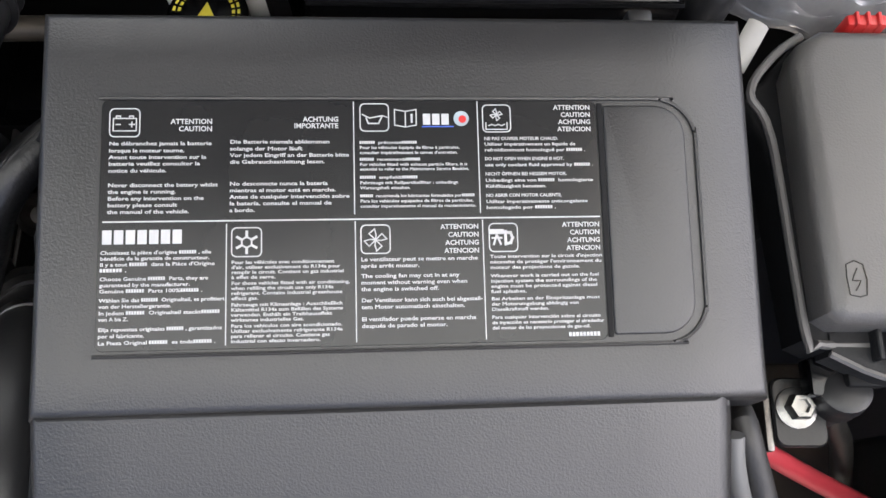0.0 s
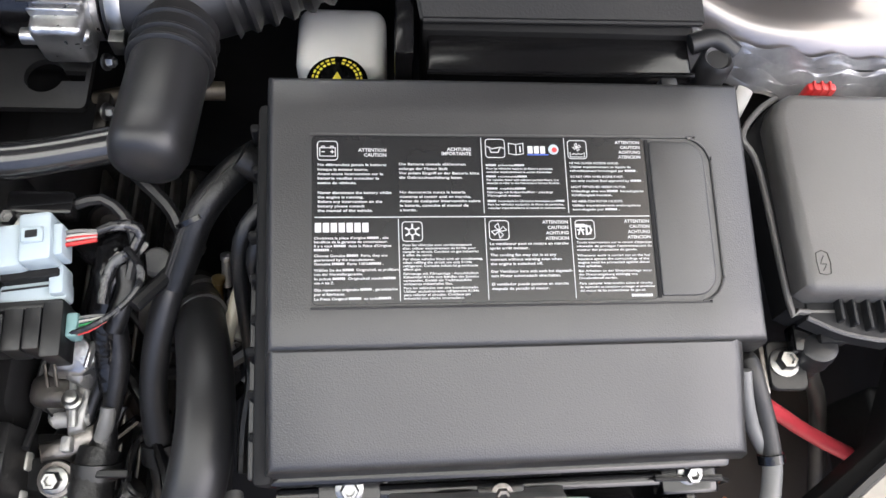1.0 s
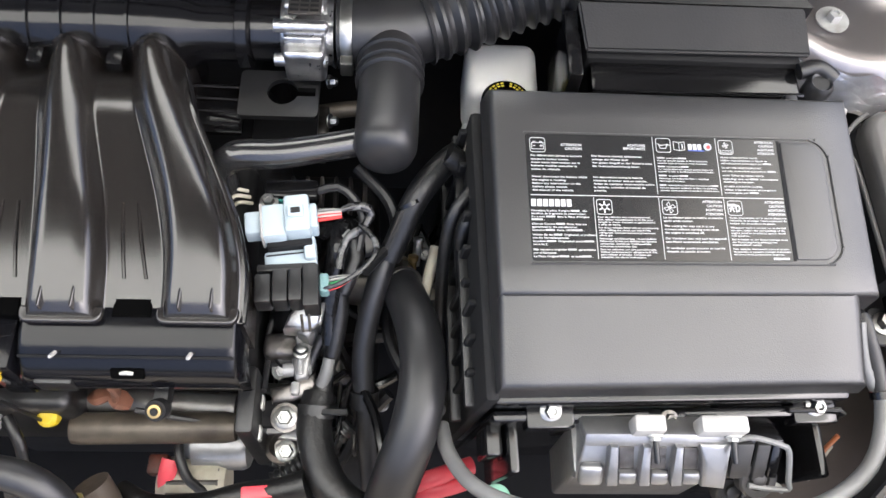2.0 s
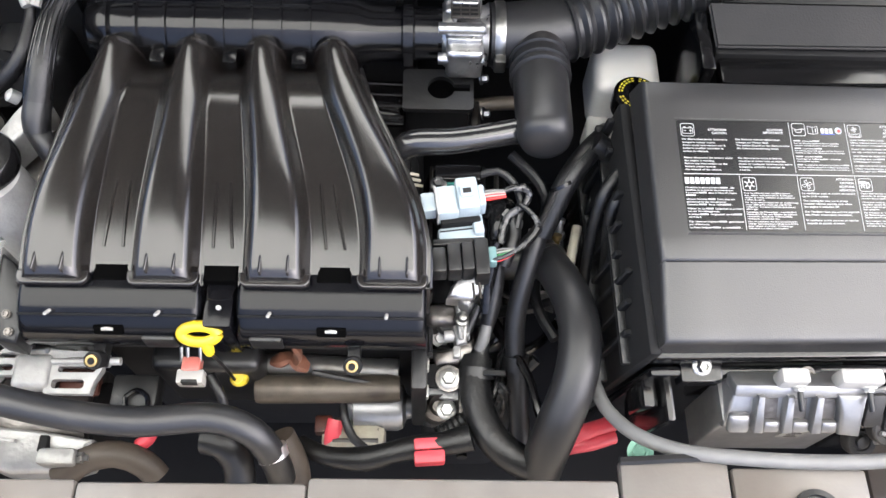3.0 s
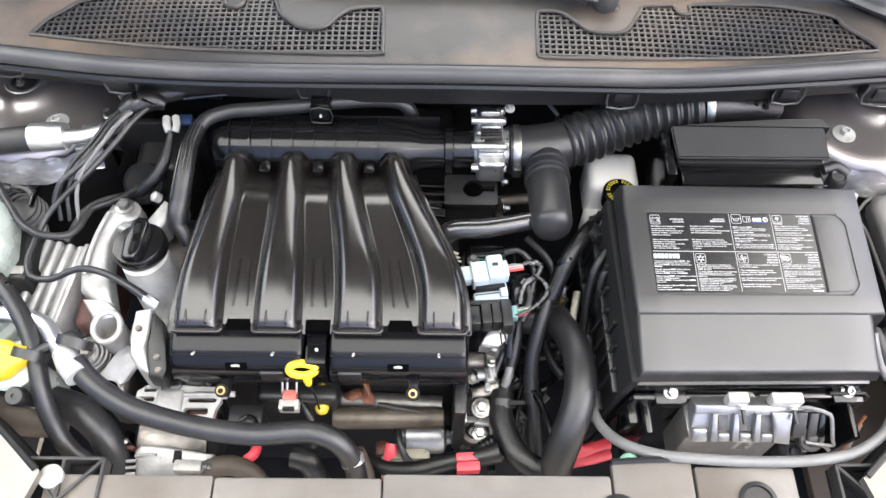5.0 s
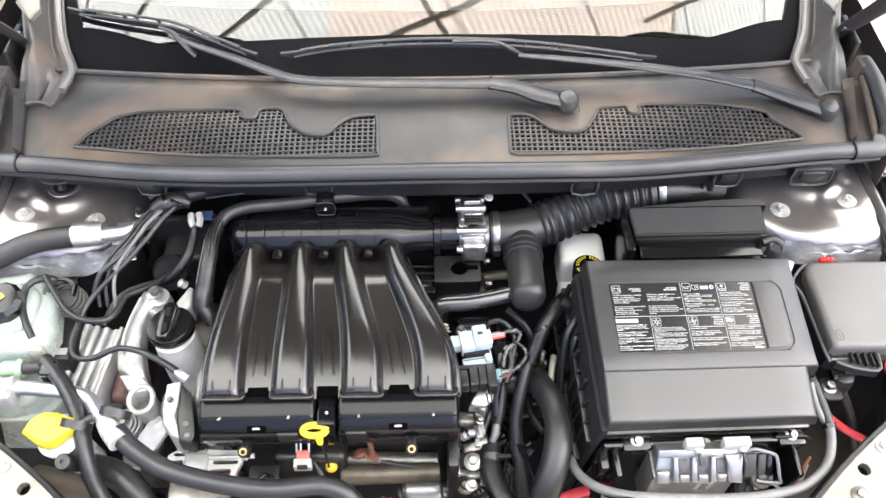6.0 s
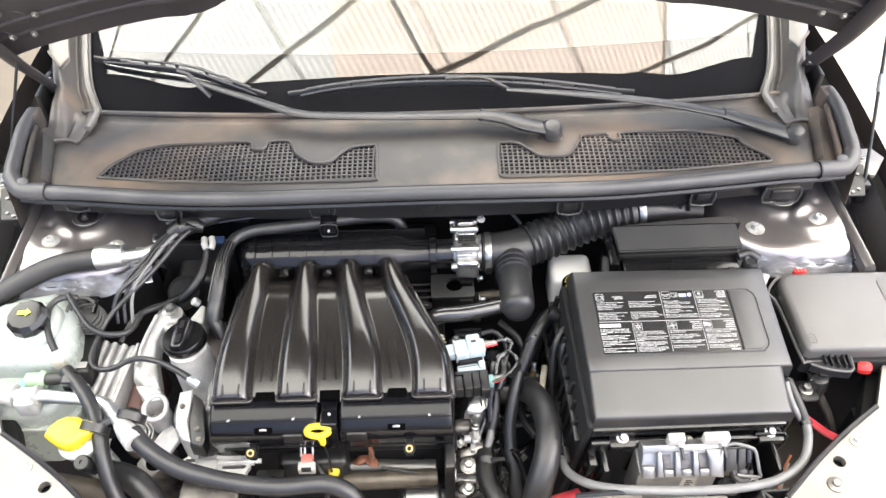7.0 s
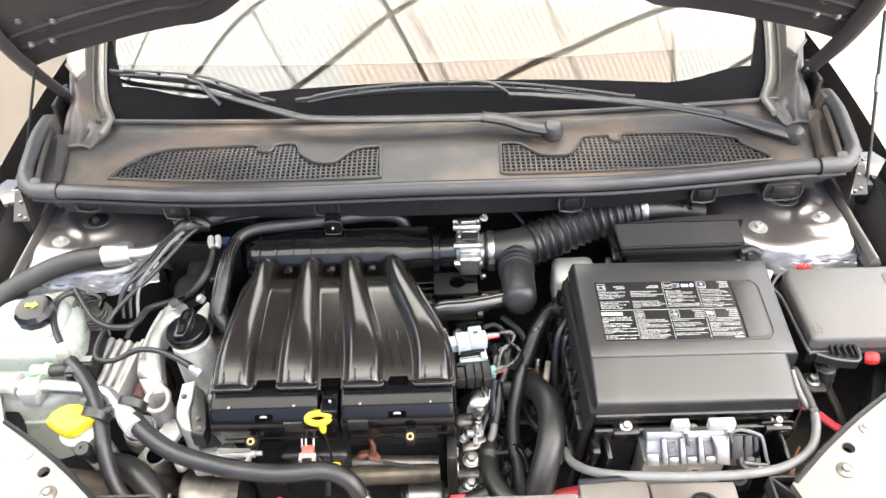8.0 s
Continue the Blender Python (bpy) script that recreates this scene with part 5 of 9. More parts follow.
part("square_boss", box(-0.004, 0.016, -0.048, -0.028, -0.002, 0.007, 0.004, 3, ECU_AT), ECU_ALU, ecu)
for x0, x1 in ((0.324, 0.349), (0.376, 0.414)):
    pad = part("bracket_pad", box(x0, x1, -0.048, -0.034, 0.868, 0.8905, 0.003, 2), PALE, ecu)
    sx = x0 + 0.75 * (x1 - x0)
    part("stud_nut", hexbolt(bmesh.new(), (sx, -0.047, 0.877), 0.0045, 0.005, (0, -1, -0.2)), NUT, pad)
    part("stud", lathe([(0.0026, 0), (0.0026, 0.018), (0.002, 0.019)], (sx, -0.050, 0.877), (0.03, -1, -0.25), 10), FLATBLACK, pad)
STICK = UPRIGHT @ Matrix.Translation((0.362, 0.806, 0.0)) @ Matrix.Rotation(radians(-4), 4, "Z")
sticker = part("sticker", box(-0.011, 0.011, -0.014, 0.012, 0.0701, 0.0708, 0.0, 1, STICK), PALE, ecu, "white paper sticker")
for k in range(4):
    part("sticker_bar", box(-0.0045, 0.0075 - 0.003 * (k % 2), -0.0115 + 0.0055 * k, -0.0085 + 0.0055 * k, 0.0709, 0.0711, 0, 1, STICK), FLATBLACK, sticker)
plug = thing("control_unit_plug", "black multi-pin plug with grey levers on the control unit", "connector", (0.44, -0.05, 0.76))
part("body", box(0.116, 0.160, -0.044, -0.004, -0.034, 0.002, 0.004, 2, ECU_AT), PLASTIC, plug)
part("cover", box(0.118, 0.134, -0.040, -0.006, 0.001, 0.006, 0.002, 2, ECU_AT), DULLRUBBER, plug)
part("slider", box(0.136, 0.147, -0.042, -0.006, 0.001, 0.007, 0.002, 2, ECU_AT), DULLRUBBER, plug)
part("latch", box(0.149, 0.158, -0.040, -0.008, 0.001, 0.005, 0.002, 2, ECU_AT), PLASTIC, plug)
part("lever", tube([ECU_AT @ Vector(p) for p in ((0.116, -0.002, 0.006), (0.127, 0.003, 0.009), (0.140, 0.001, 0.010), (0.154, -0.004, 0.010), (0.160, -0.010, 0.010), (0.166, -0.040, 0.009), (0.168, -0.048, 0.008), (0.150, -0.047, 0.008), (0.134, -0.044, 0.008))], 0.0024, 8, 0.005), GREYHOSE, plug)
for wx, wy, wz, r in ((0.434, -0.072, 0.838, 0.0165), (0.424, -0.076, 0.805, 0.0155)):
    wheel = part("lever_wheel", lathe([(r * 0.55, 0.003), (r * 0.6, 0.005), (r * 0.9, 0.006), (r, 0.004), (r, -0.006)], (wx, wy, wz), (0.1, -0.55, 0.8), 24), DULLRUBBER, plug, "grey lever wheel")
    part("hub", lathe([(0.006, 0), (0.006, 0.007), (0.004, 0.008)], (wx, wy, wz), (0.1, -0.55, 0.8), 14), DULLRUBBER, wheel)
part("lower_body", box(0.408, 0.455, -0.070, -0.030, 0.745, 0.835, 0.004, 2), PLASTIC, plug)
part("lower_lever", tube([(0.428, -0.082, 0.824), (0.442, -0.080, 0.822), (0.456, -0.074, 0.820), (0.466, -0.078, 0.812)], 0.0028, 8, 0.006), NUT, plug)
hanger = thing("battery_bracket", "black steel bracket plate beside the control unit", "bracket", (0.49, -0.02, 0.74))
part("plate", prism([(0.462, 0.740), (0.492, 0.745), (0.508, 0.790), (0.518, 0.828), (0.511, 0.852), (0.466, 0.852)], 0.017, 0.021, 0.001, 2, UPRIGHT), GLOSSBLACK, hanger)
part("edge", tube([(0.466, -0.020, 0.853), (0.510, -0.020, 0.853), (0.518, -0.020, 0.830), (0.508, -0.020, 0.790)], 0.0016, 6), DULLRUBBER, hanger)

# the battery with its cover and control unit sits a little turned and tilted in the bay
BATTERY_SEAT = pose(-0.0575, 0.0747, 0.019, 5.725, 3.677, 2.586)
for ob in [cover, tray] + ON_TRAY:
    ob.matrix_basis = BATTERY_SEAT @ Matrix.Translation(ob.location)

# air intake snorkel behind the cover
intake = thing("air_intake_duct", "matt black plastic air intake box behind the battery", "air duct", (0.41, 0.31, 0.80))
bm = bmesh.new()
pts = [(0.300, 0.340, 0.936), (0.516, 0.342, 0.934), (0.522, 0.302, 0.915), (0.309, 0.300, 0.915)]
a = [bm.verts.new(p) for p in pts]
b = [bm.verts.new((x, y, z - 0.006)) for x, y, z in pts]
bm.faces.new(a)
bm.faces.new(b[::-1])
for i in range(4):
    bm.faces.new((a[i], b[i], b[(i + 1) % 4], a[(i + 1) % 4]))
bmesh.ops.bevel(bm, geom=bm.edges[:], offset=0.002, segments=2, affect="EDGES")
part("flap", bm, MATBLACK, intake)
part("lower_lip", box(0.314, 0.512, 0.262, 0.304, 0.885, 0.902, 0.004), PLASTIC, intake)
part("lip_edge", tube([(0.314, 0.263, 0.903), (0.41, 0.262, 0.904), (0.512, 0.264, 0.903)], 0.002, 6), PLASTIC, intake)
part("throat", box(0.310, 0.515, 0.296, 0.335, 0.80, 0.908, 0.003), PITBLACK, intake)
bm = bmesh.new()
w = [(0.315, 0.342, 0.934), (0.525, 0.344, 0.932), (0.515, 0.357, 0.935), (0.44, 0.353, 0.936), (0.335, 0.344, 0.935)]
a = [bm.verts.new(p) for p in w]
b = [bm.verts.new((x, y, 0.85)) for x, y, z in w]
bm.faces.new(a)
for i in range(5):
    bm.faces.new((a[i], b[i], b[(i + 1) % 5], a[(i + 1) % 5]))
part("rear_wedge", bm, FLATBLACK, intake)
part("side_flange", box(0.290, 0.304, 0.268, 0.345, 0.82, 0.918, 0.003), PLASTIC, intake)
part("rubber_foot", lathe([(0.013, -0.03), (0.013, 0.0), (0.010, 0.004), (0.008, 0.002), (0.004, 0.002)], (0.530, 0.276, 0.905), (0, 0, 1), 24), RUBBER, intake)
part("rubber_collar", tube([(0.512, 0.290, 0.905), (0.530, 0.293, 0.908), (0.545, 0.284, 0.903)], 0.008, 10, 0.006), RUBBER, intake)

# fuse box
fuse = thing("fuse_box", "black plastic fuse box with a pressed lightning sign", "fuse box", (0.67, 0.17, 0.80))
outline = [(0.568, 0.100), (0.575, 0.095), (0.770, 0.093), (0.775, 0.253), (0.585, 0.2535), (0.573, 0.246), (0.567, 0.232)]
part("lid", prism(outline, 0.868, 0.902, 0.009, 4), FUSELID, fuse)
skirt = [(0.564, 0.091), (0.574, 0.086), (0.780, 0.084), (0.785, 0.258), (0.578, 0.2545), (0.547, 0.222), (0.557, 0.196)]
part("skirt", prism(skirt, 0.852, 0.878, 0.004, 3), PITBLACK, fuse)
part("skirt_lip", tube([(0.600, 0.0885, 0.878), (0.571, 0.089, 0.878), (0.565, 0.095, 0.879), (0.558, 0.196, 0.884), (0.548, 0.221, 0.888), (0.562, 0.242, 0.890), (0.578, 0.254, 0.890)], 0.0024, 8, 0.006), FUSELID, fuse)
part("lid_panel", prism(rounded(0.725, 0.770, 0.13, 0.236, 0.012, 5, (1, 0, 0, 1)), 0.899, 0.9032, 0.001, 2), FUSELID, fuse)
sign = bmesh.new()
for p in ([(0.582, 0.105), (0.590, 0.105), (0.590, 0.120), (0.582, 0.120), (0.582, 0.105)], [(0.587, 0.118), (0.584, 0.112), (0.588, 0.112), (0.585, 0.107)]):
    tube([(x - 0.004, y + 0.003, 0.9021) for x, y in p], 0.00035, 6, 0.02, bm=sign)
part("lightning_sign", sign, PLASTIC, fuse)
ramp = [(x, y) for x, y, z in [(0.576, 0.095, 0.884), (0.640, 0.106, 0.884), (0.641, 0.080, 0.884), (0.634, 0.066, 0.884), (0.600, 0.072, 0.884), (0.576, 0.083, 0.884)]]
part("front_ramp", prism(ramp[::-1], 0.862, 0.880, 0.003, 2), MATBLACK, fuse)
part("ramp_rim", tube([(0.576, 0.084, 0.879), (0.600, 0.073, 0.879), (0.633, 0.068, 0.879), (0.640, 0.080, 0.880), (0.640, 0.100, 0.882)], 0.0018, 6, 0.01), FUSELID, fuse)
for x, y, z in [(0.597, 0.090, 0.886), (0.606, 0.087, 0.886), (0.616, 0.084, 0.886), (0.626, 0.083, 0.886), (0.633, 0.082, 0.886)]:
    part("fin", box(x - 0.0013, x + 0.0013, y - 0.010, y + 0.014, 0.878, 0.888, 0.0006, 1), MATBLACK, fuse)
part("latch", box(0.574, 0.600, 0.066, 0.086, 0.845, 0.860, 0.002), PLASTIC, fuse)
part("latch_hook", box(0.590, 0.610, 0.070, 0.080, 0.856, 0.866, 0.002), PITBLACK, fuse)
part("red_tab", box(0.600, 0.622, 0.2560, 0.2630, 0.880, 0.899, 0.002), RED, fuse, "red locking tab")
for k in range(3):
    part("red_rib", box(0.6040 + 0.0060 * k, 0.6060 + 0.0060 * k, 0.2555, 0.2635, 0.881, 0.9005, 0.0004, 1), RED, fuse)
part("pale_strip", tube([(0.544, 0.240, 0.880), (0.551, 0.252, 0.884), (0.560, 0.267, 0.882)], 0.006, 8, flat=0.3), PALE, fuse)
knob = thing("red_terminal_cap", "faceted red plastic battery terminal cap", "terminal cap", (0.672, 0.088, 0.83))
part("cap", lathe([(0.0085, 0), (0.0105, 0.004), (0.0105, 0.014), (0.008, 0.019), (0.003, 0.021)], (0.652, 0.083, 0.868), (0.8, -0.3, 0.25), 8), RED, knob)
boot = thing("cable_boot", "black rubber boot with a scuffed cable below the fuse box", "cable", (0.60, 0.06, 0.70))
part("boot", lathe([(0.010, 0.002), (0.013, 0), (0.0135, -0.008), (0.0115, -0.013), (0.0125, -0.019), (0.010, -0.026), (0.0085, -0.04)], (0.591, 0.070, 0.860), (-0.12, 0.20, 1), 24), RUBBER, boot)
part("cable", tube([(0.595, 0.064, 0.832), (0.607, 0.057, 0.81), (0.624, 0.046, 0.78), (0.646, 0.011, 0.72), (0.660, -0.03, 0.67)], 0.0066, 12), DULLRUBBER, boot)
part("floor_plate", box(0.515, 0.70, -0.10, 0.12, 0.62, 0.64, 0.004), BROWN, thing("battery_shelf", "dusty brown steel shelf beside the battery", "shelf", (0.6, 0.0, 0.6)))
bracket = thing("earth_bracket", "grey steel bracket beside the battery cover", "bracket", (0.575, 0.06, 0.80))
part("plate", prism(rounded(0.560, 0.588, 0.042, 0.078, 0.006, 4), 0.838, 0.842, 0.001, 1), FLATBLACK, bracket)
part("upright", box(0.556, 0.560, 0.040, 0.085, 0.62, 0.84, 0.001), DIRTYALU, bracket)
bolt((0.572, 0.062, 0.842), 0.0072, 0.010, (0, 0, 1), label="zinc plated earth bolt with a broad flange", group="bolts")
box2 = thing("relay_cover", "black plastic relay cover with a pressed lightning sign", "relay box", (0.69, 0.02, 0.70))
part("cover", box(0.655, 0.74, -0.03, 0.055, 0.72, 0.80, 0.006, 3), FLATBLACK, box2)
sign = bmesh.new()
for p in ([(0.670, 0.020), (0.682, 0.020), (0.682, 0.040), (0.670, 0.040), (0.670, 0.020)], [(0.678, 0.037), (0.673, 0.030), (0.679, 0.030), (0.674, 0.022)]):
    tube([(x, y, 0.8005) for x, y in p], 0.0007, 6, 0.02, bm=sign)
part("lightning_sign", sign, PLASTIC, box2)

# brake fluid reservoir
res = thing("brake_fluid_reservoir", "milky white brake fluid reservoir with a printed black cap", "fluid reservoir", (0.25, 0.34, 0.70))
part("tank", box(0.205, 0.282, 0.318, 0.388, 0.74, 0.822, 0.014, 4), WHITEPP, res)
part("foot", box(0.205, 0.255, 0.285, 0.33, 0.70, 0.765, 0.012, 3), WHITEPP, res)
cap = part("cap", lathe([(0.024, -0.014), (0.025, 0), (0.025, 0.010), (0.021, 0.013)], (0.2435, 0.2945, 0.830), (0, 0, 1), 28), PLASTIC, res, "black cap with yellow print")
pr = bmesh.new()
for k in range(26):
    a0 = 2 * math.pi * k / 26
    if k % 7 == 6:
        continue
    for r0, r1 in ((0.0155, 0.0175), (0.0188, 0.0205)):
        pr.faces.new([pr.verts.new((0.2435 + r * math.cos(t), 0.2945 + r * math.sin(t), 0.8434)) for r, t in ((r0, a0), (r1, a0), (r1, a0 + 0.16), (r0, a0 + 0.16))])
pr.faces.new([pr.verts.new((0.2435 + x, 0.2945 + y, 0.8434)) for x, y in ((-0.006, -0.004), (0.006, -0.004), (0.0, 0.008))])
part("cap_print", pr, CAPPRINT, cap, smooth=False)
part("yellow_neck", lathe([(0.010, 0), (0.010, 0.022), (0.007, 0.026)], (0.206, 0.206, 0.880), (0.1, 0, 1), 16), CREAM, res)



# ---- engine: intake manifold, cam cover front, throttle, ducts ----
FRONT = (-0.312, -0.216, -0.118, -0.0145)
BACK = (-0.295, -0.2195, -0.151, -0.081)


def runner_x(k, y):
    t = ease((y - 0.06) / 0.24)
    return lerp(FRONT[k], BACK[k], t)


def runner_w(y):
    return lerp(0.0290, 0.0215, ease((y - 0.06) / 0.20))


def manifold_left(y):
    return runner_x(0, y) - 1.1 * runner_w(y)


def manifold_right(y):
    return runner_x(3, y) + 1.1 * runner_w(y)


def manifold_z(x, y):
    v = (y - 0.034) / 0.266
    crown = 0.937 - 1.95 * max(0.0, 0.14 - y) ** 2 + 0.010 * max(0.0, y - 0.14)
    if y < 0.044:
        crown -= 0.002 * ((0.044 - y) / 0.010) ** 2
    floor = min(crown - 0.006, 0.9145 + 0.105 * (y - 0.13) - 1.3 * max(0.0, 0.125 - y) ** 2 - 0.034 * (max(0.0, y - 0.205) / 0.07) ** 2)
    if y > 0.266:
        crown -= 0.044 * (1 - math.sqrt(max(0.0, 1 - ((y - 0.266) / 0.037) ** 2)))
    z = floor
    if y < 0.050 and any(abs(x - (FRONT[k] + FRONT[k + 1]) / 2) < 0.0135 for k in range(3)):
        z -= 0.030
    w = runner_w(y)
    power = lerp(6.0, 2.1, ease(v * 1.3) ** 0.7)
    for k in range(4):
        s = abs(x - runner_x(k, y)) / w
        if s < 1.3:
            f = 1 - s ** power
            f = 0.5 * (f + math.sqrt(f * f + 0.006)) - 0.0015
            if z >= floor or s < 1:
                z = max(z, floor + (crown - floor) * f)
    return z


engine = thing("intake_manifold", "satin black plastic intake manifold with four curved runners", "intake manifold", (-0.16, 0.15, 0.80))
SPAN = []
for k in range(4):
    SPAN += [(k, 1.16 * math.copysign(abs(s / 16) ** 0.8, s)) for s in range(-16, 17)]
    if k < 3:
        SPAN += [(k + g / 8, None) for g in range(1, 8)]


def body_place(u, v):
    """A grid whose columns follow the runners, so that their flanks stay crisp."""
    y = lerp(0.0335, 0.302, v)
    k, s = SPAN[min(len(SPAN) - 1, int(u * (len(SPAN) - 1) + 0.5))]
    w = runner_w(y)
    if s is not None:
        x = runner_x(k, y) + s * w
    else:
        a, g = int(k), k - int(k)
        x = lerp(runner_x(a, y) + w * 1.16, runner_x(a + 1, y) - w * 1.16, g)
    return (x, y, manifold_z(x, y))


part("runner_body", surface(len(SPAN) - 1, 190, body_place, 0.06), RUNNER, engine, sharp=50)
for k in range(4):
    for off in (-0.011, 0.013):
        x = FRONT[k] + off
        part("fin", box(x - 0.0012, x + 0.0012, 0.0345, 0.070, 0.898, 0.9215, 0.0008, 1), RUNNER, engine)
for k in range(3):
    for off in (-0.0085, 0.0085):
        xa, xb = (FRONT[k] + FRONT[k + 1]) / 2 + off, (runner_x(k, 0.13) + runner_x(k + 1, 0.13)) / 2 + off * 0.7
        part("long_fin", tube([(xa, 0.066, manifold_z(xa, 0.066) + 0.0005), ((xa + xb) / 2, 0.095, manifold_z((xa + xb) / 2, 0.095) + 0.0008), (xb, 0.128, manifold_z(xb, 0.128) - 0.0005)], 0.0014, 6), RUNNER, engine)
    xm = (FRONT[k] + FRONT[k + 1]) / 2
    part("notch_frame", tube([(xm - 0.017, 0.048, 0.885), (xm - 0.0165, 0.062, 0.889), (xm, 0.0635, 0.8895), (xm + 0.0165, 0.062, 0.889), (xm + 0.017, 0.048, 0.885)], 0.0022, 8, 0.006), PLASTIC, engine)
    part("wedge_fin", box((BACK[k] + BACK[k + 1]) / 2 - 0.008, (BACK[k] + BACK[k + 1]) / 2 + 0.008, 0.268, 0.296, 0.895, 0.913, 0.004), PLASTIC, engine)
part("edge_bead", tube([(manifold_left(y) - 0.001, y, 0.892 + 0.05 * (y - 0.03)) for y in (0.034, 0.07, 0.12, 0.17, 0.22, 0.27)], 0.003, 8), PLASTIC, engine)
part("edge_bead", tube([(manifold_right(y) + 0.001, y, 0.892 + 0.05 * (y - 0.03)) for y in (0.034, 0.07, 0.12, 0.17, 0.22, 0.27)], 0.003, 8), PLASTIC, engine)
for k in range(4):
    lip = prism(rounded(FRONT[k] - 0.0315, FRONT[k] + 0.0315, 0.0285, 0.042, 0.008, 5, (1, 1, 0.2, 0.2)), 0.9000, 0.9050, 0.0018, 3)
    part("front_edge", lip, RUNNER, engine)
    w = runner_w(0.285)
    part("runner_rim", tube([(BACK[k] + 0.95 * w * math.cos(a), 0.284 - 0.004 * math.sin(a), 0.892 + 0.040 * math.sin(a)) for a in (math.pi * i / 10 for i in range(11))], 0.0028, 8, 0.006), RUNNER, engine)
for k in range(3):
    xm = (FRONT[k] + FRONT[k + 1]) / 2
    # Solid black plug painted as the shade inside the notch.
    part("notch_plug", prism(rounded(xm - 0.0150, xm + 0.0150, 0.036, 0.0515, 0.006, 4, (0, 0, 1, 1)), 0.870, 0.8985, 0.001, 1), OPENING_BLACK, engine)
    part("notch_rim", tube([(xm - 0.0158, 0.046, 0.8905), (xm - 0.0158, 0.060, 0.8925), (xm - 0.012, 0.0668, 0.8930), (xm + 0.012, 0.0668, 0.8930), (xm + 0.0158, 0.060, 0.8925), (xm + 0.0158, 0.046, 0.8905)], 0.0011, 6, 0.004), RUNNER, engine)
# plenum
prof = [(0.022, -0.338), (0.034, -0.330), (0.0385, -0.31), (0.040, -0.25), (0.040, -0.10), (0.036, -0.062), (0.029, -0.045), (0.028, 0.0)]
part("plenum", lathe([(r, h) for r, h in prof], (0, 0.325, 0.895), (1, 0, 0), 32), PLENUM, engine)
for k in range(8):
    x = -0.308 + 0.0290 * k
    part("plenum_rib", lathe([(0.0375, -0.0020), (0.0432, -0.0012), (0.0432, 0.0012), (0.0375, 0.0020)], (x, 0.325, 0.895), (1, 0, 0), 32), PLENUM, engine)
part("plenum_seam", box(-0.32, -0.090, 0.3225, 0.3255, 0.925, 0.9375, 0.0012), PLENUM, engine)
part("plenum_seam", box(-0.32, -0.095, 0.2865, 0.2895, 0.900, 0.912, 0.0012), PLENUM, engine)
part("plenum_seam", box(-0.30, -0.02, 0.348, 0.352, 0.912, 0.934, 0.001), PLENUM, engine)
part("plenum_collar", lathe([(0.028, -0.002), (0.034, 0), (0.034, 0.010), (0.029, 0.012)], (-0.012, 0.325, 0.895), (1, 0, 0), 28), PLENUM, engine)
part("plenum_body", box(-0.325, -0.055, 0.296, 0.34, 0.82, 0.895, 0.01, 3), PLENUM, engine)
# Near-black filler block stands for the dark space behind the plenum.
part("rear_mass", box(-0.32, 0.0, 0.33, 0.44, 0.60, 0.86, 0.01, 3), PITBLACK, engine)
# bracket with a keyhole below the throttle
ear = thing("keyhole_bracket", "ribbed black plastic bracket with a keyhole", "bracket", (0.0, 0.25, 0.80))
key = [(0.028 + 0.0145 * math.cos(a), 0.274 + 0.0145 * math.sin(a)) for a in (0.32 + (2 * math.pi - 0.64) * k / 22 for k in range(23))] + [(0.0585, 0.2695), (0.0585, 0.2785)]
part("plate", holed(rounded(-0.012, 0.062, 0.246, 0.298, 0.005, 4), [key], 0.866, 0.872), FLATBLACK, ear)
part("back_wall", box(-0.010, 0.060, 0.248, 0.296, 0.800, 0.806, 0.002), PITBLACK, ear)
part("web_plate", box(-0.065, -0.010, 0.240, 0.298, 0.845, 0.852, 0.003), PLASTIC, ear)
for y in (0.250, 0.264, 0.278, 0.292):
    part("web", tube([(-0.062, y, 0.854), (-0.035, y - 0.003, 0.857), (-0.012, y - 0.006, 0.860)], 0.0018, 6), PLASTIC, ear)

# throttle body
throttle = thing("throttle_body", "bright cast aluminium throttle body with screws", "throttle body", (0.05, 0.33, 0.80))
part("neck", lathe([(0.028, 0), (0.028, 0.030)], (0.0, 0.328, 0.893), (1, 0, 0), 28), PLASTIC, throttle)
part("barrel", lathe([(0.031, 0), (0.034, 0.004), (0.034, 0.012), (0.030, 0.016), (0.030, 0.044), (0.033, 0.048)], (0.028, 0.328, 0.893), (1, 0, 0), 32), BRIGHTALU, throttle)
part("middle_block", box(0.031, 0.069, 0.300, 0.362, 0.884, 0.9235, 0.005, 3), BRIGHTALU, throttle)
for k in range(3):
    part("rib", box(0.0325, 0.0675, 0.292 + 0.010 * k, 0.2945 + 0.010 * k, 0.918, 0.926, 0.001, 1), BRIGHTALU, throttle)
part("upper_block", box(0.030, 0.068, 0.325, 0.378, 0.900, 0.930, 0.005, 3), BRIGHTALU, throttle)
part("lower_block", box(0.032, 0.070, 0.278, 0.330, 0.880, 0.920, 0.006, 3), BRIGHTALU, throttle)
for y, z in ((0.372, 0.924), (0.346, 0.933), (0.306, 0.926), (0.285, 0.905)):
    part("lug", lathe([(0.006, 0), (0.006, 0.046), (0.004, 0.048)], (0.024, y, z), (1, 0, 0), 14), BRIGHTALU, throttle)
for k in range(4):
    part("rib", box(0.038, 0.064, 0.333 + 0.009 * k, 0.336 + 0.009 * k, 0.928, 0.934, 0.001, 1), BRIGHTALU, throttle)
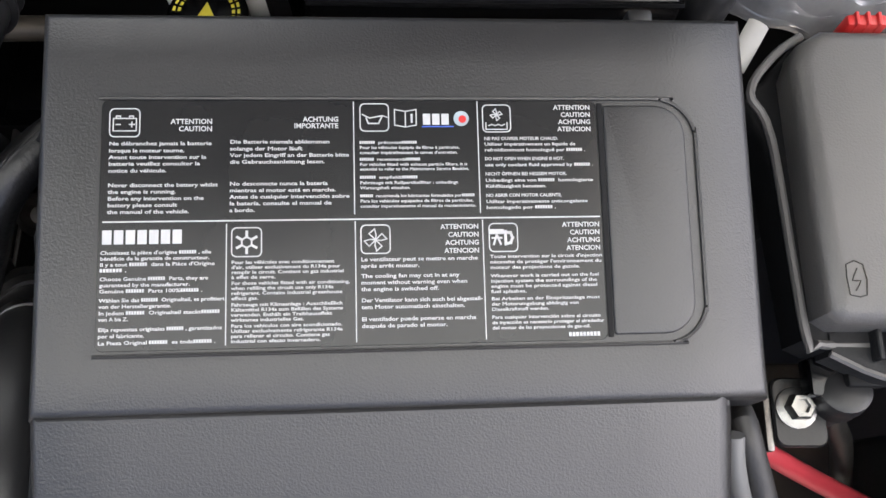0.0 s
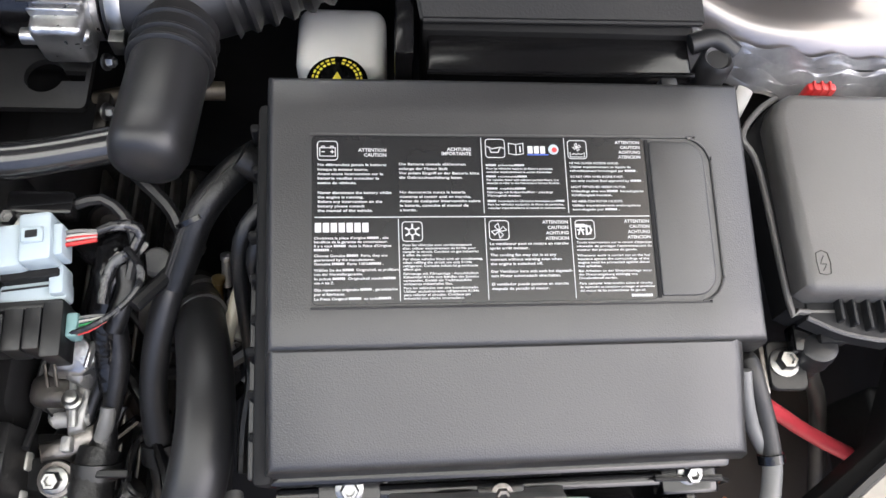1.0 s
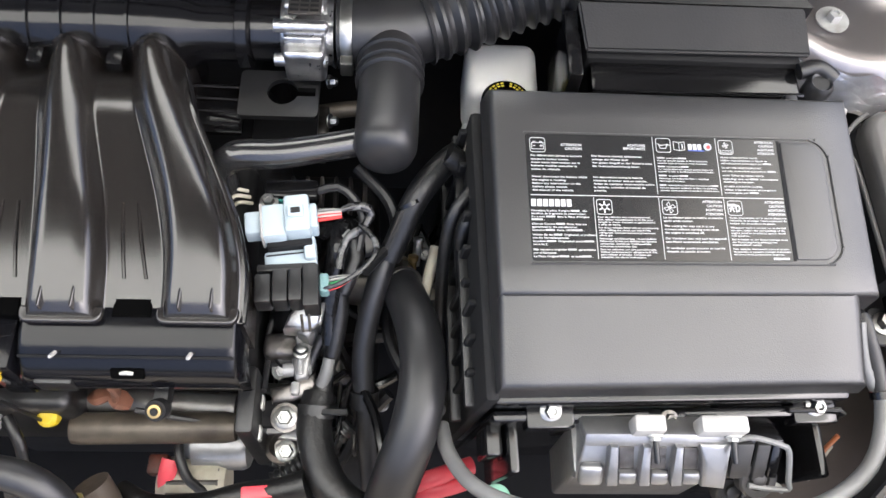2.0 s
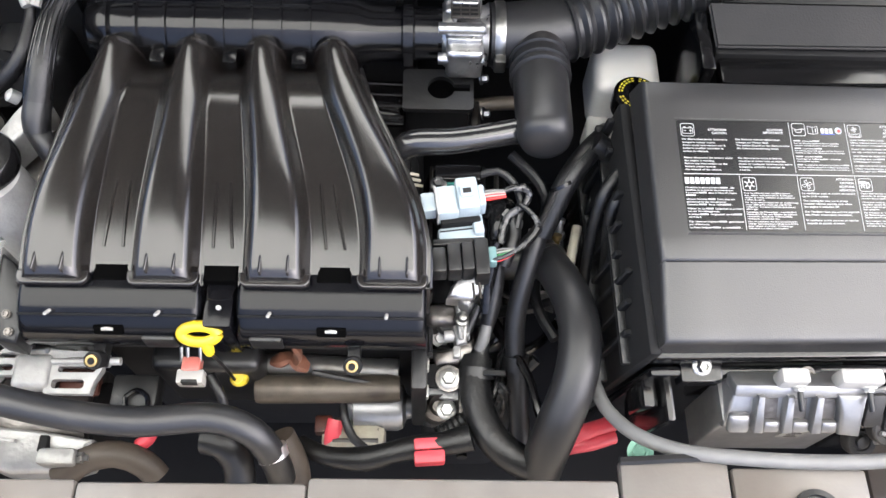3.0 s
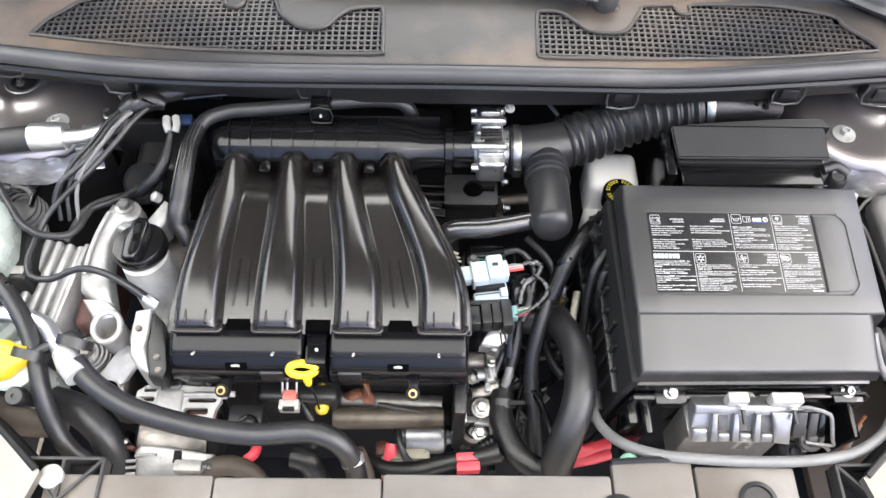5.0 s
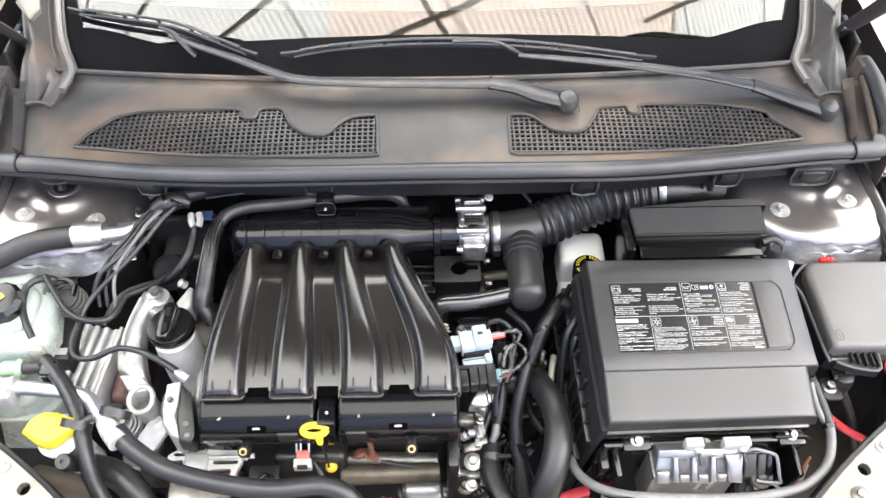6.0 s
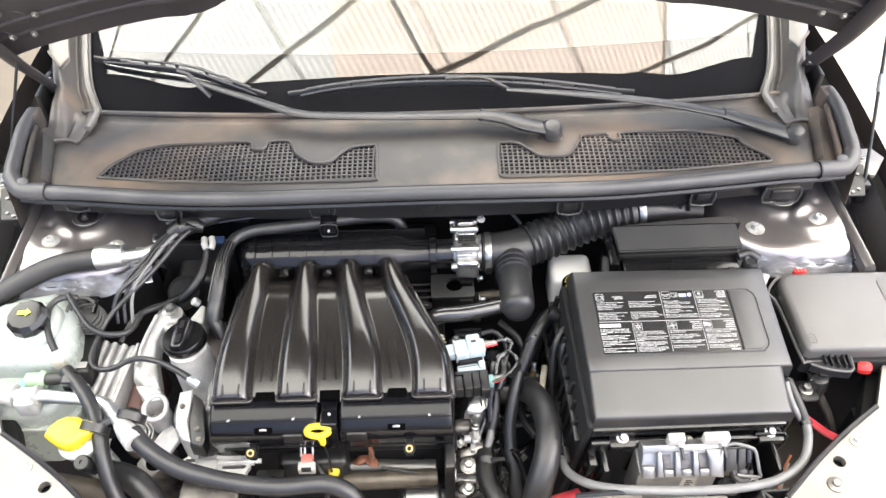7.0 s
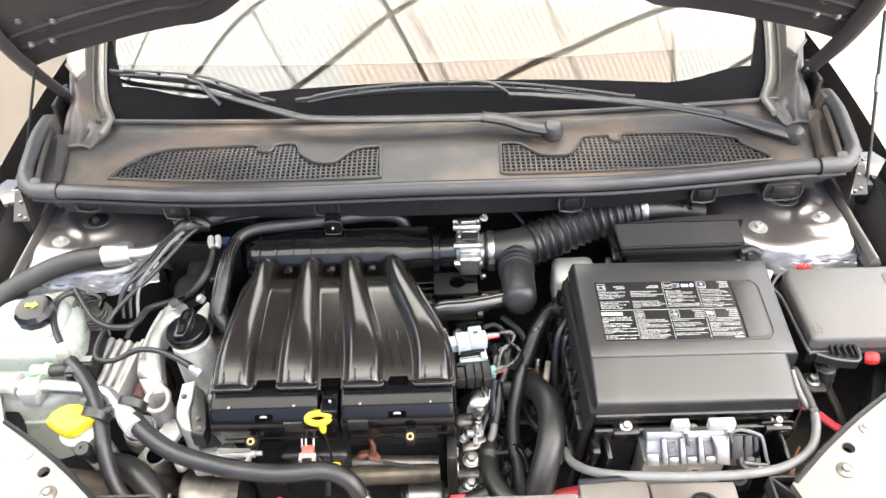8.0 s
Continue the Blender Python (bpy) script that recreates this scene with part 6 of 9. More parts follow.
plate = part("data_plate", box(0.036, 0.066, 0.315, 0.340, 0.930, 0.9325, 0.001), DIRTYALU, throttle)
mk = bmesh.new()
for j in range(4):
    for i in range(3):
        box(0.038 + 0.009 * i, 0.0455 + 0.009 * i, 0.318 + 0.0055 * j, 0.3205 + 0.0055 * j, 0.9326, 0.9330, 0, 1, None, mk)
part("plate_bars", mk, FLATBLACK, plate)
part("screw", hexbolt(bmesh.new(), (0.078, 0.372, 0.930), 0.005, 0.008, (0.2, -0.2, 1)), PALE, throttle)
part("screw", hexbolt(bmesh.new(), (0.070, 0.290, 0.868), 0.0045, 0.008, (1, -0.2, 0.3)), STEEL, throttle)
part("screw", hexbolt(bmesh.new(), (0.072, 0.252, 0.858), 0.0045, 0.008, (1, -0.2, 0.3)), STEEL, throttle)
part("screw", hexbolt(bmesh.new(), (0.072, 0.228, 0.850), 0.0045, 0.008, (1, -0.2, 0.3)), STEEL, throttle)
part("stem", box(0.060, 0.070, 0.215, 0.275, 0.840, 0.850, 0.002), DIRTYALU, throttle)
clamp = thing("hose_clamp", "bright steel band clamp on the intake elbow", "hose clamp", (0.088, 0.325, 0.86), "hose clamps")
part("band", lathe([(0.0345, 0), (0.0352, 0.001), (0.0352, 0.010), (0.0345, 0.011)], (0.082, 0.328, 0.893), (1, 0, 0), 36, cap=False), STEEL, clamp)
part("screw_block", box(0.082, 0.094, 0.284, 0.298, 0.884, 0.902, 0.002), STEEL, clamp)

# intake elbow, bellows and resonator
elbow = thing("intake_elbow", "black rubber intake elbow with a ribbed bellows and resonator can", "air hose", (0.2, 0.33, 0.82))
part("sleeve", tube([(0.078, 0.328, 0.893), (0.105, 0.329, 0.893), (0.135, 0.333, 0.893), (0.162, 0.341, 0.893), (0.188, 0.350, 0.893)], [0.033, 0.034, 0.035, 0.034, 0.031], 28, 0.006), RUBBER, elbow)
part("bellows", tube([(0.158, 0.341, 0.893), (0.180, 0.349, 0.895), (0.215, 0.362, 0.898), (0.26, 0.376, 0.908), (0.31, 0.384, 0.918), (0.352, 0.386, 0.926)], [0.033, 0.033, 0.032, 0.031, 0.030, 0.029], 28, rib=(0.0150, 0.0060)), RUBBER, elbow)
part("duct_tail", tube([(0.355, 0.386, 0.926), (0.39, 0.389, 0.924), (0.43, 0.396, 0.915), (0.47, 0.41, 0.900)], [0.026, 0.024, 0.022, 0.020], 20), FLATBLACK, elbow)
for k in range(4):
    part("tail_rib", box(0.392 + 0.016 * k, 0.400 + 0.016 * k, 0.380, 0.400, 0.938 - 0.004 * k, 0.946 - 0.004 * k, 0.002), FLATBLACK, elbow)
can_at, can_axis = (0.130, 0.345, 0.884), Vector((-0.003, -0.157, 0.030)).normalized()
for h in (0.054, 0.069, 0.080):
    part("can_ring", lathe([(0.026, h - 0.0030), (0.0303, h - 0.0022), (0.0316, h - 0.0006), (0.0314, h + 0.0008), (0.0295, h + 0.0018), (0.026, h + 0.0022)], can_at, can_axis, 36), RUBBER, elbow)
part("resonator", lathe([(0.030, 0.0), (0.030, 0.030), (0.0280, 0.074), (0.0276, 0.142), (0.0270, 0.160), (0.0240, 0.169), (0.016, 0.1735), (0.004, 0.175)], can_at, can_axis, 36), RUBBER, elbow, "closed resonator can", sharp=50)
clamp = thing("hose_clamp", "bright steel band clamp on the intake bellows", "hose clamp", (0.36, 0.386, 0.90), "hose clamps")
part("band", lathe([(0.0305, 0), (0.0312, 0.001), (0.0312, 0.011), (0.0305, 0.012)], (0.354, 0.386, 0.926), (1, 0, 0.1), 32, cap=False), STEEL, clamp)
part("screw", lathe([(0.004, 0), (0.004, 0.020), (0.0055, 0.021), (0.0055, 0.026)], (0.360, 0.384, 0.954), (0, 0.2, 1), 12), STEEL, clamp)
pipe = thing("breather_pipe", "glossy black breather pipe with a bent end", "pipe", (0.05, 0.19, 0.86))
part("pipe", tube([(-0.011, 0.166, 0.865), (-0.012, 0.179, 0.892), (0.003, 0.183, 0.903), (0.036, 0.184, 0.905), (0.068, 0.190, 0.905), (0.105, 0.200, 0.903)], [0.011, 0.0125, 0.0135, 0.0130, 0.0125, 0.0130], 18, 0.006), PIPE, pipe)
for k in range(3):
    part("clip_rib", tube([(-0.016 + 0.003 * k, 0.163 - 0.0055 * k, 0.866 - 0.002 * k), (-0.006 + 0.003 * k, 0.165 - 0.0055 * k, 0.876 - 0.002 * k), (0.006 + 0.002 * k, 0.168 - 0.005 * k, 0.868 - 0.002 * k)], 0.0017, 6, 0.003), CREAM, pipe, "dusty pale hose clip")
line_pipe = thing("coolant_line", "dull olive coolant line below the intake elbow", "pipe", (0.08, 0.29, 0.80), "hoses")
part("line", tube([(0.040, 0.298, 0.800), (0.066, 0.300, 0.806), (0.100, 0.304, 0.808), (0.145, 0.310, 0.800)], 0.0085, 12), BROWNPIPE, line_pipe)

# front of the cam cover
camfront = thing("cam_cover", "satin black plastic cam cover front with pale screws", "cam cover", (-0.16, 0.0, 0.80))
NOSE = [(0.044, 0.8970), (0.030, 0.8965), (0.022, 0.8950), (0.014, 0.8920), (0.007, 0.8880), (0.001, 0.8830), (-0.004, 0.8770), (-0.007, 0.8700), (-0.0085, 0.8620), (-0.0085, 0.8540), (-0.006, 0.8480)]
for x0, x1 in ((-0.344, -0.184), (-0.152, 0.016)):
    def face_place(u, v):
        """Rounded nose of the cover: flat under the runners, then rolling down to the front."""
        q = min(len(NOSE) - 2, int(v * (len(NOSE) - 1)))
        w = v * (len(NOSE) - 1) - q
        end = 0.004 * (1 - math.sqrt(max(0.0, 1 - max(0.0, (abs(2 * u - 1) - 0.94) / 0.06) ** 2)))
        return (lerp(x0, x1, u), lerp(NOSE[q][0], NOSE[q + 1][0], w), lerp(NOSE[q][1], NOSE[q + 1][1], w) - end)

    part("front_box", surface(40, len(NOSE) - 1, face_place, 0.05, (0, 0.3, -0.95)), GLOSSBLACK, camfront, sharp=60)
    part("mid_seam", box(x0 + 0.002, x1 - 0.002, 0.0055, 0.0075, 0.8865, 0.8895, 0.0006, 1, Matrix.Identity(4)), PITBLACK, camfront)
    part("lower_box", box(x0 + 0.004, x1 - 0.004, 0.002, 0.045, 0.812, 0.852, 0.008, 3), PITBLACK, camfront)
    for sx in (x0 + 0.030, x1 - 0.035):
        part("screw", lathe([(0.0017, 0), (0.0017, 0.010), (0.001, 0.011)], (sx, 0.010, 0.8885), (0, -0.75, 0.9), 10), PALE, camfront)
    CL = Matrix.Translation(((x0 + x1) / 2, -0.0035, 0.8800)) @ Matrix.Rotation(radians(52), 4, "X")
    part("clip", tube([CL @ Vector((-0.005, 0.000, 0.001)), CL @ Vector((0.0, 0.001, 0.0015)), CL @ Vector((0.005, 0.000, 0.001))], [0.0014, 0.0019, 0.0014], 8, 0.003), NUT, camfront)
    # Black block, a little proud, stands for a slot's dark inside.
    part("clip_slot_black", box(-0.013, 0.013, -0.006, 0.003, -0.004, 0.0006, 0.001, 1, CL), OPENING_BLACK, camfront)
part("centre_post", box(-0.181, -0.155, -0.004, 0.05, 0.82, 0.889, 0.004, 2), GLOSSBLACK, camfront)
part("screw", lathe([(0.0022, 0), (0.0022, 0.003), (0.001, 0.004)], (-0.167, 0.014, 0.889), (0, -0.3, 1), 12), NUT, camfront)
part("post_frame", tube([(-0.178, 0.023, 0.889), (-0.178, 0.043, 0.889), (-0.158, 0.043, 0.889), (-0.158, 0.023, 0.889), (-0.178, 0.023, 0.889)], 0.0010, 6, 0.02), PLASTIC, camfront)
for sx in (-0.222, -0.127):
    part("coil_pad", box(sx - 0.015, sx + 0.015, -0.0105, -0.004, 0.850, 0.872, 0.003, 2), FLATBLACK, camfront)
for rx, ry, rz in ((-0.286, -0.020, 0.855), (-0.050, -0.025, 0.863)):
    tab = part("tab", lathe([(0.0085, -0.012), (0.0090, 0), (0.0082, 0.003), (0.006, 0.003)], (rx, ry, rz - 0.012), (0, -0.45, 1), 20), PITBLACK, camfront)
    part("brass_ring", lathe([(0.0054, 0), (0.0054, 0.004), (0.0034, 0.0042), (0.003, 0.001)], (rx, ry - 0.001, rz - 0.010), (0, -0.45, 1), 20), BRASS, tab)
    # Dark disc on the ring gives the look of a shaded bore.
    part("ring_bore_black", lathe([(0.0032, 0), (0.0028, 0.0006)], (rx, ry - 0.0032, rz - 0.0060), (0, -0.45, 1), 16), PITBLACK, tab)
    part("tab_arm", box(rx - 0.006, rx + 0.006, ry, ry + 0.03, rz - 0.035, rz - 0.018, 0.002), FLATBLACK, camfront)
bolt((0.031, 0.043, 0.745), 0.0065, 0.010, (0.1, -0.4, 1), mat=NUT, group="bolts")

# engine block masses and castings
# Block castings are coloured black, so the shade down here is in the paint.
block = thing("engine_block", "aluminium engine block with its shade painted near-black", "engine block", (-0.1, 0.1, 0.45))
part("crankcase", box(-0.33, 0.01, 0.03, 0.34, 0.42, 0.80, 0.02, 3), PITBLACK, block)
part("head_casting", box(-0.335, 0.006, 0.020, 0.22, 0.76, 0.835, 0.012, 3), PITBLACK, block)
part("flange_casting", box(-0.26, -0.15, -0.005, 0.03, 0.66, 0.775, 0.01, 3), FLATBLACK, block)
gearbox = thing("gearbox", "mottled cast aluminium gearbox and housing end", "gearbox", (0.09, 0.1, 0.45))
# Near-black housing: the shade beside the engine is put into its colour.
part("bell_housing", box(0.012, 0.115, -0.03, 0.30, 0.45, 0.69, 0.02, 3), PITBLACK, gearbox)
part("thermostat_housing", lathe([(0.030, 0), (0.031, 0.02), (0.026, 0.035), (0.022, 0.045), (0.014, 0.050)], (0.045, 0.095, 0.735), (0.1, -0.25, 1), 28), FLATBLACK, gearbox)
part("outlet_neck", lathe([(0.016, 0), (0.016, 0.04), (0.018, 0.044), (0.017, 0.050)], (0.095, 0.12, 0.765), (0.9, -0.1, 0.2), 22), DIRTYALU, gearbox)
part("boss", box(0.016, 0.050, 0.045, 0.070, 0.73, 0.780, 0.008, 3), DIRTYALU, gearbox)
for x, y, z, r in ((0.085, 0.06, 0.70, 0.018), (0.03, -0.02, 0.70, 0.016), (0.07, 0.16, 0.72, 0.02), (0.10, 0.21, 0.71, 0.016), (0.045, 0.21, 0.74, 0.018), (0.10, 0.02, 0.69, 0.014)):
    part("boss", lathe([(r, -0.05), (r, 0.012), (r * 0.7, 0.018), (r * 0.4, 0.010)], (x, y, z), (0.1, -0.15, 1), 16), DIRTYALU, gearbox)
for k in range(6):
    part("web", box(0.018 + 0.016 * k, 0.022 + 0.016 * k, -0.025, 0.28, 0.68, 0.712, 0.002), DIRTYALU, gearbox)
part("lug_plate", prism(rounded(0.012, 0.056, -0.012, 0.020, 0.006, 4), 0.715, 0.722, 0.002, 2), ALU, gearbox)
part("upper_casting", casting([(0.043, 0.096, 0.800), (0.070, 0.103, 0.800), (0.076, 0.084, 0.800), (0.070, 0.072, 0.798), (0.059, 0.058, 0.796), (0.049, 0.062, 0.796)], 0.03, 0.004, 3), ALU, gearbox, "pale cast housing end")
part("middle_casting", casting([(0.041, 0.085, 0.775), (0.055, 0.074, 0.775), (0.062, 0.056, 0.775), (0.059, 0.028, 0.772), (0.047, 0.024, 0.772), (0.042, 0.048, 0.775)], 0.05, 0.005, 3), ALU, gearbox)
part("casting_rib", tube([(0.045, 0.080, 0.777), (0.050, 0.055, 0.778), (0.052, 0.030, 0.775)], 0.0028, 8, 0.01), CAST, gearbox)
part("casting_arm", casting([(0.024, 0.020, 0.765), (0.043, 0.024, 0.767), (0.065, 0.035, 0.767), (0.066, 0.021, 0.765), (0.049, 0.009, 0.763), (0.027, 0.006, 0.763)], 0.02, 0.004, 3), DIRTYALU, gearbox)
part("arm_boss", box(0.044, 0.052, 0.012, 0.024, 0.764, 0.774, 0.002, 2), CAST, gearbox)
part("strap", casting([(0.010, 0.008, 0.758), (0.033, 0.012, 0.758), (0.055, 0.004, 0.758), (0.065, 0.012, 0.758), (0.067, -0.003, 0.756), (0.050, -0.015, 0.755), (0.010, -0.013, 0.755)], 0.006, 0.002, 2), PITBLACK, gearbox)
part("washer_plate", lathe([(0.014, 0), (0.0135, 0.002), (0.008, 0.003)], (0.040, -0.006, 0.758), (0, -0.2, 1), 24), DIRTYALU, gearbox)
part("wedge_plate", casting([(0.031, -0.019, 0.735), (0.051, -0.021, 0.735), (0.051, -0.010, 0.736), (0.043, -0.009, 0.736)], 0.006, 0.001, 2), CAST, gearbox)
part("dark_plate", casting([(0.051, -0.012, 0.730), (0.052, -0.038, 0.728), (0.068, -0.037, 0.728), (0.067, -0.014, 0.730)], 0.006, 0.001, 2), DIRTYALU, gearbox)
for p in ((0.014, 0.007, 0.766), (0.014, -0.021, 0.766)):
    part("stud_head", box(p[0] - 0.006, p[0] + 0.006, p[1] - 0.007, p[1] + 0.007, p[2] - 0.012, p[2], 0.002, 2), NUT, gearbox)
bolt((0.040, -0.007, 0.762), 0.0070, 0.010, (0, -0.2, 1), group="bolts")
bolt((0.039, -0.030, 0.728), 0.0070, 0.010, (0, -0.2, 1), group="bolts")
bolt((0.140, 0.150, 0.72), 0.007, 0.009, (0, -0.2, 1), group="bolts")
bolt((0.150, 0.108, 0.70), 0.007, 0.009, (0, -0.2, 1), group="bolts")



# ---- left side: tank, air conditioning pipes, timing cover, washer filler ----
tank = thing("coolant_tank", "milky white coolant tank with a black screw cap", "coolant tank", (-0.65, 0.15, 0.70))
part("body", prism([(-0.745, 0.128), (-0.61, 0.126), (-0.588, 0.134), (-0.581, 0.16), (-0.590, 0.205), (-0.612, 0.250), (-0.645, 0.272), (-0.70, 0.262), (-0.745, 0.235)], 0.70, 0.893, 0.020, 5), MILKY, tank)
part("front_step", prism([(-0.745, 0.075), (-0.70, 0.060), (-0.64, 0.058), (-0.606, 0.068), (-0.590, 0.090), (-0.586, 0.16), (-0.745, 0.16)], 0.70, 0.846, 0.016, 5), MILKY, tank)
part("shoulder", prism(rounded(-0.735, -0.610, 0.15, 0.240, 0.035, 6), 0.86, 0.906, 0.014, 4), MILKY, tank)
part("seam", prism(rounded(-0.749, -0.580, 0.054, 0.270, 0.040, 6), 0.800, 0.806, 0.002, 2), MILKY, tank)
cap = part("cap", lathe([(0.029, 0), (0.032, 0.003), (0.032, 0.018), (0.026, 0.026), (0.014, 0.028)], (-0.655, 0.192, 0.904), (0, -0.1, 1), 12), PLASTIC, tank, "faceted black cap with a yellow sign", sharp=20)
sign = bmesh.new()
for q in ([(-0.010, -0.004), (0.003, -0.004), (0.003, -0.008), (0.011, 0.0), (0.003, 0.008), (0.003, 0.004), (-0.010, 0.004)],):
    sign.faces.new([sign.verts.new((-0.655 + x, 0.190 + y, 0.9336)) for x, y in q])
part("cap_sign", sign, CAPPRINT, cap, smooth=False)
part("outlet", lathe([(0.012, 0), (0.012, 0.02), (0.015, 0.022), (0.013, 0.03)], (-0.648, 0.107, 0.867), (1, 0.0, 0), 16), material("green clip plastic", (0.26, 0.38, 0.25), 0.4), tank)
part("blue_level", box(-0.672, -0.648, 0.096, 0.120, 0.840, 0.852, 0.004), material("pale blue coolant", (0.25, 0.50, 0.62), 0.4), tank, "pale blue coolant showing through")
part("clip", box(-0.610, -0.590, 0.124, 0.130, 0.868, 0.890, 0.002), CREAM, tank)

ac = thing("air_conditioning_pipe", "insulated black hose with a bright aluminium fitting", "pipe", (-0.6, 0.3, 0.85))
part("sleeve", tube([(-0.786, 0.203, 0.875), (-0.741, 0.252, 0.895), (-0.689, 0.281, 0.910), (-0.634, 0.301, 0.922), (-0.565, 0.309, 0.928)], 0.0175, 16), DULLRUBBER, ac)
part("fitting", tube([(-0.572, 0.307, 0.929), (-0.552, 0.308, 0.930), (-0.526, 0.309, 0.931)], [0.0195, 0.0200, 0.0185], 18, 0.004), TUBE_ALU, ac)
part("tube", tube([(-0.532, 0.307, 0.931), (-0.497, 0.310, 0.932), (-0.463, 0.325, 0.935), (-0.446, 0.350, 0.940), (-0.426, 0.366, 0.945)], 0.0105, 14), TUBE_ALU, ac)
part("bracket", box(-0.52, -0.498, 0.300, 0.345, 0.895, 0.915, 0.003), TUBE_ALU, ac)

low = thing("air_conditioning_line", "bright aluminium air conditioning line with a black front hose", "pipe", (-0.5, 0.05, 0.80))
part("tube", tube([(-0.730, 0.081, 0.875), (-0.668, 0.076, 0.875), (-0.597, 0.070, 0.875), (-0.538, 0.062, 0.875), (-0.507, 0.049, 0.878), (-0.485, 0.024, 0.885), (-0.466, 0.002, 0.893)], 0.0105, 14, 0.006), TUBE_ALU, low)
part("union", tube([(-0.690, 0.079, 0.876), (-0.660, 0.075, 0.876), (-0.652, 0.074, 0.876)], [0.013, 0.0175, 0.0175], 16, 0.004), NUT, low)
part("union_nut", tube([(-0.622, 0.072, 0.876), (-0.616, 0.072, 0.876)], [0.0165, 0.0165], 16, 0.004), NUT, low)
part("clamp_block", box(-0.649, -0.618, 0.050, 0.085, 0.850, 0.886, 0.006, 3), NUT, low)
part("fitting", tube([(-0.470, 0.007, 0.892), (-0.458, -0.008, 0.893), (-0.443, -0.025, 0.892)], [0.0125, 0.0150, 0.0152], 18, 0.004), NUT, low)
part("hose", tube([(-0.451, -0.007, 0.893), (-0.427, -0.031, 0.886), (-0.381, -0.056, 0.872), (-0.311, -0.071, 0.856), (-0.240, -0.077, 0.846), (-0.175, -0.071, 0.840), (-0.139, -0.080, 0.828), (-0.122, -0.097, 0.800), (-0.118, -0.109, 0.770)], 0.0134, 18), RUBBER, low)
part("band", tube([(-0.125, -0.089, 0.806), (-0.122, -0.097, 0.800)], 0.0145, 18, 0.003), TUBE_ALU, low)
part("clip_band", tube([(-0.523, 0.006, 0.885), (-0.510, 0.005, 0.886), (-0.492, 0.016, 0.888), (-0.465, 0.030, 0.890), (-0.453, 0.027, 0.888)], 0.007, 8, flat=0.7), FLATBLACK, low)
for p in [(-0.511, 0.006, 0.884), (-0.459, 0.020, 0.890)]:
    part("clip_ring", lathe([(0.019, -0.006), (0.0215, -0.006), (0.0215, 0.006), (0.019, 0.006)], p, (-0.2, -0.8, -0.3), 20), FLATBLACK, low)

vert = thing("vacuum_hose", "black rubber hose running down past the washer filler", "hose", (-0.52, 0.0, 0.75), "hoses")
part("hose", tube([(-0.583, 0.110, 0.885), (-0.553, 0.079, 0.885), (-0.527, 0.045, 0.882), (-0.509, 0.009, 0.875), (-0.498, -0.032, 0.855), (-0.488, -0.060, 0.825), (-0.471, -0.083, 0.800), (-0.444, -0.095, 0.770)], 0.0115, 14), RUBBER, vert)
part("stub", tube([(-0.628, 0.107, 0.868), (-0.606, 0.107, 0.869), (-0.578, 0.107, 0.872)], 0.0095, 12), DULLRUBBER, vert)
part("elbow", box(-0.583, -0.558, 0.080, 0.104, 0.858, 0.895, 0.005, 3), PLASTIC, vert)

lower = thing("lower_coolant_hose", "thick black rubber coolant hose in the lower corner", "hose", (-0.45, -0.05, 0.65), "hoses")
part("hose", tube([(-0.521, -0.010, 0.780), (-0.480, -0.026, 0.790), (-0.447, -0.051, 0.780), (-0.431, -0.081, 0.750), (-0.424, -0.114, 0.700)], 0.020, 16), RUBBER, lower)
lower = thing("lower_coolant_hose", "dusty brown rubber hose behind the washer filler", "hose", (-0.58, -0.06, 0.65), "hoses")
part("hose", tube([(-0.614, -0.010, 0.740), (-0.579, -0.022, 0.750), (-0.545, -0.025, 0.745), (-0.520, -0.016, 0.730)], 0.022, 16), BROWN, lower)

washer = thing("washer_filler", "white washer bottle neck with a bright yellow lid", "washer bottle", (-0.545, 0.0, 0.72))
part("neck", lathe([(0.022, -0.12), (0.023, -0.06), (0.029, -0.03), (0.032, -0.008), (0.026, -0.004)], (-0.540, 0.000, 0.872), (-0.05, -0.1, 1), 24), MILKY, washer)
lid = [(-0.583, -0.004), (-0.578, 0.011), (-0.568, 0.021), (-0.556, 0.026), (-0.540, 0.025), (-0.528, 0.019), (-0.515, 0.017), (-0.511, 0.001), (-0.524, -0.009), (-0.534, -0.020), (-0.546, -0.024), (-0.560, -0.020)]
part("lid", prism(lid, 0.872, 0.892, 0.009, 4, Matrix.Translation((-0.55, 0, 0.88)) @ Matrix.Rotation(radians(6), 4, "X") @ Matrix.Translation((0.55, 0, -0.88))), YELLOW, washer, "bright yellow hinged lid")
part("pump", lathe([(0.009, -0.04), (0.009, -0.006), (0.0115, -0.004), (0.0115, 0.010), (0.010, 0.012), (0.003, 0.0125), (0.0025, 0.010)], (-0.522, -0.039, 0.862), (0, -0.3, 1), 18), FLATBLACK, washer)
part("pump_nozzle", lathe([(0.008, -0.03), (0.008, 0.0)], (-0.521, -0.030, 0.826), (0, -0.3, 1), 12), NUT, washer)

timing = thing("timing_cover", "bright cast aluminium timing cover with the oil filler", "timing cover", (-0.39, 0.13, 0.65))
part("rear_casting", box(-0.43, -0.345, 0.14, 0.26, 0.62, 0.815, 0.014, 4), DIRTYALU, timing)
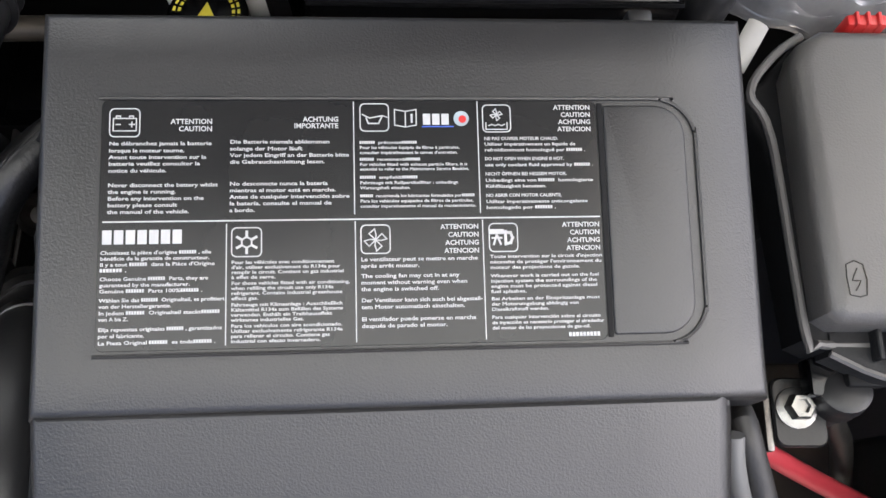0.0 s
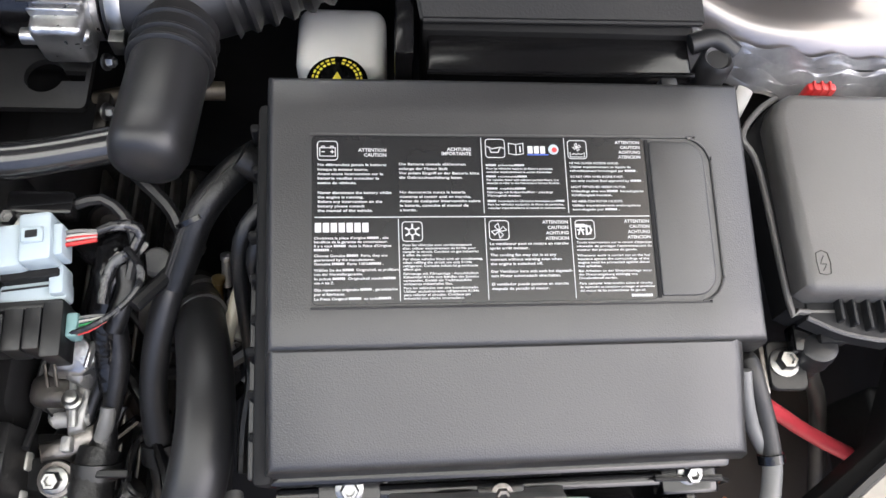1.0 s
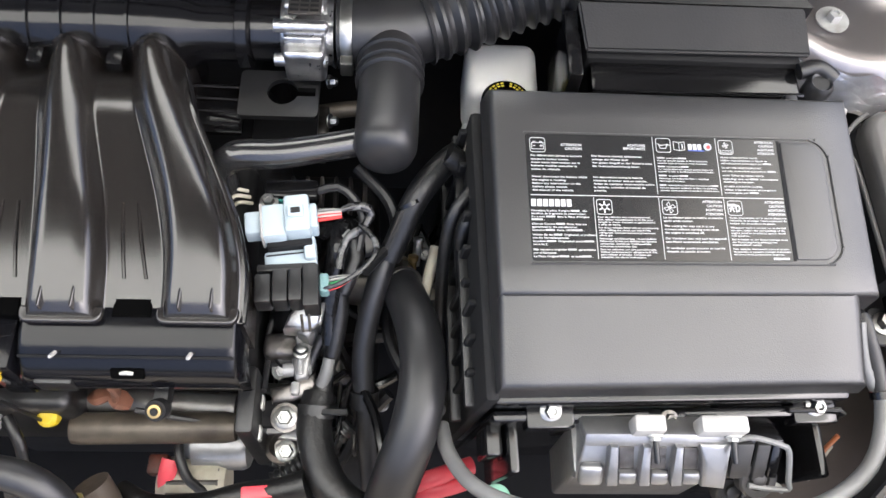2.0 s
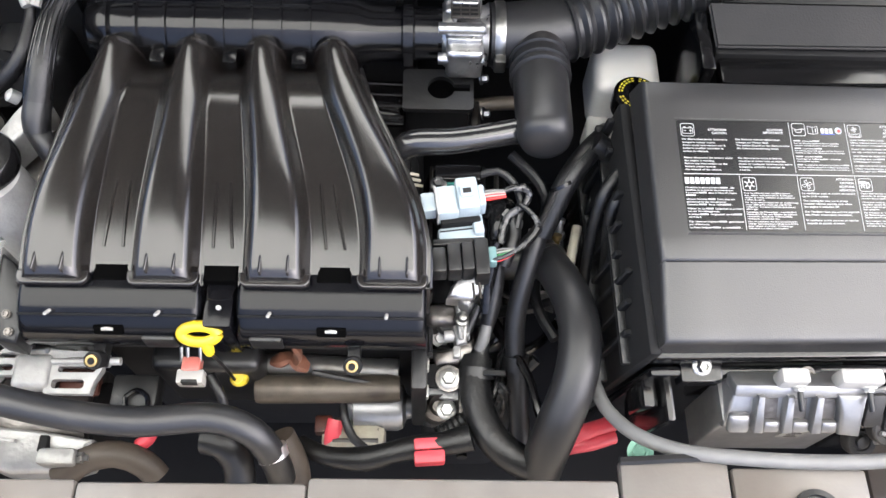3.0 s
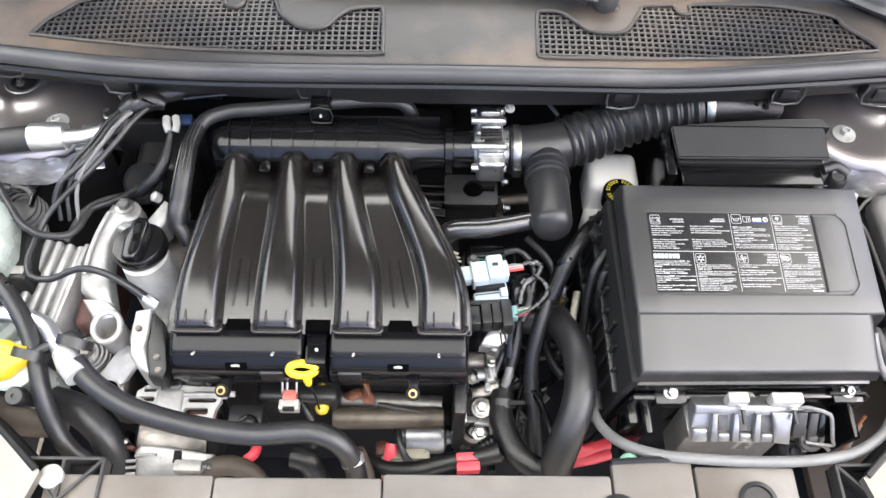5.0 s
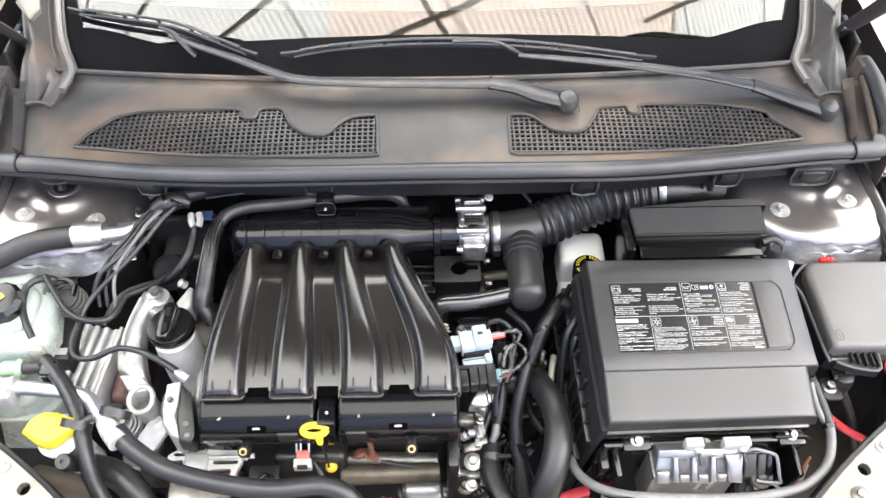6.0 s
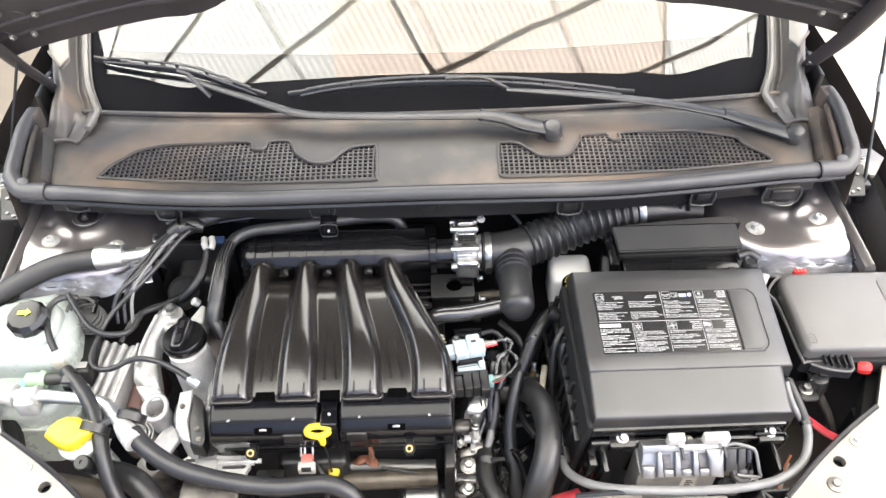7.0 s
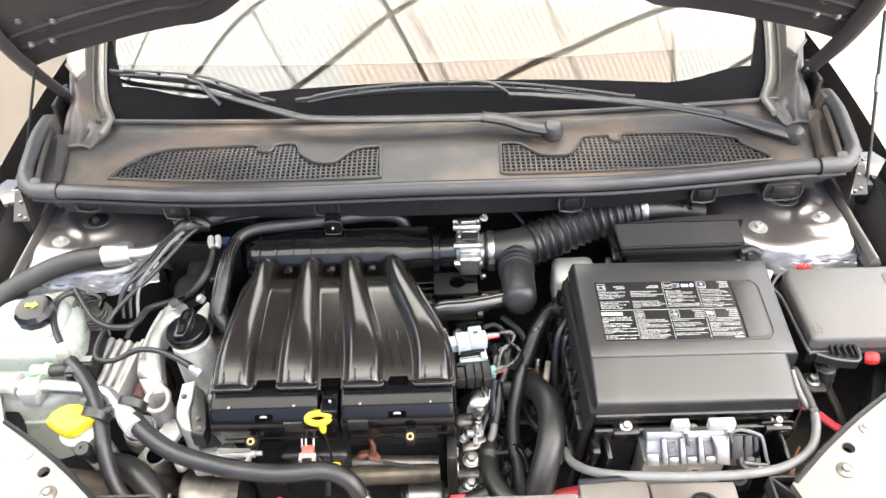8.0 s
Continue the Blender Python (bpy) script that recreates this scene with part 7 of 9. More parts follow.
part("rim", casting([(-0.454, 0.240, 0.872), (-0.469, 0.241, 0.872), (-0.481, 0.214, 0.868), (-0.489, 0.175, 0.860), (-0.496, 0.143, 0.852), (-0.493, 0.119, 0.846), (-0.469, 0.100, 0.842), (-0.446, 0.100, 0.846), (-0.454, 0.125, 0.850), (-0.462, 0.154, 0.856), (-0.464, 0.183, 0.862), (-0.458, 0.205, 0.866), (-0.445, 0.216, 0.870)], 0.04, 0.006, 3), CAST, timing)
part("saddle", casting([(-0.462, 0.231, 0.868), (-0.452, 0.224, 0.864), (-0.443, 0.217, 0.862), (-0.422, 0.219, 0.862), (-0.409, 0.233, 0.868), (-0.399, 0.248, 0.872), (-0.392, 0.244, 0.872), (-0.392, 0.214, 0.866), (-0.409, 0.198, 0.860), (-0.440, 0.199, 0.860), (-0.458, 0.206, 0.864)], 0.04, 0.005, 3), CAST, timing)
part("saddle_boss", lathe([(0.016, -0.02), (0.016, 0.004), (0.012, 0.006)], (-0.443, 0.229, 0.866), (-0.05, -0.1, 1), 20), CAST, timing)
part("rim_rib", tube([(-0.469, 0.225, 0.873), (-0.479, 0.194, 0.868), (-0.485, 0.165, 0.862), (-0.487, 0.136, 0.856)], 0.003, 8), CAST, timing)
part("ear_boss", lathe([(0.007, 0), (0.007, 0.010), (0.004, 0.012)], (-0.405, 0.249, 0.872), (-0.6, -0.1, 0.8), 14), CAST, timing)
part("filler_neck", lathe([(0.034, -0.09), (0.032, -0.02), (0.030, 0.0), (0.026, 0.002)], (-0.398, 0.140, 0.893), (-0.10, 0.12, 1), 28), CAST, timing)
part("front_wall", box(-0.372, -0.348, 0.06, 0.14, 0.66, 0.842, 0.008, 3), CAST, timing)
part("web", box(-0.430, -0.350, 0.055, 0.10, 0.70, 0.815, 0.014, 3), CAST, timing)
part("lug", lathe([(0.012, 0), (0.012, 0.020), (0.008, 0.024)], (-0.372, 0.225, 0.865), (0.1, -0.1, 1), 18), CAST, timing)
part("flange", casting([(-0.407, 0.080, 0.862), (-0.386, 0.086, 0.862), (-0.387, 0.051, 0.858), (-0.390, 0.034, 0.852), (-0.384, 0.017, 0.846), (-0.380, 0.003, 0.842), (-0.394, 0.007, 0.842), (-0.407, 0.024, 0.848), (-0.409, 0.047, 0.855)], 0.10, 0.004, 3), CAST, timing)
part("flange_boss", lathe([(0.0045, 0), (0.004, 0.0018)], (-0.399, 0.056, 0.859), (0, -0.1, 1), 14), DIRTYALU, timing)
part("end_plate", casting([(-0.388, 0.082, 0.858), (-0.372, 0.070, 0.856), (-0.364, 0.040, 0.850), (-0.359, 0.010, 0.842), (-0.362, -0.004, 0.838), (-0.382, 0.000, 0.840), (-0.388, 0.040, 0.850)], 0.03, 0.004, 2), FLATBLACK, timing, "dark plate beside the flange")
for p in ((-0.373, 0.022, 0.847), (-0.369, 0.006, 0.843)):
    part("plate_screw", hexbolt(bmesh.new(), p, 0.0034, 0.005, (0.2, -0.2, 1), 1.2), DIRTYALU, timing)
bolt((-0.444, 0.226, 0.885), 0.0085, 0.010, label="pale hexagon bolt on the timing cover", group="bolts")
mount = thing("engine_mount", "pale cast aluminium engine mount arm with an oval eye", "engine mount", (-0.46, 0.06, 0.68))
part("arm", casting([(-0.486, 0.105, 0.846), (-0.456, 0.106, 0.846), (-0.442, 0.094, 0.842), (-0.436, 0.083, 0.840), (-0.467, 0.078, 0.838), (-0.476, 0.090, 0.842)], 0.05, 0.004, 3), CAST, mount)
EYE = Vector((-0.449, 0.069, 0.836))
eye_ring = [tuple(EYE + Vector((0.0175 * math.cos(a), 0.0195 * math.sin(a), 0.004 * math.sin(a)))) for a in [2 * math.pi * k / 16 for k in range(17)]]
part("eye", tube(eye_ring, 0.0042, 10, 0.004), CAST, mount)
part("eye_wall", lathe([(0.0185, -0.06), (0.0185, -0.002), (0.016, -0.003), (0.015, -0.055)], EYE, (0, -0.1, 1), 24), CAST, mount)
part("eye_floor", lathe([(0.0155, 0), (0.015, 0.002)], EYE - Vector((0, -0.004, 0.035)), (0, -0.1, 1), 20), DIRTYALU, mount)
part("lower_casting", box(-0.475, -0.43, 0.0, 0.05, 0.66, 0.775, 0.014, 3), DIRTYALU, mount)
part("stay_plate", casting([(-0.441, 0.068, 0.795), (-0.429, 0.062, 0.795), (-0.418, 0.042, 0.785), (-0.436, 0.018, 0.775), (-0.458, -0.007, 0.765), (-0.479, -0.005, 0.765), (-0.484, 0.011, 0.770), (-0.460, 0.037, 0.785)], 0.008, 0.003, 2), CAST, mount)
HB = Vector((-0.454, 0.008, 0.774))
# Black disc on the plate stands for the dark of a hole.
part("plate_hole_black", lathe([(0.0135, -0.002), (0.0125, 0.0016)], HB, (0.05, -0.12, 1), 24), OPENING_BLACK, mount)
part("hole_rim", lathe([(0.0135, 0.0), (0.0150, 0.002), (0.0160, 0.0)], HB, (0.05, -0.12, 1), 24, cap=False), CAST, mount)
BU = Vector((-0.490, 0.058, 0.775))
for r, h in ((0.026, 0.0), (0.021, 0.003), (0.016, 0.006)):
    part("buffer_ring", lathe([(r - 0.0045, h - 0.01), (r - 0.0045, h), (r - 0.003, h + 0.002), (r - 0.001, h + 0.002), (r, h), (r, h - 0.01)], BU, (0, -0.1, 1), 32, cap=False), ALU, mount)
part("buffer", lathe([(0.028, -0.03), (0.028, -0.004), (0.012, -0.003)], BU, (0, -0.1, 1), 28), DIRTYALU, mount)
part("buffer_nut", hexbolt(bmesh.new(), BU + Vector((0, 0, 0.004)), 0.0085, 0.012), STEEL, mount)
ribs = thing("mount_bracket", "ribbed cast aluminium bracket beside the coolant tank", "bracket", (-0.53, 0.13, 0.70))
RB = Matrix.Translation((-0.545, 0.150, 0.815)) @ Matrix.Rotation(radians(-14), 4, "Z") @ Matrix.Rotation(radians(12), 4, "X")
part("plate", box(-0.034, 0.030, -0.062, 0.055, -0.06, 0.0, 0.008, 3, RB), CAST, ribs)
for k in range(4):
    part("rib", box(-0.033 + 0.0165 * k, -0.023 + 0.0165 * k, -0.058, 0.054, -0.006, 0.010, 0.004, 3, RB), CAST, ribs)
part("wall", box(0.027, 0.034, -0.068, 0.058, -0.05, 0.014, 0.003, 2, RB), CAST, ribs)
part("foot_boss", lathe([(0.013, -0.02), (0.013, 0.004), (0.009, 0.008)], RB @ Vector((-0.004, -0.060, 0.0)), (0, -0.4, 1), 18), DIRTYALU, ribs)
part("rusty_block", box(-0.513, -0.484, 0.090, 0.215, 0.69, 0.800, 0.010, 3), REDBROWN, ribs, "red-brown oxidised block")
oil = thing("oil_filler_cap", "black plastic oil filler cap with a raised grip", "oil cap", (-0.40, 0.145, 0.89))
OC = Matrix.Translation((-0.402, 0.150, 0.900)) @ Vector((0, 0, 1)).rotation_difference(Vector((-0.10, 0.05, 1))).to_matrix().to_4x4()
part("disc", lathe([(0.033, -0.006), (0.0345, -0.002), (0.0345, 0.008), (0.032, 0.012), (0.010, 0.013)], OC @ Vector((0, 0, 0)), (-0.10, 0.05, 1), 36), PLASTIC, oil)
part("grip", prism([(-0.012, -0.028), (-0.005, -0.031), (0.004, -0.030), (0.009, -0.020), (0.013, 0.022), (0.008, 0.032), (-0.002, 0.034), (-0.010, 0.028), (-0.014, 0.0)], 0.008, 0.024, 0.004, 3, OC), PLASTIC, oil)
# Thin black pieces on the grip imitate shaded recesses.
part("grip_recess_black", box(-0.0035, 0.0035, -0.022, -0.006, 0.0235, 0.0246, 0.001, 1, OC), PITBLACK, oil)
part("grip_recess_black", box(-0.0030, 0.0040, 0.006, 0.022, 0.0235, 0.0246, 0.001, 1, OC), PITBLACK, oil)

relay = thing("relay_box", "dark plastic relay box with a pale stripe beside the tank", "relay box", (-0.565, 0.14, 0.72))
part("body", box(-0.606, -0.566, 0.130, 0.215, 0.70, 0.852, 0.006, 3), FLATBLACK, relay)
part("stripe", box(-0.600, -0.570, 0.138, 0.150, 0.8515, 0.8535, 0.001, 1), PALE, relay)
# shadowed hardware behind the timing side
servo = thing("accelerator_sensor", "shadowed black plastic housing near the bulkhead", "housing", (-0.42, 0.34, 0.75))
part("body", box(-0.46, -0.38, 0.31, 0.38, 0.70, 0.86, 0.014, 3), FLATBLACK, servo)
part("drum", lathe([(0.030, 0), (0.030, 0.02), (0.022, 0.026), (0.010, 0.022)], (-0.435, 0.295, 0.845), (-0.2, -0.6, 0.8), 24), PITBLACK, servo)
part("bracket", box(-0.50, -0.36, 0.36, 0.372, 0.75, 0.90, 0.003), FLATBLACK, servo)
ewer = thing("injector_plug", "small white plug clips on a ribbed sleeve", "connector", (-0.385, 0.33, 0.90))
part("clip", tube([(-0.400, 0.350, 0.925), (-0.398, 0.337, 0.924), (-0.394, 0.329, 0.920)], 0.0055, 8, 0.006), PALE, ewer)
part("clip", tube([(-0.388, 0.351, 0.925), (-0.384, 0.338, 0.924), (-0.386, 0.329, 0.920)], 0.0055, 8, 0.006), PALE, ewer)
part("sleeve", tube([(-0.395, 0.350, 0.920), (-0.397, 0.326, 0.905), (-0.404, 0.295, 0.890), (-0.420, 0.277, 0.875), (-0.442, 0.267, 0.860)], [0.005, 0.006, 0.0085, 0.0090, 0.007], 12, 0.006), TAPE, ewer)
part("tail", tube([(-0.442, 0.267, 0.860), (-0.473, 0.267, 0.850), (-0.501, 0.260, 0.845), (-0.520, 0.246, 0.840), (-0.530, 0.224, 0.835), (-0.536, 0.203, 0.830)], 0.005, 8), RUBBER, ewer)

hose = thing("vacuum_pipe", "satin black pipe with a braided sleeve passing over the plenum", "pipe", (-0.2, 0.35, 0.85), "hoses")
part("pipe", tube([(-0.350, 0.300, 0.945), (-0.338, 0.326, 0.948), (-0.309, 0.340, 0.950), (-0.264, 0.346, 0.950), (-0.212, 0.352, 0.950), (-0.161, 0.360, 0.950), (-0.109, 0.367, 0.948), (-0.076, 0.369, 0.942), (-0.062, 0.366, 0.930), (-0.059, 0.367, 0.910)], 0.0098, 16), RUBBER, hose)
WOVEN = [(-0.346, 0.312, 0.947), (-0.352, 0.290, 0.943), (-0.354, 0.262, 0.938), (-0.357, 0.238, 0.928), (-0.361, 0.216, 0.912)]
part("sleeve", tube(WOVEN, [0.0098, 0.0105, 0.0112, 0.0122, 0.0130], 16, 0.006), TAPE, hose, "black braided sleeve")
for k in range(7):
    a = 0.2 + 0.44 * k
    part("braid_cord", tube([tuple(Vector(p) + Vector((math.cos(a), 0, math.sin(a))) * (0.0102 + 0.0007 * i)) for i, p in enumerate(WOVEN)], 0.0009, 5, 0.02), PLASTIC, hose)
part("lower_pipe", tube([(-0.361, 0.218, 0.912), (-0.364, 0.204, 0.902), (-0.364, 0.193, 0.893)], [0.0128, 0.0135, 0.0125], 16, 0.006), RUBBER, hose)
part("end_tube", tube([(-0.366, 0.197, 0.893), (-0.356, 0.183, 0.885), (-0.351, 0.177, 0.875)], 0.0115, 14), RUBBER, hose)
part("holder", box(-0.196, -0.168, 0.336, 0.372, 0.935, 0.964, 0.003), PLASTIC, hose)
part("holder_frame", tube([(-0.195, 0.334, 0.938), (-0.195, 0.336, 0.962), (-0.169, 0.336, 0.962), (-0.169, 0.334, 0.938), (-0.195, 0.334, 0.938)], 0.0011, 6, 0.02), FLATBLACK, hose)
part("holder_pin", lathe([(0.002, 0), (0.002, 0.003)], (-0.182, 0.3355, 0.950), (0, -1, 0.4), 10), PALE, hose)
back = thing("heater_pipe", "grey-black heater pipe below the cowl", "pipe", (-0.35, 0.39, 0.85), "hoses")
part("pipe", tube([(-0.432, 0.367, 0.940), (-0.401, 0.375, 0.945), (-0.365, 0.385, 0.945), (-0.330, 0.398, 0.930)], 0.012, 12), RUBBER, back)
back = thing("brake_line", "thin black line crossing below the cowl", "pipe", (0.0, 0.40, 0.9), "hoses")
part("line", tube([(-0.372, 0.363, 0.950), (-0.331, 0.365, 0.955), (-0.267, 0.372, 0.955), (-0.221, 0.371, 0.955), (-0.175, 0.369, 0.952)], 0.003, 8), PLASTIC, back)
part("line", tube([(0.118, 0.417, 0.930), (0.131, 0.395, 0.925), (0.149, 0.373, 0.915)], 0.003, 8), RUBBER, back)



# ---- hoses, looms and plugs between engine and battery ----
def one(name, pts, r, mat, label, category="hose", group="hoses", n=14, **k):
    return solo(name, tube(pts, r, n, **k), mat, label, category, group)


rad = thing("radiator_hose", "thick black rubber radiator hose curving down", "hose", (0.15, 0.02, 0.70), "hoses")
part("hose", tube([(0.132, 0.140, 0.775), (0.144, 0.105, 0.800), (0.158, 0.058, 0.825), (0.163, 0.015, 0.832), (0.157, -0.026, 0.822), (0.143, -0.062, 0.795), (0.132, -0.089, 0.755), (0.129, -0.107, 0.700)], [0.0178, 0.0190, 0.0198, 0.0204, 0.0208, 0.0210, 0.0210, 0.0210], 24), RUBBER, rad)
part("clamp", lathe([(0.0180, -0.004), (0.0196, -0.004), (0.0196, 0.004), (0.0180, 0.004)], (0.137, 0.127, 0.786), (0.6, -0.6, 0.5), 24), STEEL, rad)
slim = thing("heater_hose", "slim black hose with a braided upper sleeve", "hose", (0.13, 0.08, 0.72), "hoses")
part("hose", tube([(0.129, 0.127, 0.830), (0.125, 0.114, 0.825), (0.116, 0.087, 0.806), (0.109, 0.057, 0.778), (0.109, 0.030, 0.755), (0.113, 0.003, 0.735), (0.116, -0.031, 0.710), (0.120, -0.070, 0.680)], [0.0104, 0.0104, 0.0102, 0.0104, 0.0104, 0.011, 0.011, 0.011], 16), RUBBER, slim)
BRAID = [(0.216, 0.272, 0.798), (0.207, 0.245, 0.832), (0.186, 0.208, 0.868), (0.166, 0.180, 0.875), (0.152, 0.160, 0.867), (0.143, 0.143, 0.852), (0.131, 0.122, 0.832)]
part("sleeve", tube(BRAID, [0.0118, 0.0118, 0.0118, 0.0118, 0.0115, 0.0112, 0.0108], 14, 0.006), TAPE, slim)
for k in range(7):
    a = 0.3 + 0.42 * k
    shift = Vector((0.86 * math.cos(a), 0.5 * math.cos(a), math.sin(a))) * 0.0113
    part("braid_cord", tube([tuple(Vector(p) + shift) for p in BRAID], 0.0013, 5, 0.02), DULLRUBBER, slim)
part("sleeve_tie", lathe([(0.0120, -0.0018), (0.0138, -0.0018), (0.0138, 0.0018), (0.0120, 0.0018)], (0.149, 0.160, 0.867), (-0.45, 0.75, 0.5), 16), PLASTIC, slim)
part("clip", lathe([(0.0115, -0.008), (0.0140, -0.008), (0.0140, 0.008), (0.0115, 0.008)], (0.110, 0.017, 0.745), (0, 0.8, 0.6), 18), FLATBLACK, slim)
for k, d in enumerate((0, 14, 28)):
    one("loom_branch", [(0.181, 0.201, 0.885), (0.196, 0.196, 0.875), (0.211, 0.202, 0.860)] if k == 0 else ([(0.20 + 0.012 * k, 0.185 - 0.012 * k, 0.89), (0.175 + 0.01 * k, 0.150 - 0.01 * k, 0.875), (0.16 + 0.02 * k, 0.10, 0.80), (0.17 + 0.015 * k, 0.05, 0.72)]), 0.006 if k else 0.012, TAPE, "dark taped loom behind the ribbed sleeve", "cable", "looms", n=10)
main = thing("main_loom", "thick black taped wiring loom beside the gearbox", "cable", (0.08, 0.0, 0.70), "looms")
part("upper", tube([(0.085, 0.106, 0.825), (0.087, 0.087, 0.805), (0.083, 0.060, 0.785), (0.076, 0.035, 0.768), (0.070, 0.013, 0.757)], [0.0085, 0.0088, 0.0085, 0.0062, 0.012], 14), TAPE, main)
part("lower", tube([(0.069, 0.016, 0.757), (0.066, -0.013, 0.757), (0.072, -0.042, 0.757), (0.087, -0.071, 0.757), (0.113, -0.088, 0.752), (0.145, -0.095, 0.745)], [0.016, 0.0165, 0.016, 0.0165, 0.016, 0.014], 16), TAPE, main)
part("bare_sheath", tube([(0.078, 0.044, 0.780), (0.076, 0.033, 0.774), (0.071, 0.022, 0.766)], [0.0055, 0.0062, 0.0058], 10, 0.006), GREYHOSE, main)
part("strap", lathe([(0.017, -0.006), (0.0185, -0.006), (0.0185, 0.006), (0.017, 0.006)], (0.068, 0.001, 0.757), (0.05, 0.9, 0.3), 18), FLATBLACK, main)
part("strap_end", box(-0.004, 0.020, -0.003, 0.003, -0.002, 0.002, 0.001, 1, Matrix.Translation((0.077, -0.004, 0.772))), FLATBLACK, main)
part("branch", tube([(0.058, -0.004, 0.750), (0.054, 0.021, 0.757), (0.061, 0.046, 0.767), (0.071, 0.066, 0.780)], 0.0045, 10), RUBBER, main)
part("ribbed_branch", tube([(0.030, -0.058, 0.730), (0.052, -0.046, 0.735), (0.075, -0.030, 0.740), (0.098, -0.010, 0.750)], 0.008, 12, rib=(0.006, 0.0018)), FLATBLACK, main)
part("side_branch", tube([(0.063, -0.065, 0.755), (0.038, -0.070, 0.750), (0.007, -0.073, 0.745), (-0.019, -0.078, 0.740), (-0.044, -0.082, 0.730), (-0.084, -0.077, 0.720), (-0.112, -0.062, 0.710)], [0.014, 0.012, 0.012, 0.011, 0.013, 0.010, 0.009], 12), TAPE, main)
red = thing("red_junction", "pink-red plastic junction clip on the loom", "clip", (0.02, -0.08, 0.74))
RJ = Matrix.Translation((0.021, -0.079, 0.757)) @ Matrix.Rotation(radians(4), 4, "Z")
part("lower_half", box(-0.015, 0.015, -0.0125, 0.0, -0.014, 0.004, 0.002, 2, RJ), PINKRED, red)
part("upper_half", box(-0.0145, 0.0145, 0.001, 0.0125, -0.014, 0.003, 0.002, 2, RJ), PINKRED, red)
for k in range(2):
    one("battery_lead", [(0.213, -0.040, 0.720), (0.191, -0.048, 0.725), (0.173, -0.055, 0.730), (0.155, -0.060, 0.720)] if k == 0 else [(0.213, -0.052, 0.715), (0.191, -0.060, 0.720), (0.172, -0.064, 0.722), (0.153, -0.065, 0.710)], 0.0085, PINKRED, "red battery lead behind the radiator hose", "cable", "battery leads")
one("battery_lead", [(0.555, 0.048, 0.803), (0.568, 0.043, 0.800), (0.587, 0.035, 0.790), (0.617, 0.024, 0.770), (0.650, 0.010, 0.760), (0.680, 0.000, 0.750)], 0.0062, PINKRED, "red battery lead beside the battery cover", "cable", "battery leads")
grey = thing("drain_tube", "pale grey plastic tube looping in front of the battery", "hose", (0.36, -0.09, 0.80))
part("tube", tube([(0.180, -0.022, 0.800), (0.186, -0.050, 0.812), (0.205, -0.080, 0.835), (0.240, -0.098, 0.850), (0.290, -0.105, 0.855), (0.350, -0.108, 0.856), (0.420, -0.106, 0.856), (0.480, -0.094, 0.855), (0.522, -0.066, 0.856), (0.540, -0.030, 0.858), (0.544, -0.004, 0.860)], 0.0066, 14), GREYHOSE, grey)
part("upper_tube", tube([(0.544, -0.006, 0.860), (0.540, 0.015, 0.868), (0.532, 0.035, 0.880), (0.528, 0.050, 0.884), (0.531, 0.058, 0.870)], [0.0066, 0.0066, 0.0066, 0.0068, 0.0068], 12), DULLRUBBER, grey)
part("side_tube", tube([(0.540, -0.002, 0.858), (0.530, 0.012, 0.868), (0.522, 0.030, 0.884), (0.520, 0.044, 0.892)], 0.005, 10), GREYHOSE, grey)
part("tie", lathe([(0.007, -0.003), (0.0090, -0.003), (0.0090, 0.003), (0.007, 0.003)], (0.543, -0.008, 0.860), (-0.15, 0.9, 0.3), 16), PLASTIC, grey)

plug = thing("sensor_plug", "pale blue multi-way plug with wrapped wires", "connector", (0.05, 0.135, 0.86))
PB = Matrix.Translation((0.044, 0.1315, 0.880)) @ Matrix.Rotation(radians(8), 4, "Z")
part("nose", box(-0.035, -0.020, -0.011, 0.010, -0.010, 0.007, 0.002, 2, PB), PALEBLUE, plug)
part("mid_body", box(-0.021, 0.000, -0.017, 0.014, -0.012, 0.010, 0.003, 2, PB), PALEBLUE, plug)
part("main_body", box(-0.001, 0.0205, -0.016, 0.019, -0.012, 0.014, 0.003, 2, PB), PALEBLUE, plug)
part("collar", box(0.0195, 0.0265, -0.012, 0.011, -0.010, 0.010, 0.002, 2, PB), PALEBLUE, plug)
part("latch", box(0.002, 0.016, -0.004, 0.007, 0.0135, 0.017, 0.001, 1, PB), PALEBLUE, plug)
part("latch_slot", box(0.005, 0.013, -0.001, 0.0045, 0.0165, 0.0176, 0.0005, 1, PB), FLATBLACK, plug)
part("seam", box(-0.0215, -0.0195, -0.0175, 0.0145, -0.010, 0.0106, 0.0004, 1, PB), PALE, plug)
part("gap", box(-0.018, 0.020, -0.022, -0.016, -0.014, -0.002, 0.001, 1, PB), PITBLACK, plug)
part("base", box(-0.022, 0.0225, -0.036, -0.021, -0.026, -0.010, 0.003, 2, PB), PALEBLUE, plug)
part("base_post", box(0.012, 0.0225, -0.034, -0.012, -0.024, -0.004, 0.003, 2, PB), PALEBLUE, plug)
part("base_slot", box(-0.020, 0.012, -0.0262, -0.0245, -0.012, -0.0095, 0.0005, 1, PB), FLATBLACK, plug)
for k, (mat, dy, r) in enumerate(((RED, -0.003, 0.0016), (RED, 0.001, 0.0012), (PALE, 0.003, 0.0012), (GREYHOSE, 0.006, 0.0014), (PALE, 0.0, 0.0010))):
    part("wire", tube([PB @ Vector(p) for p in ((0.0245, dy, 0.003), (0.034, dy, 0.004), (0.047, dy * 0.7, 0.004))], r, 7, 0.004), mat, plug)
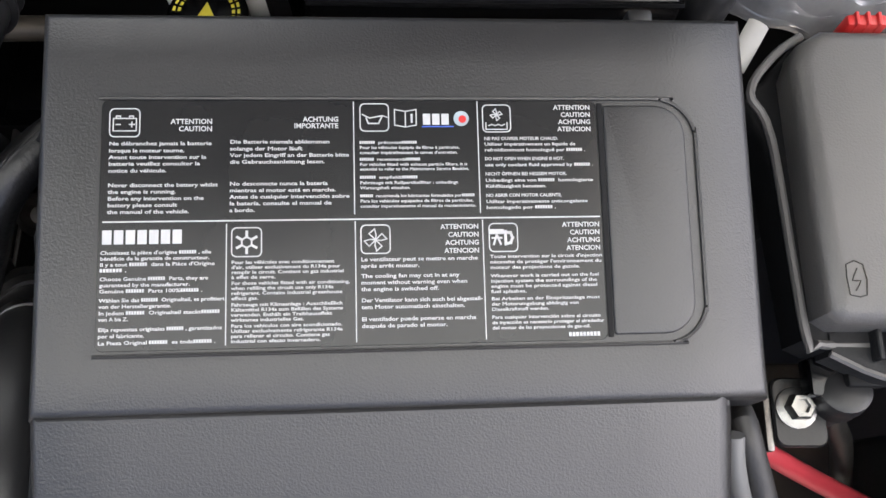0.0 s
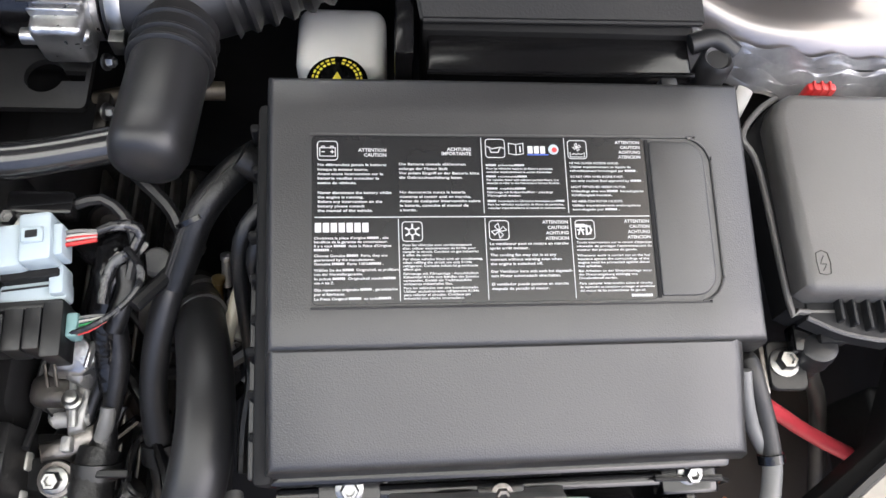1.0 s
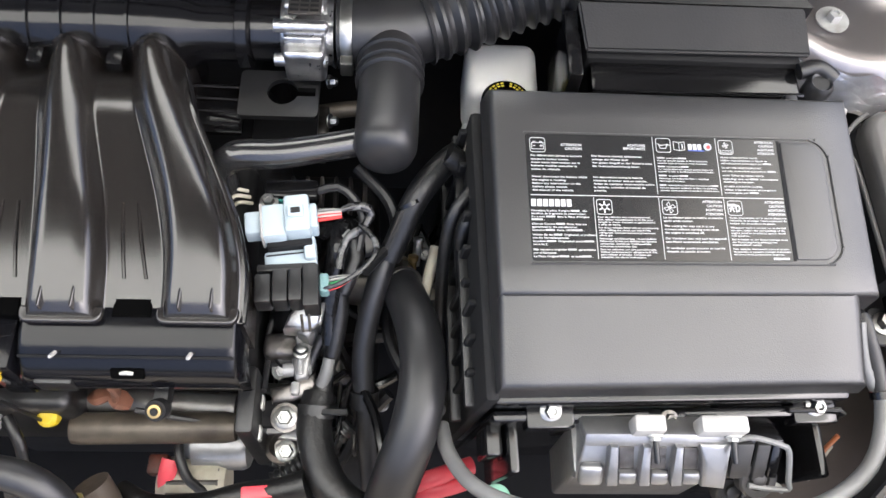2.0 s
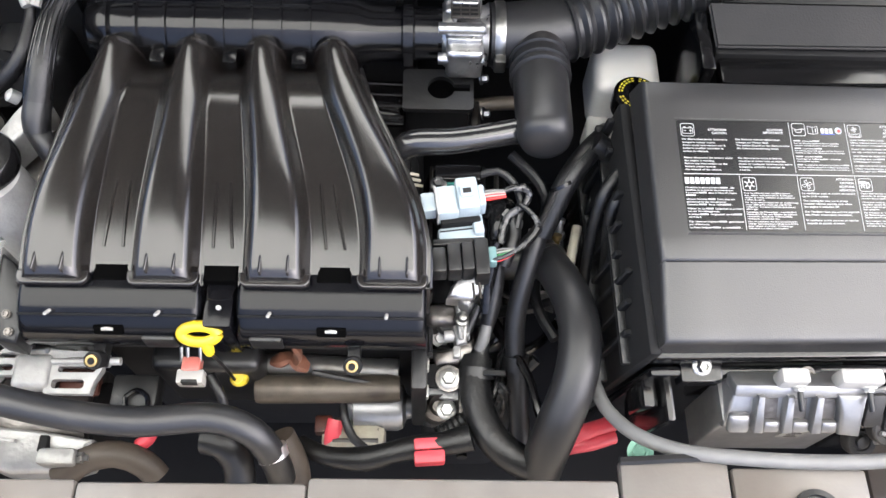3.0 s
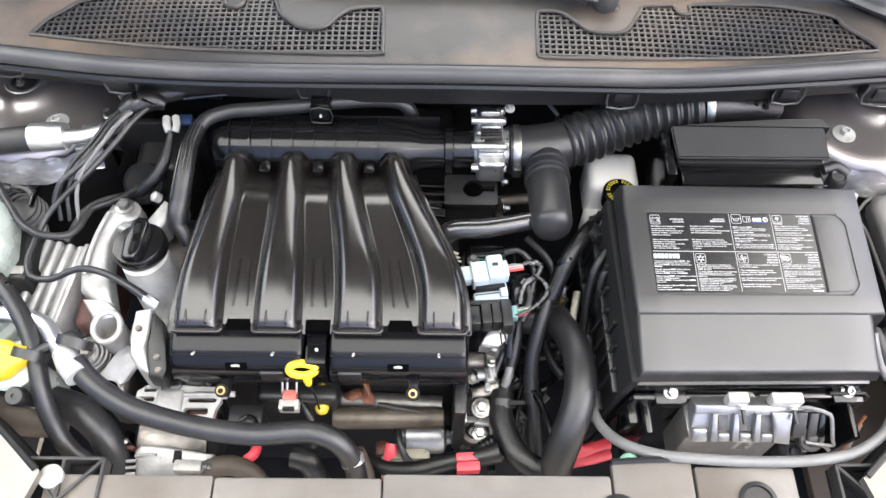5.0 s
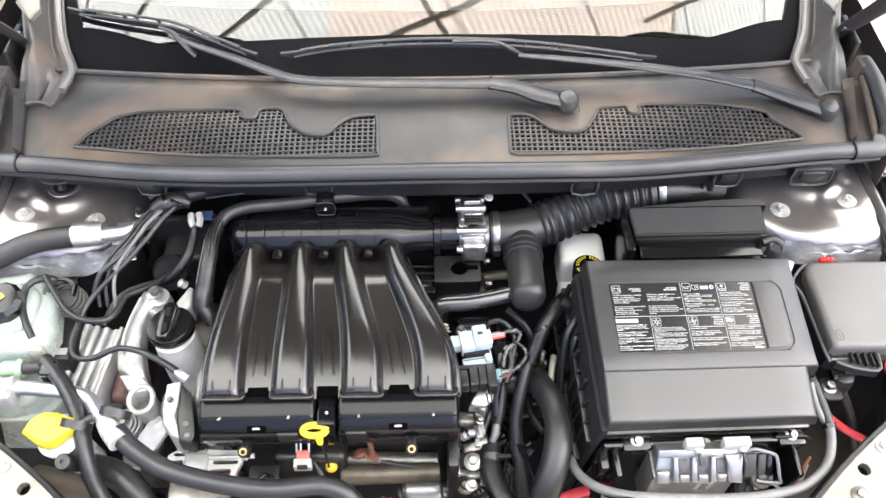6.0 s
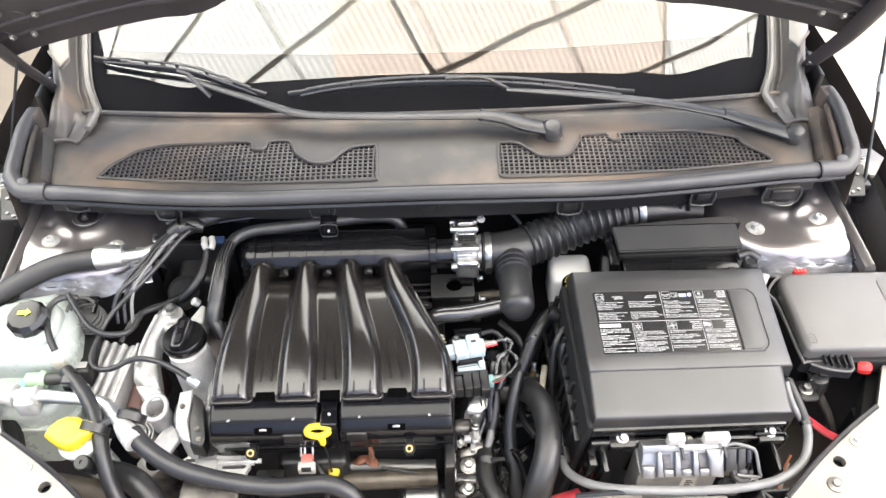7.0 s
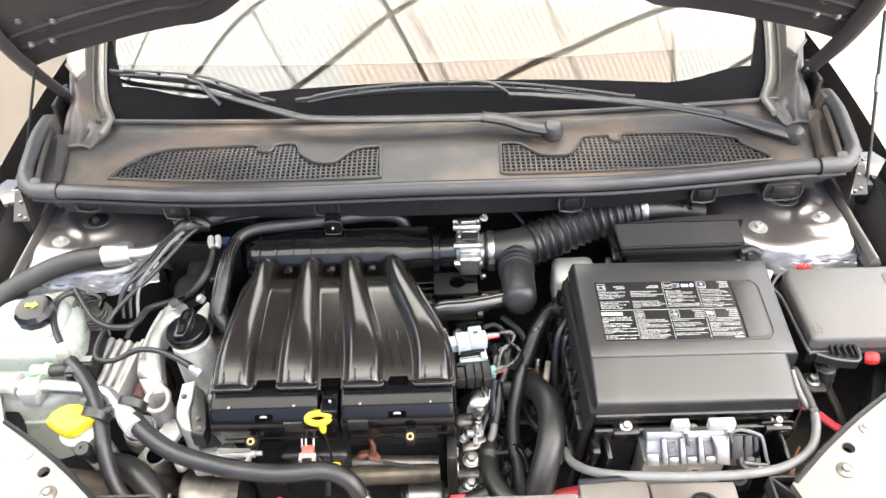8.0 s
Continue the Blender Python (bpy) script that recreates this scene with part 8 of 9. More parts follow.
CRINKLE = material("crinkled shiny wire wrap", (0.012, 0.012, 0.013), 0.20, grain=1.0, grain_scale=130, stain=(0.10, 0.10, 0.10), stain_at=(0.54, 0.60), stain_scale=110)
part("wrap", tube([(0.088, 0.142, 0.882), (0.098, 0.147, 0.882), (0.110, 0.149, 0.878), (0.115, 0.146, 0.872), (0.108, 0.134, 0.866), (0.098, 0.130, 0.862), (0.091, 0.118, 0.856), (0.088, 0.102, 0.850)], [0.0028, 0.0036, 0.0042, 0.0042, 0.0040, 0.0040, 0.0045, 0.0042], 10, 0.005), CRINKLE, plug)
part("wrap", tube([(0.106, 0.135, 0.870), (0.113, 0.128, 0.872), (0.120, 0.116, 0.876), (0.120, 0.104, 0.878), (0.112, 0.093, 0.876), (0.101, 0.084, 0.874), (0.088, 0.077, 0.872), (0.077, 0.074, 0.870)], [0.0025, 0.0028, 0.0028, 0.0026, 0.0024, 0.0024, 0.0022, 0.002], 8, 0.005), CRINKLE, plug)
part("dark_wrap", tube([(0.098, 0.130, 0.850), (0.102, 0.118, 0.845), (0.098, 0.103, 0.840), (0.091, 0.089, 0.830)], 0.0075, 10, 0.006), TAPE, plug)
black = thing("black_plug", "black multi-way plug with thin coloured wires", "connector", (0.05, 0.08, 0.85))
BB = Matrix.Translation((0.048, 0.0775, 0.866)) @ Matrix.Rotation(radians(4), 4, "Z")
for x0, x1, y0, y1, h in ((-0.028, -0.014, -0.015, 0.011, 0.006), (-0.013, 0.000, -0.016, 0.013, 0.009), (0.0005, 0.012, -0.016, 0.013, 0.010), (0.0125, 0.026, -0.022, 0.016, 0.011)):
    part("body", box(x0, x1, y0, y1, -0.016, h, 0.002, 2, BB), FLATBLACK, black)
part("top_rail", box(-0.026, 0.024, 0.012, 0.019, -0.012, 0.007, 0.002, 2, BB), FLATBLACK, black)
part("face", box(0.026, 0.034, -0.008, 0.009, -0.008, 0.006, 0.002, 2, BB), material("teal connector seal", (0.14, 0.24, 0.24), 0.4), black)
for k, mat in enumerate((RED, YELLOW, material("green wire", (0.04, 0.22, 0.08), 0.4), PALE, GREYHOSE)):
    part("wire", tube([BB @ Vector(p) for p in ((0.032, -0.006 + 0.003 * k, 0.002), (0.042, -0.004 + 0.0025 * k, 0.004), (0.052, 0.002 + 0.001 * k, 0.004))], 0.0010, 6, 0.004), mat, black)
part("carrier", casting([(0.036, 0.065, 0.800), (0.041, 0.077, 0.806), (0.052, 0.089, 0.812), (0.062, 0.092, 0.812), (0.069, 0.085, 0.812), (0.072, 0.072, 0.806), (0.062, 0.063, 0.800)], 0.018, 0.004, 3), BRIGHTALU, black, "bright cast sensor carrier")
part("carrier_rib", box(-0.0015, 0.0015, -0.010, 0.010, -0.004, 0.004, 0.001, 1, Matrix.Translation((0.072, 0.074, 0.815)) @ Matrix.Rotation(radians(-8), 4, "Z")), TUBE_ALU, black)
part("stud", lathe([(0.0045, -0.01), (0.0045, 0.002), (0.0075, 0.003), (0.0075, 0.006), (0.0055, 0.007), (0.005, 0.013), (0.003, 0.014)], (0.052, 0.048, 0.780), (0.1, 0.1, 1), 12), STEEL, black)
part("cross_tube", lathe([(0.0065, 0), (0.0065, 0.024), (0.0045, 0.026)], (0.035, 0.037, 0.765), (1, 0.06, 0), 16), CAST, black)
for dx in (0.010, 0.016):
    part("pin", tube([BB @ Vector((dx, -0.022, -0.008)), BB @ Vector((dx + 0.001, -0.036, -0.014))], 0.0013, 8), DIRTYALU, black)
for k, (px, py, pz, r) in enumerate(((0.040, 0.050, 0.77, 0.014), (0.052, 0.040, 0.752, 0.012), (0.036, 0.025, 0.745, 0.010), (0.070, 0.060, 0.762, 0.010), (0.062, 0.022, 0.742, 0.008))):
    part("casting_boss", lathe([(r, -0.04), (r, 0.0), (r * 0.8, 0.003), (r * 0.5, 0.001)], (px, py, pz), (0.2 * (k % 2), -0.3, 1), 14), FLATBLACK, gearbox)
part("casting_flange", box(0.014, 0.058, 0.018, 0.030, 0.735, 0.750, 0.004, 2), FLATBLACK, gearbox, "black-coloured flange of the gearbox")
film_wrap = thing("loom_wrap", "loose crinkled black film wrapped round the sensor wires", "cable", (0.085, 0.12, 0.80))
for pts, radii in (([(0.064, 0.151, 0.840), (0.081, 0.142, 0.845), (0.093, 0.149, 0.845), (0.104, 0.144, 0.840)], [0.008, 0.013, 0.012, 0.007]), ([(0.086, 0.145, 0.850), (0.088, 0.127, 0.845), (0.084, 0.110, 0.835), (0.080, 0.094, 0.820), (0.078, 0.074, 0.800), (0.078, 0.056, 0.785)], [0.009, 0.013, 0.011, 0.010, 0.008, 0.007]), ([(0.102, 0.146, 0.835), (0.100, 0.129, 0.830), (0.094, 0.113, 0.825), (0.086, 0.103, 0.815)], [0.006, 0.010, 0.009, 0.006])):
    part("wrap", tube(pts, radii, 14, 0.004, flat=0.7), FILM, film_wrap)
for c in ((0.107, 0.148, 0.840), (0.102, 0.140, 0.835), (0.093, 0.135, 0.853)):
    part("clip", box(-0.005, 0.005, -0.002, 0.002, -0.002, 0.002, 0.001, 1, Matrix.Translation(c) @ Matrix.Rotation(c[0] * 9, 4, "Z")), PALE, film_wrap)
solo("core_plug", lathe([(0.0115, -0.01), (0.0115, 0.001), (0.0095, 0.003), (0.002, 0.0035)], (0.106, 0.153, 0.800), (0.05, -0.1, 1), 22), ALU, "round grey core plug in the shade beside the hose", "plug")
solo("core_plug", lathe([(0.0105, -0.01), (0.0105, 0.001), (0.0088, 0.002), (0.002, 0.0025)], (0.169, 0.110, 0.770), (0.05, -0.1, 1), 22), CREAM, "round tan cap in the shade beside the battery box", "plug")
for k, c in enumerate(((0.158, 0.155, 0.790), (0.153, 0.136, 0.790))):
    solo("hose_tail", lathe([(0.0042, -0.02), (0.0042, 0.004), (0.0052, 0.005), (0.0052, 0.009), (0.003, 0.010)], c, (0.1, 0.6, 0.8), 12), BRASS if k else TUBE_ALU, "small bright pipe tail behind the radiator hose", "pipe", "pipe tails")
clamp = thing("hose_clamp", "bright steel spring clamp on the radiator hose", "hose clamp", (0.144, 0.105, 0.800), "hose clamps")
part("band", lathe([(0.0188, -0.003), (0.0203, -0.003), (0.0203, 0.003), (0.0188, 0.003)], (0.144, 0.109, 0.797), (0.42, -0.55, 0.55), 26), STEEL, clamp)
mini = thing("coil_plug", "small black plug under the breather pipe", "connector", (0.045, 0.17, 0.86))
part("body", box(0.022, 0.068, 0.158, 0.176, 0.860, 0.878, 0.003, 2), PLASTIC, mini)
part("seal", box(0.030, 0.052, 0.156, 0.160, 0.864, 0.872, 0.001, 1), material("teal seal", (0.03, 0.20, 0.17), 0.4), mini)
part("wire", tube([(0.066, 0.168, 0.870), (0.085, 0.172, 0.872), (0.100, 0.162, 0.868), (0.108, 0.145, 0.86), (0.104, 0.120, 0.85)], 0.004, 8), RUBBER, mini)
bolt((0.026, 0.155, 0.872), 0.0055, 0.009, (0, -0.1, 1), label="small bright screw above the plug", group="bolts")

for k, pts in enumerate(([(0.10, 0.20, 0.86), (0.130, 0.17, 0.85), (0.135, 0.14, 0.84), (0.110, 0.10, 0.85)], [(0.20, 0.20, 0.80), (0.185, 0.15, 0.78), (0.18, 0.10, 0.74), (0.19, 0.04, 0.70)])):
    one("loom_branch", pts, 0.0055, TAPE, "dark taped wires in the shade beside the gearbox", "cable", "looms", n=8)
rnd = random.Random(7)
for k in range(24):
    x, y, z = rnd.uniform(0.03, 0.185), rnd.uniform(0.02, 0.22), rnd.uniform(0.69, 0.785)
    a = rnd.uniform(-2.2, -0.9)
    pts = [(x, y, z)]
    for i in range(3):
        a += rnd.uniform(-0.6, 0.6)
        x, y, z = min(0.188, max(0.02, x + 0.035 * math.cos(a))), y + 0.035 * math.sin(a), z + rnd.uniform(-0.025, 0.012)
        pts.append((x, y, z))
    one("loom_branch", pts, rnd.uniform(0.003, 0.007), (TAPE, RUBBER, PLASTIC)[k % 3], "dark wire in the shade above the gearbox", "cable", "looms", n=8)
for k in range(8):
    x, y, z = rnd.uniform(0.12, 0.188), rnd.uniform(-0.02, 0.2), rnd.uniform(0.66, 0.74)
    bolt((x, y, z), rnd.uniform(0.004, 0.006), 0.008, (rnd.uniform(-0.3, 0.3), -0.2, 1), label="small bright bolt deep beside the gearbox", group="bolts")
one("selector_rod", [(0.175, 0.150, 0.80), (0.165, 0.105, 0.79), (0.158, 0.07, 0.78)], 0.0055, CREAM, "tan rod in the shade beside the battery box", "rod", "", n=10)
one("bonnet_cable", [(0.519, -0.056, 0.745), (0.522, -0.046, 0.765), (0.526, -0.036, 0.785), (0.532, -0.028, 0.80)], 0.0022, material("copper coloured wire", (0.35, 0.12, 0.05), 0.4), "thin orange wires beside the battery box", "cable", "", n=6)
one("bonnet_cable", [(0.524, -0.056, 0.745), (0.527, -0.045, 0.766), (0.531, -0.034, 0.786)], 0.002, PALE, "thin pale wires beside the battery box", "cable", "", n=6)
bolt((0.232, -0.075, 0.745), 0.009, 0.006, (0, -0.3, 1), material("green passivated steel", (0.20, 0.38, 0.30), 0.35, metal=0.6), "green passivated bolt below the battery box", "bolts")

# wires over the timing side
one("brake_hose", [(-0.420, 0.350, 0.955), (-0.444, 0.334, 0.952), (-0.466, 0.298, 0.940), (-0.494, 0.264, 0.930), (-0.521, 0.238, 0.920), (-0.531, 0.219, 0.900)], 0.0040, RUBBER, "black hose running down to the timing cover", n=10)
one("brake_hose", [(-0.415, 0.350, 0.950), (-0.432, 0.327, 0.948), (-0.457, 0.293, 0.935), (-0.488, 0.256, 0.920), (-0.519, 0.227, 0.905), (-0.540, 0.202, 0.892), (-0.548, 0.178, 0.885), (-0.553, 0.143, 0.880), (-0.544, 0.119, 0.878), (-0.515, 0.113, 0.882), (-0.478, 0.121, 0.895), (-0.438, 0.109, 0.905), (-0.401, 0.089, 0.906), (-0.379, 0.074, 0.905)], [0.0042, 0.0042, 0.0040, 0.0040, 0.0040, 0.0040, 0.0042, 0.0045, 0.0045, 0.0045, 0.0045, 0.0045, 0.0048, 0.006], RUBBER, "thin black sensor hose looping over the timing cover", n=10)
one("sensor_tip", [(-0.381, 0.075, 0.905), (-0.373, 0.070, 0.903), (-0.366, 0.066, 0.900)], [0.006, 0.0075, 0.007], TUBE_ALU, "bright metal tip of the sensor hose", "sensor", "", n=12, step=0.004)
one("overflow_hose", [(-0.593, 0.240, 0.905), (-0.613, 0.237, 0.912), (-0.630, 0.222, 0.912), (-0.628, 0.189, 0.908), (-0.616, 0.159, 0.900), (-0.607, 0.144, 0.893)], 0.0055, RUBBER, "short black overflow hose on the coolant tank", n=10)
one("overflow_hose", [(-0.606, 0.240, 0.915), (-0.581, 0.206, 0.910), (-0.560, 0.181, 0.905), (-0.533, 0.168, 0.900), (-0.502, 0.171, 0.897), (-0.492, 0.192, 0.892), (-0.489, 0.221, 0.885), (-0.461, 0.245, 0.875), (-0.441, 0.273, 0.865)], 0.005, RUBBER, "black overflow hose from the coolant tank", n=10)
coil = thing("sensor_coil", "black coiled sensor clip beside the coolant tank", "sensor", (-0.575, 0.22, 0.86))
for k in range(4):
    part("turn", lathe([(0.021, 0.0022), (0.021, -0.0022), (0.0255, -0.0022), (0.0255, 0.0022), (0.021, 0.0022)], (-0.590 + 0.003 * k, 0.228, 0.885 - 0.0075 * k), (0.3, -0.5, 1), 24, cap=False), FLATBLACK, coil)
part("core", lathe([(0.020, 0), (0.019, 0.004), (0.010, 0.006)], (-0.584, 0.228, 0.866), (0.3, -0.5, 1), 20), FLATBLACK, coil)
part("clip", box(-0.600, -0.566, 0.246, 0.256, 0.884, 0.892, 0.002), PLASTIC, coil)
part("clip_leg", box(-0.572, -0.566, 0.222, 0.250, 0.884, 0.891, 0.002), PLASTIC, coil)
for k, (off, r) in enumerate((((0.0, 0.0, 0.012), 0.010), ((0.012, 0.006, 0.0), 0.008), ((-0.010, -0.006, 0.004), 0.008))):
    one("loom_branch", [tuple(Vector(p) + Vector(off)) for p in ((-0.395, 0.405, 0.945), (-0.425, 0.395, 0.945), (-0.455, 0.375, 0.94))], r, TAPE, "bundle of taped wires below the cowl", "cable", "looms", n=10)

tie = thing("loom_tie", "black tape block holding the wires below the cowl", "cable tie", (-0.43, 0.35, 0.93))
part("block", tube([(-0.452, 0.340, 0.945), (-0.436, 0.350, 0.950), (-0.416, 0.358, 0.950), (-0.398, 0.356, 0.944)], [0.011, 0.016, 0.015, 0.008], 12, 0.004), TAPE, tie)
part("strap", lathe([(0.0150, -0.003), (0.0172, -0.003), (0.0172, 0.003), (0.0150, 0.003)], (-0.432, 0.352, 0.950), (1, 0.45, 0.1), 16), PLASTIC, tie)
part("tail", box(-0.002, 0.020, -0.002, 0.002, -0.001, 0.001, 0.0005, 1, Matrix.Translation((-0.420, 0.345, 0.966)) @ Matrix.Rotation(radians(-30), 4, "Z")), PLASTIC, tie)
for k, (dx, dy) in enumerate(((0.0, 0.0), (0.006, -0.005), (-0.006, 0.004))):
    one("brake_hose", [(-0.440 + dx, 0.346 + dy, 0.952), (-0.462 + dx, 0.318 + dy, 0.948), (-0.480 + dx, 0.290 + dy, 0.938), (-0.502 + 1.4 * dx, 0.262 + dy, 0.925), (-0.515 + 2 * dx, 0.232, 0.905), (-0.514 + 2 * dx, 0.205, 0.880)], 0.0028, (RUBBER, GREYHOSE, RUBBER)[k], "thin wire running down to the timing cover", "cable", "looms", n=8)
bolt((-0.493, 0.373, 0.902), 0.005, 0.014, (0.1, -0.1, 1), label="thin bright stud beside the strut tower", group="bolts")
solo("blue_clip", box(-0.394, -0.374, 0.360, 0.378, 0.888, 0.902, 0.002), material("navy plastic", (0.03, 0.055, 0.13), 0.4), "small blue plastic clip below the cowl", "clip")

# ---- lower front: dipstick, starter, alternator ----
dip = thing("dipstick", "yellow dipstick handle and its lower plug", "dipstick", (-0.18, -0.01, 0.75))
hoop = [(-0.1840 + 0.0160 * math.cos(a), -0.0065 + 0.0058 * math.sin(a), 0.878 + 0.0045 * math.sin(a)) for a in [2 * math.pi * k / 16 for k in range(17)]]
part("loop", tube(hoop, 0.0052, 10, 0.004, flat=0.9), YELLOW, dip)
part("tongue", tube([(-0.179, -0.012, 0.874), (-0.1775, -0.016, 0.867), (-0.177, -0.018, 0.860)], [0.0055, 0.0055, 0.004], 10), YELLOW, dip)
part("rod", tube([(-0.177, -0.018, 0.862), (-0.174, -0.016, 0.82), (-0.175, -0.012, 0.765)], 0.0016, 8), FLATBLACK, dip)
part("plug", lathe([(0.0085, -0.006), (0.0092, 0), (0.0088, 0.006), (0.006, 0.009)], (-0.173, -0.006, 0.752), (0, -0.3, 1), 24), YELLOW, dip)
lam = thing("pressure_sensor_plug", "white and red sensor plug with metal rods", "connector", (-0.21, -0.03, 0.75))
LM = Matrix.Translation((-0.209, -0.012, 0.800))
part("frame", box(-0.013, 0.013, -0.016, -0.002, -0.012, 0.004, 0.002, 2, LM), PALE, lam)
part("red_core", box(-0.009, 0.009, -0.004, 0.010, -0.008, 0.006, 0.002, 2, LM), material("faded red plastic", (0.42, 0.12, 0.095), 0.4, stain=(0.5, 0.25, 0.2), stain_scale=60), lam)
part("window", box(-0.008, 0.008, -0.0165, -0.012, -0.004, 0.0045, 0.001, 1, LM), FLATBLACK, lam)
for dx in (-0.010, -0.004, 0.008):
    part("rod", tube([LM @ Vector((dx, 0.006, 0.002)), LM @ Vector((dx, 0.020, 0.012)), LM @ Vector((dx - 0.001, 0.032, 0.018))], 0.0018, 8), STEEL, lam)
part("lead", tube([LM @ Vector(p) for p in ((0.016, -0.004, -0.01), (0.024, -0.016, -0.012), (0.030, -0.030, -0.02), (0.030, -0.05, -0.04))], 0.005, 10), TAPE, lam)
wp = thing("water_pipe", "dull aluminium and heat-browned water pipes with a rusty hanger", "pipe", (-0.08, 0.0, 0.70))
part("pipe", lathe([(0.0125, 0), (0.0125, 0.150), (0.0135, 0.152), (0.0135, 0.170)], (-0.182, 0.021, 0.722), (1, -0.05, 0), 24), DULLPIPE, wp)
part("lower_pipe", lathe([(0.014, 0), (0.015, 0.006), (0.015, 0.140), (0.013, 0.150)], (-0.160, -0.010, 0.726), (1, 0.02, 0), 24), BROWNPIPE, wp)
part("rust_flake", tube([(-0.144, 0.016, 0.742), (-0.134, 0.015, 0.748), (-0.123, 0.017, 0.750), (-0.114, 0.012, 0.748), (-0.106, 0.009, 0.742)], [0.005, 0.0105, 0.0075, 0.011, 0.006], 8, 0.003, flat=0.6), RUST, wp)
part("rust_hanger", tube([(-0.117, 0.018, 0.790), (-0.113, 0.015, 0.770), (-0.118, 0.014, 0.752)], [0.005, 0.009, 0.008], 8, 0.004, flat=0.5), RUST, wp)
part("thin_rod", tube([(-0.100, 0.003, 0.745), (-0.060, -0.003, 0.740), (-0.017, -0.008, 0.735)], 0.003, 8), DULLRUBBER, wp)
part("rod_end", tube([(-0.030, -0.009, 0.735), (-0.012, -0.008, 0.735)], 0.004, 8), STEEL, wp)
part("hanger", box(0.002, 0.018, -0.03, 0.03, 0.66, 0.80, 0.004), FLATBLACK, wp)
st = thing("starter_motor", "silver and cream starter motor deep in the bay", "starter motor", (-0.04, -0.02, 0.55))
part("solenoid", lathe([(0.016, -0.012), (0.017, 0), (0.026, 0.002), (0.0265, 0.050), (0.024, 0.056), (0.014, 0.060), (0.010, 0.075)], (-0.064, -0.0070, 0.655), (1, 0, 0.02), 28), ECU_ALU, st)
part("motor", lathe([(0.020, -0.008), (0.026, 0), (0.0275, 0.004), (0.0275, 0.052), (0.022, 0.060)], (-0.088, -0.044, 0.640), (1, 0, 0.02), 28), CREAM, st)
for k in range(3):
    part("motor_bolt", lathe([(0.003, 0), (0.003, 0.050)], (-0.084, -0.060 + 0.012 * k, 0.6655 - 0.003 * abs(k - 1)), (1, 0, 0.02), 8), DULLPIPE, st)
part("terminal", box(-0.105, -0.085, -0.040, -0.020, 0.65, 0.668, 0.003), COPPER, st)
part("red_strap", tube([(-0.081, -0.027, 0.672), (-0.084, -0.040, 0.668), (-0.086, -0.055, 0.655), (-0.088, -0.065, 0.630)], 0.009, 10, flat=0.5), PINKRED, st)
part("lead", tube([(-0.075, -0.008, 0.680), (-0.070, -0.029, 0.680), (-0.061, -0.047, 0.672), (-0.043, -0.058, 0.660)], 0.005, 10), RUBBER, st)
alt = thing("alternator", "cast aluminium alternator with slots over copper windings", "alternator", (-0.36, -0.05, 0.58))
AC, AY, AZ = -0.418, -0.040, 0.712
part("winding", lathe([(0.030, 0), (0.038, 0.006), (0.040, 0.05), (0.038, 0.104), (0.030, 0.110)], (AC, AY, AZ), (1, 0, 0), 32), PITBLACK, alt)
part("stator", lathe([(0.0490, 0.010), (0.0500, 0.012), (0.0500, 0.098), (0.0490, 0.100)], (AC, AY, AZ), (1, 0, 0), 40), DIRTYALU, alt)
part("coil_end", box(-0.346, -0.306, -0.031, -0.004, 0.762, 0.771, 0.003), COPPER, alt)
part("coil_end", box(-0.408, -0.384, -0.014, 0.008, 0.762, 0.771, 0.003), COPPER, alt)
vents = [rounded(-0.4075, -0.3865, -0.012, -0.0055, 0.0025, 3), rounded(-0.4020, -0.3850, 0.0005, 0.0055, 0.002, 3), rounded(-0.3425, -0.3060, -0.0130, -0.0070, 0.0025, 3), rounded(-0.3360, -0.3080, -0.0030, 0.0020, 0.002, 3), rounded(-0.3465, -0.3150, -0.0290, -0.0200, 0.003, 3)]
bell = [(-0.412, -0.0165), (-0.410, 0.002), (-0.398, 0.010), (-0.302, 0.008), (-0.300, -0.010), (-0.306, -0.022), (-0.308, -0.034), (-0.352, -0.034), (-0.356, -0.022), (-0.372, -0.0165)]
top = part("top_bell", holed(bell, vents, -0.005, 0.005, Matrix.Translation((0, 0, 0.782)) @ Matrix.Rotation(radians(4), 4, "X")), CAST, alt, "bright slotted end casting")
part("solid_web", box(-0.384, -0.349, -0.030, 0.004, 0.770, 0.792, 0.005, 3), CAST, top)
part("corner_lug", lathe([(0.0085, -0.012), (0.0085, 0.003), (0.006, 0.006)], (-0.4075, -0.014, 0.783), (0, -0.1, 1), 16), CAST, top)
part("shoulder", casting([(-0.400, -0.005, 0.765), (-0.390, 0.013, 0.765), (-0.375, 0.028, 0.765), (-0.355, 0.035, 0.765), (-0.335, 0.032, 0.765), (-0.324, 0.012, 0.765), (-0.328, 0.003, 0.765), (-0.381, -0.001, 0.765)], 0.05, 0.007, 3), ALU, alt)
part("through_bolt", lathe([(0.0035, -0.004), (0.0035, 0.064), (0.0065, 0.065), (0.0065, 0.072), (0.004, 0.073), (0.004, 0.083)], (-0.366, -0.003, 0.786), (1, 0.02, 0), 14), CAST, alt)
part("small_shaft", lathe([(0.0055, 0), (0.0055, 0.003), (0.003, 0.004), (0.003, 0.028)], (-0.357, 0.010, 0.785), (1, -0.08, 0), 12), STEEL, alt)
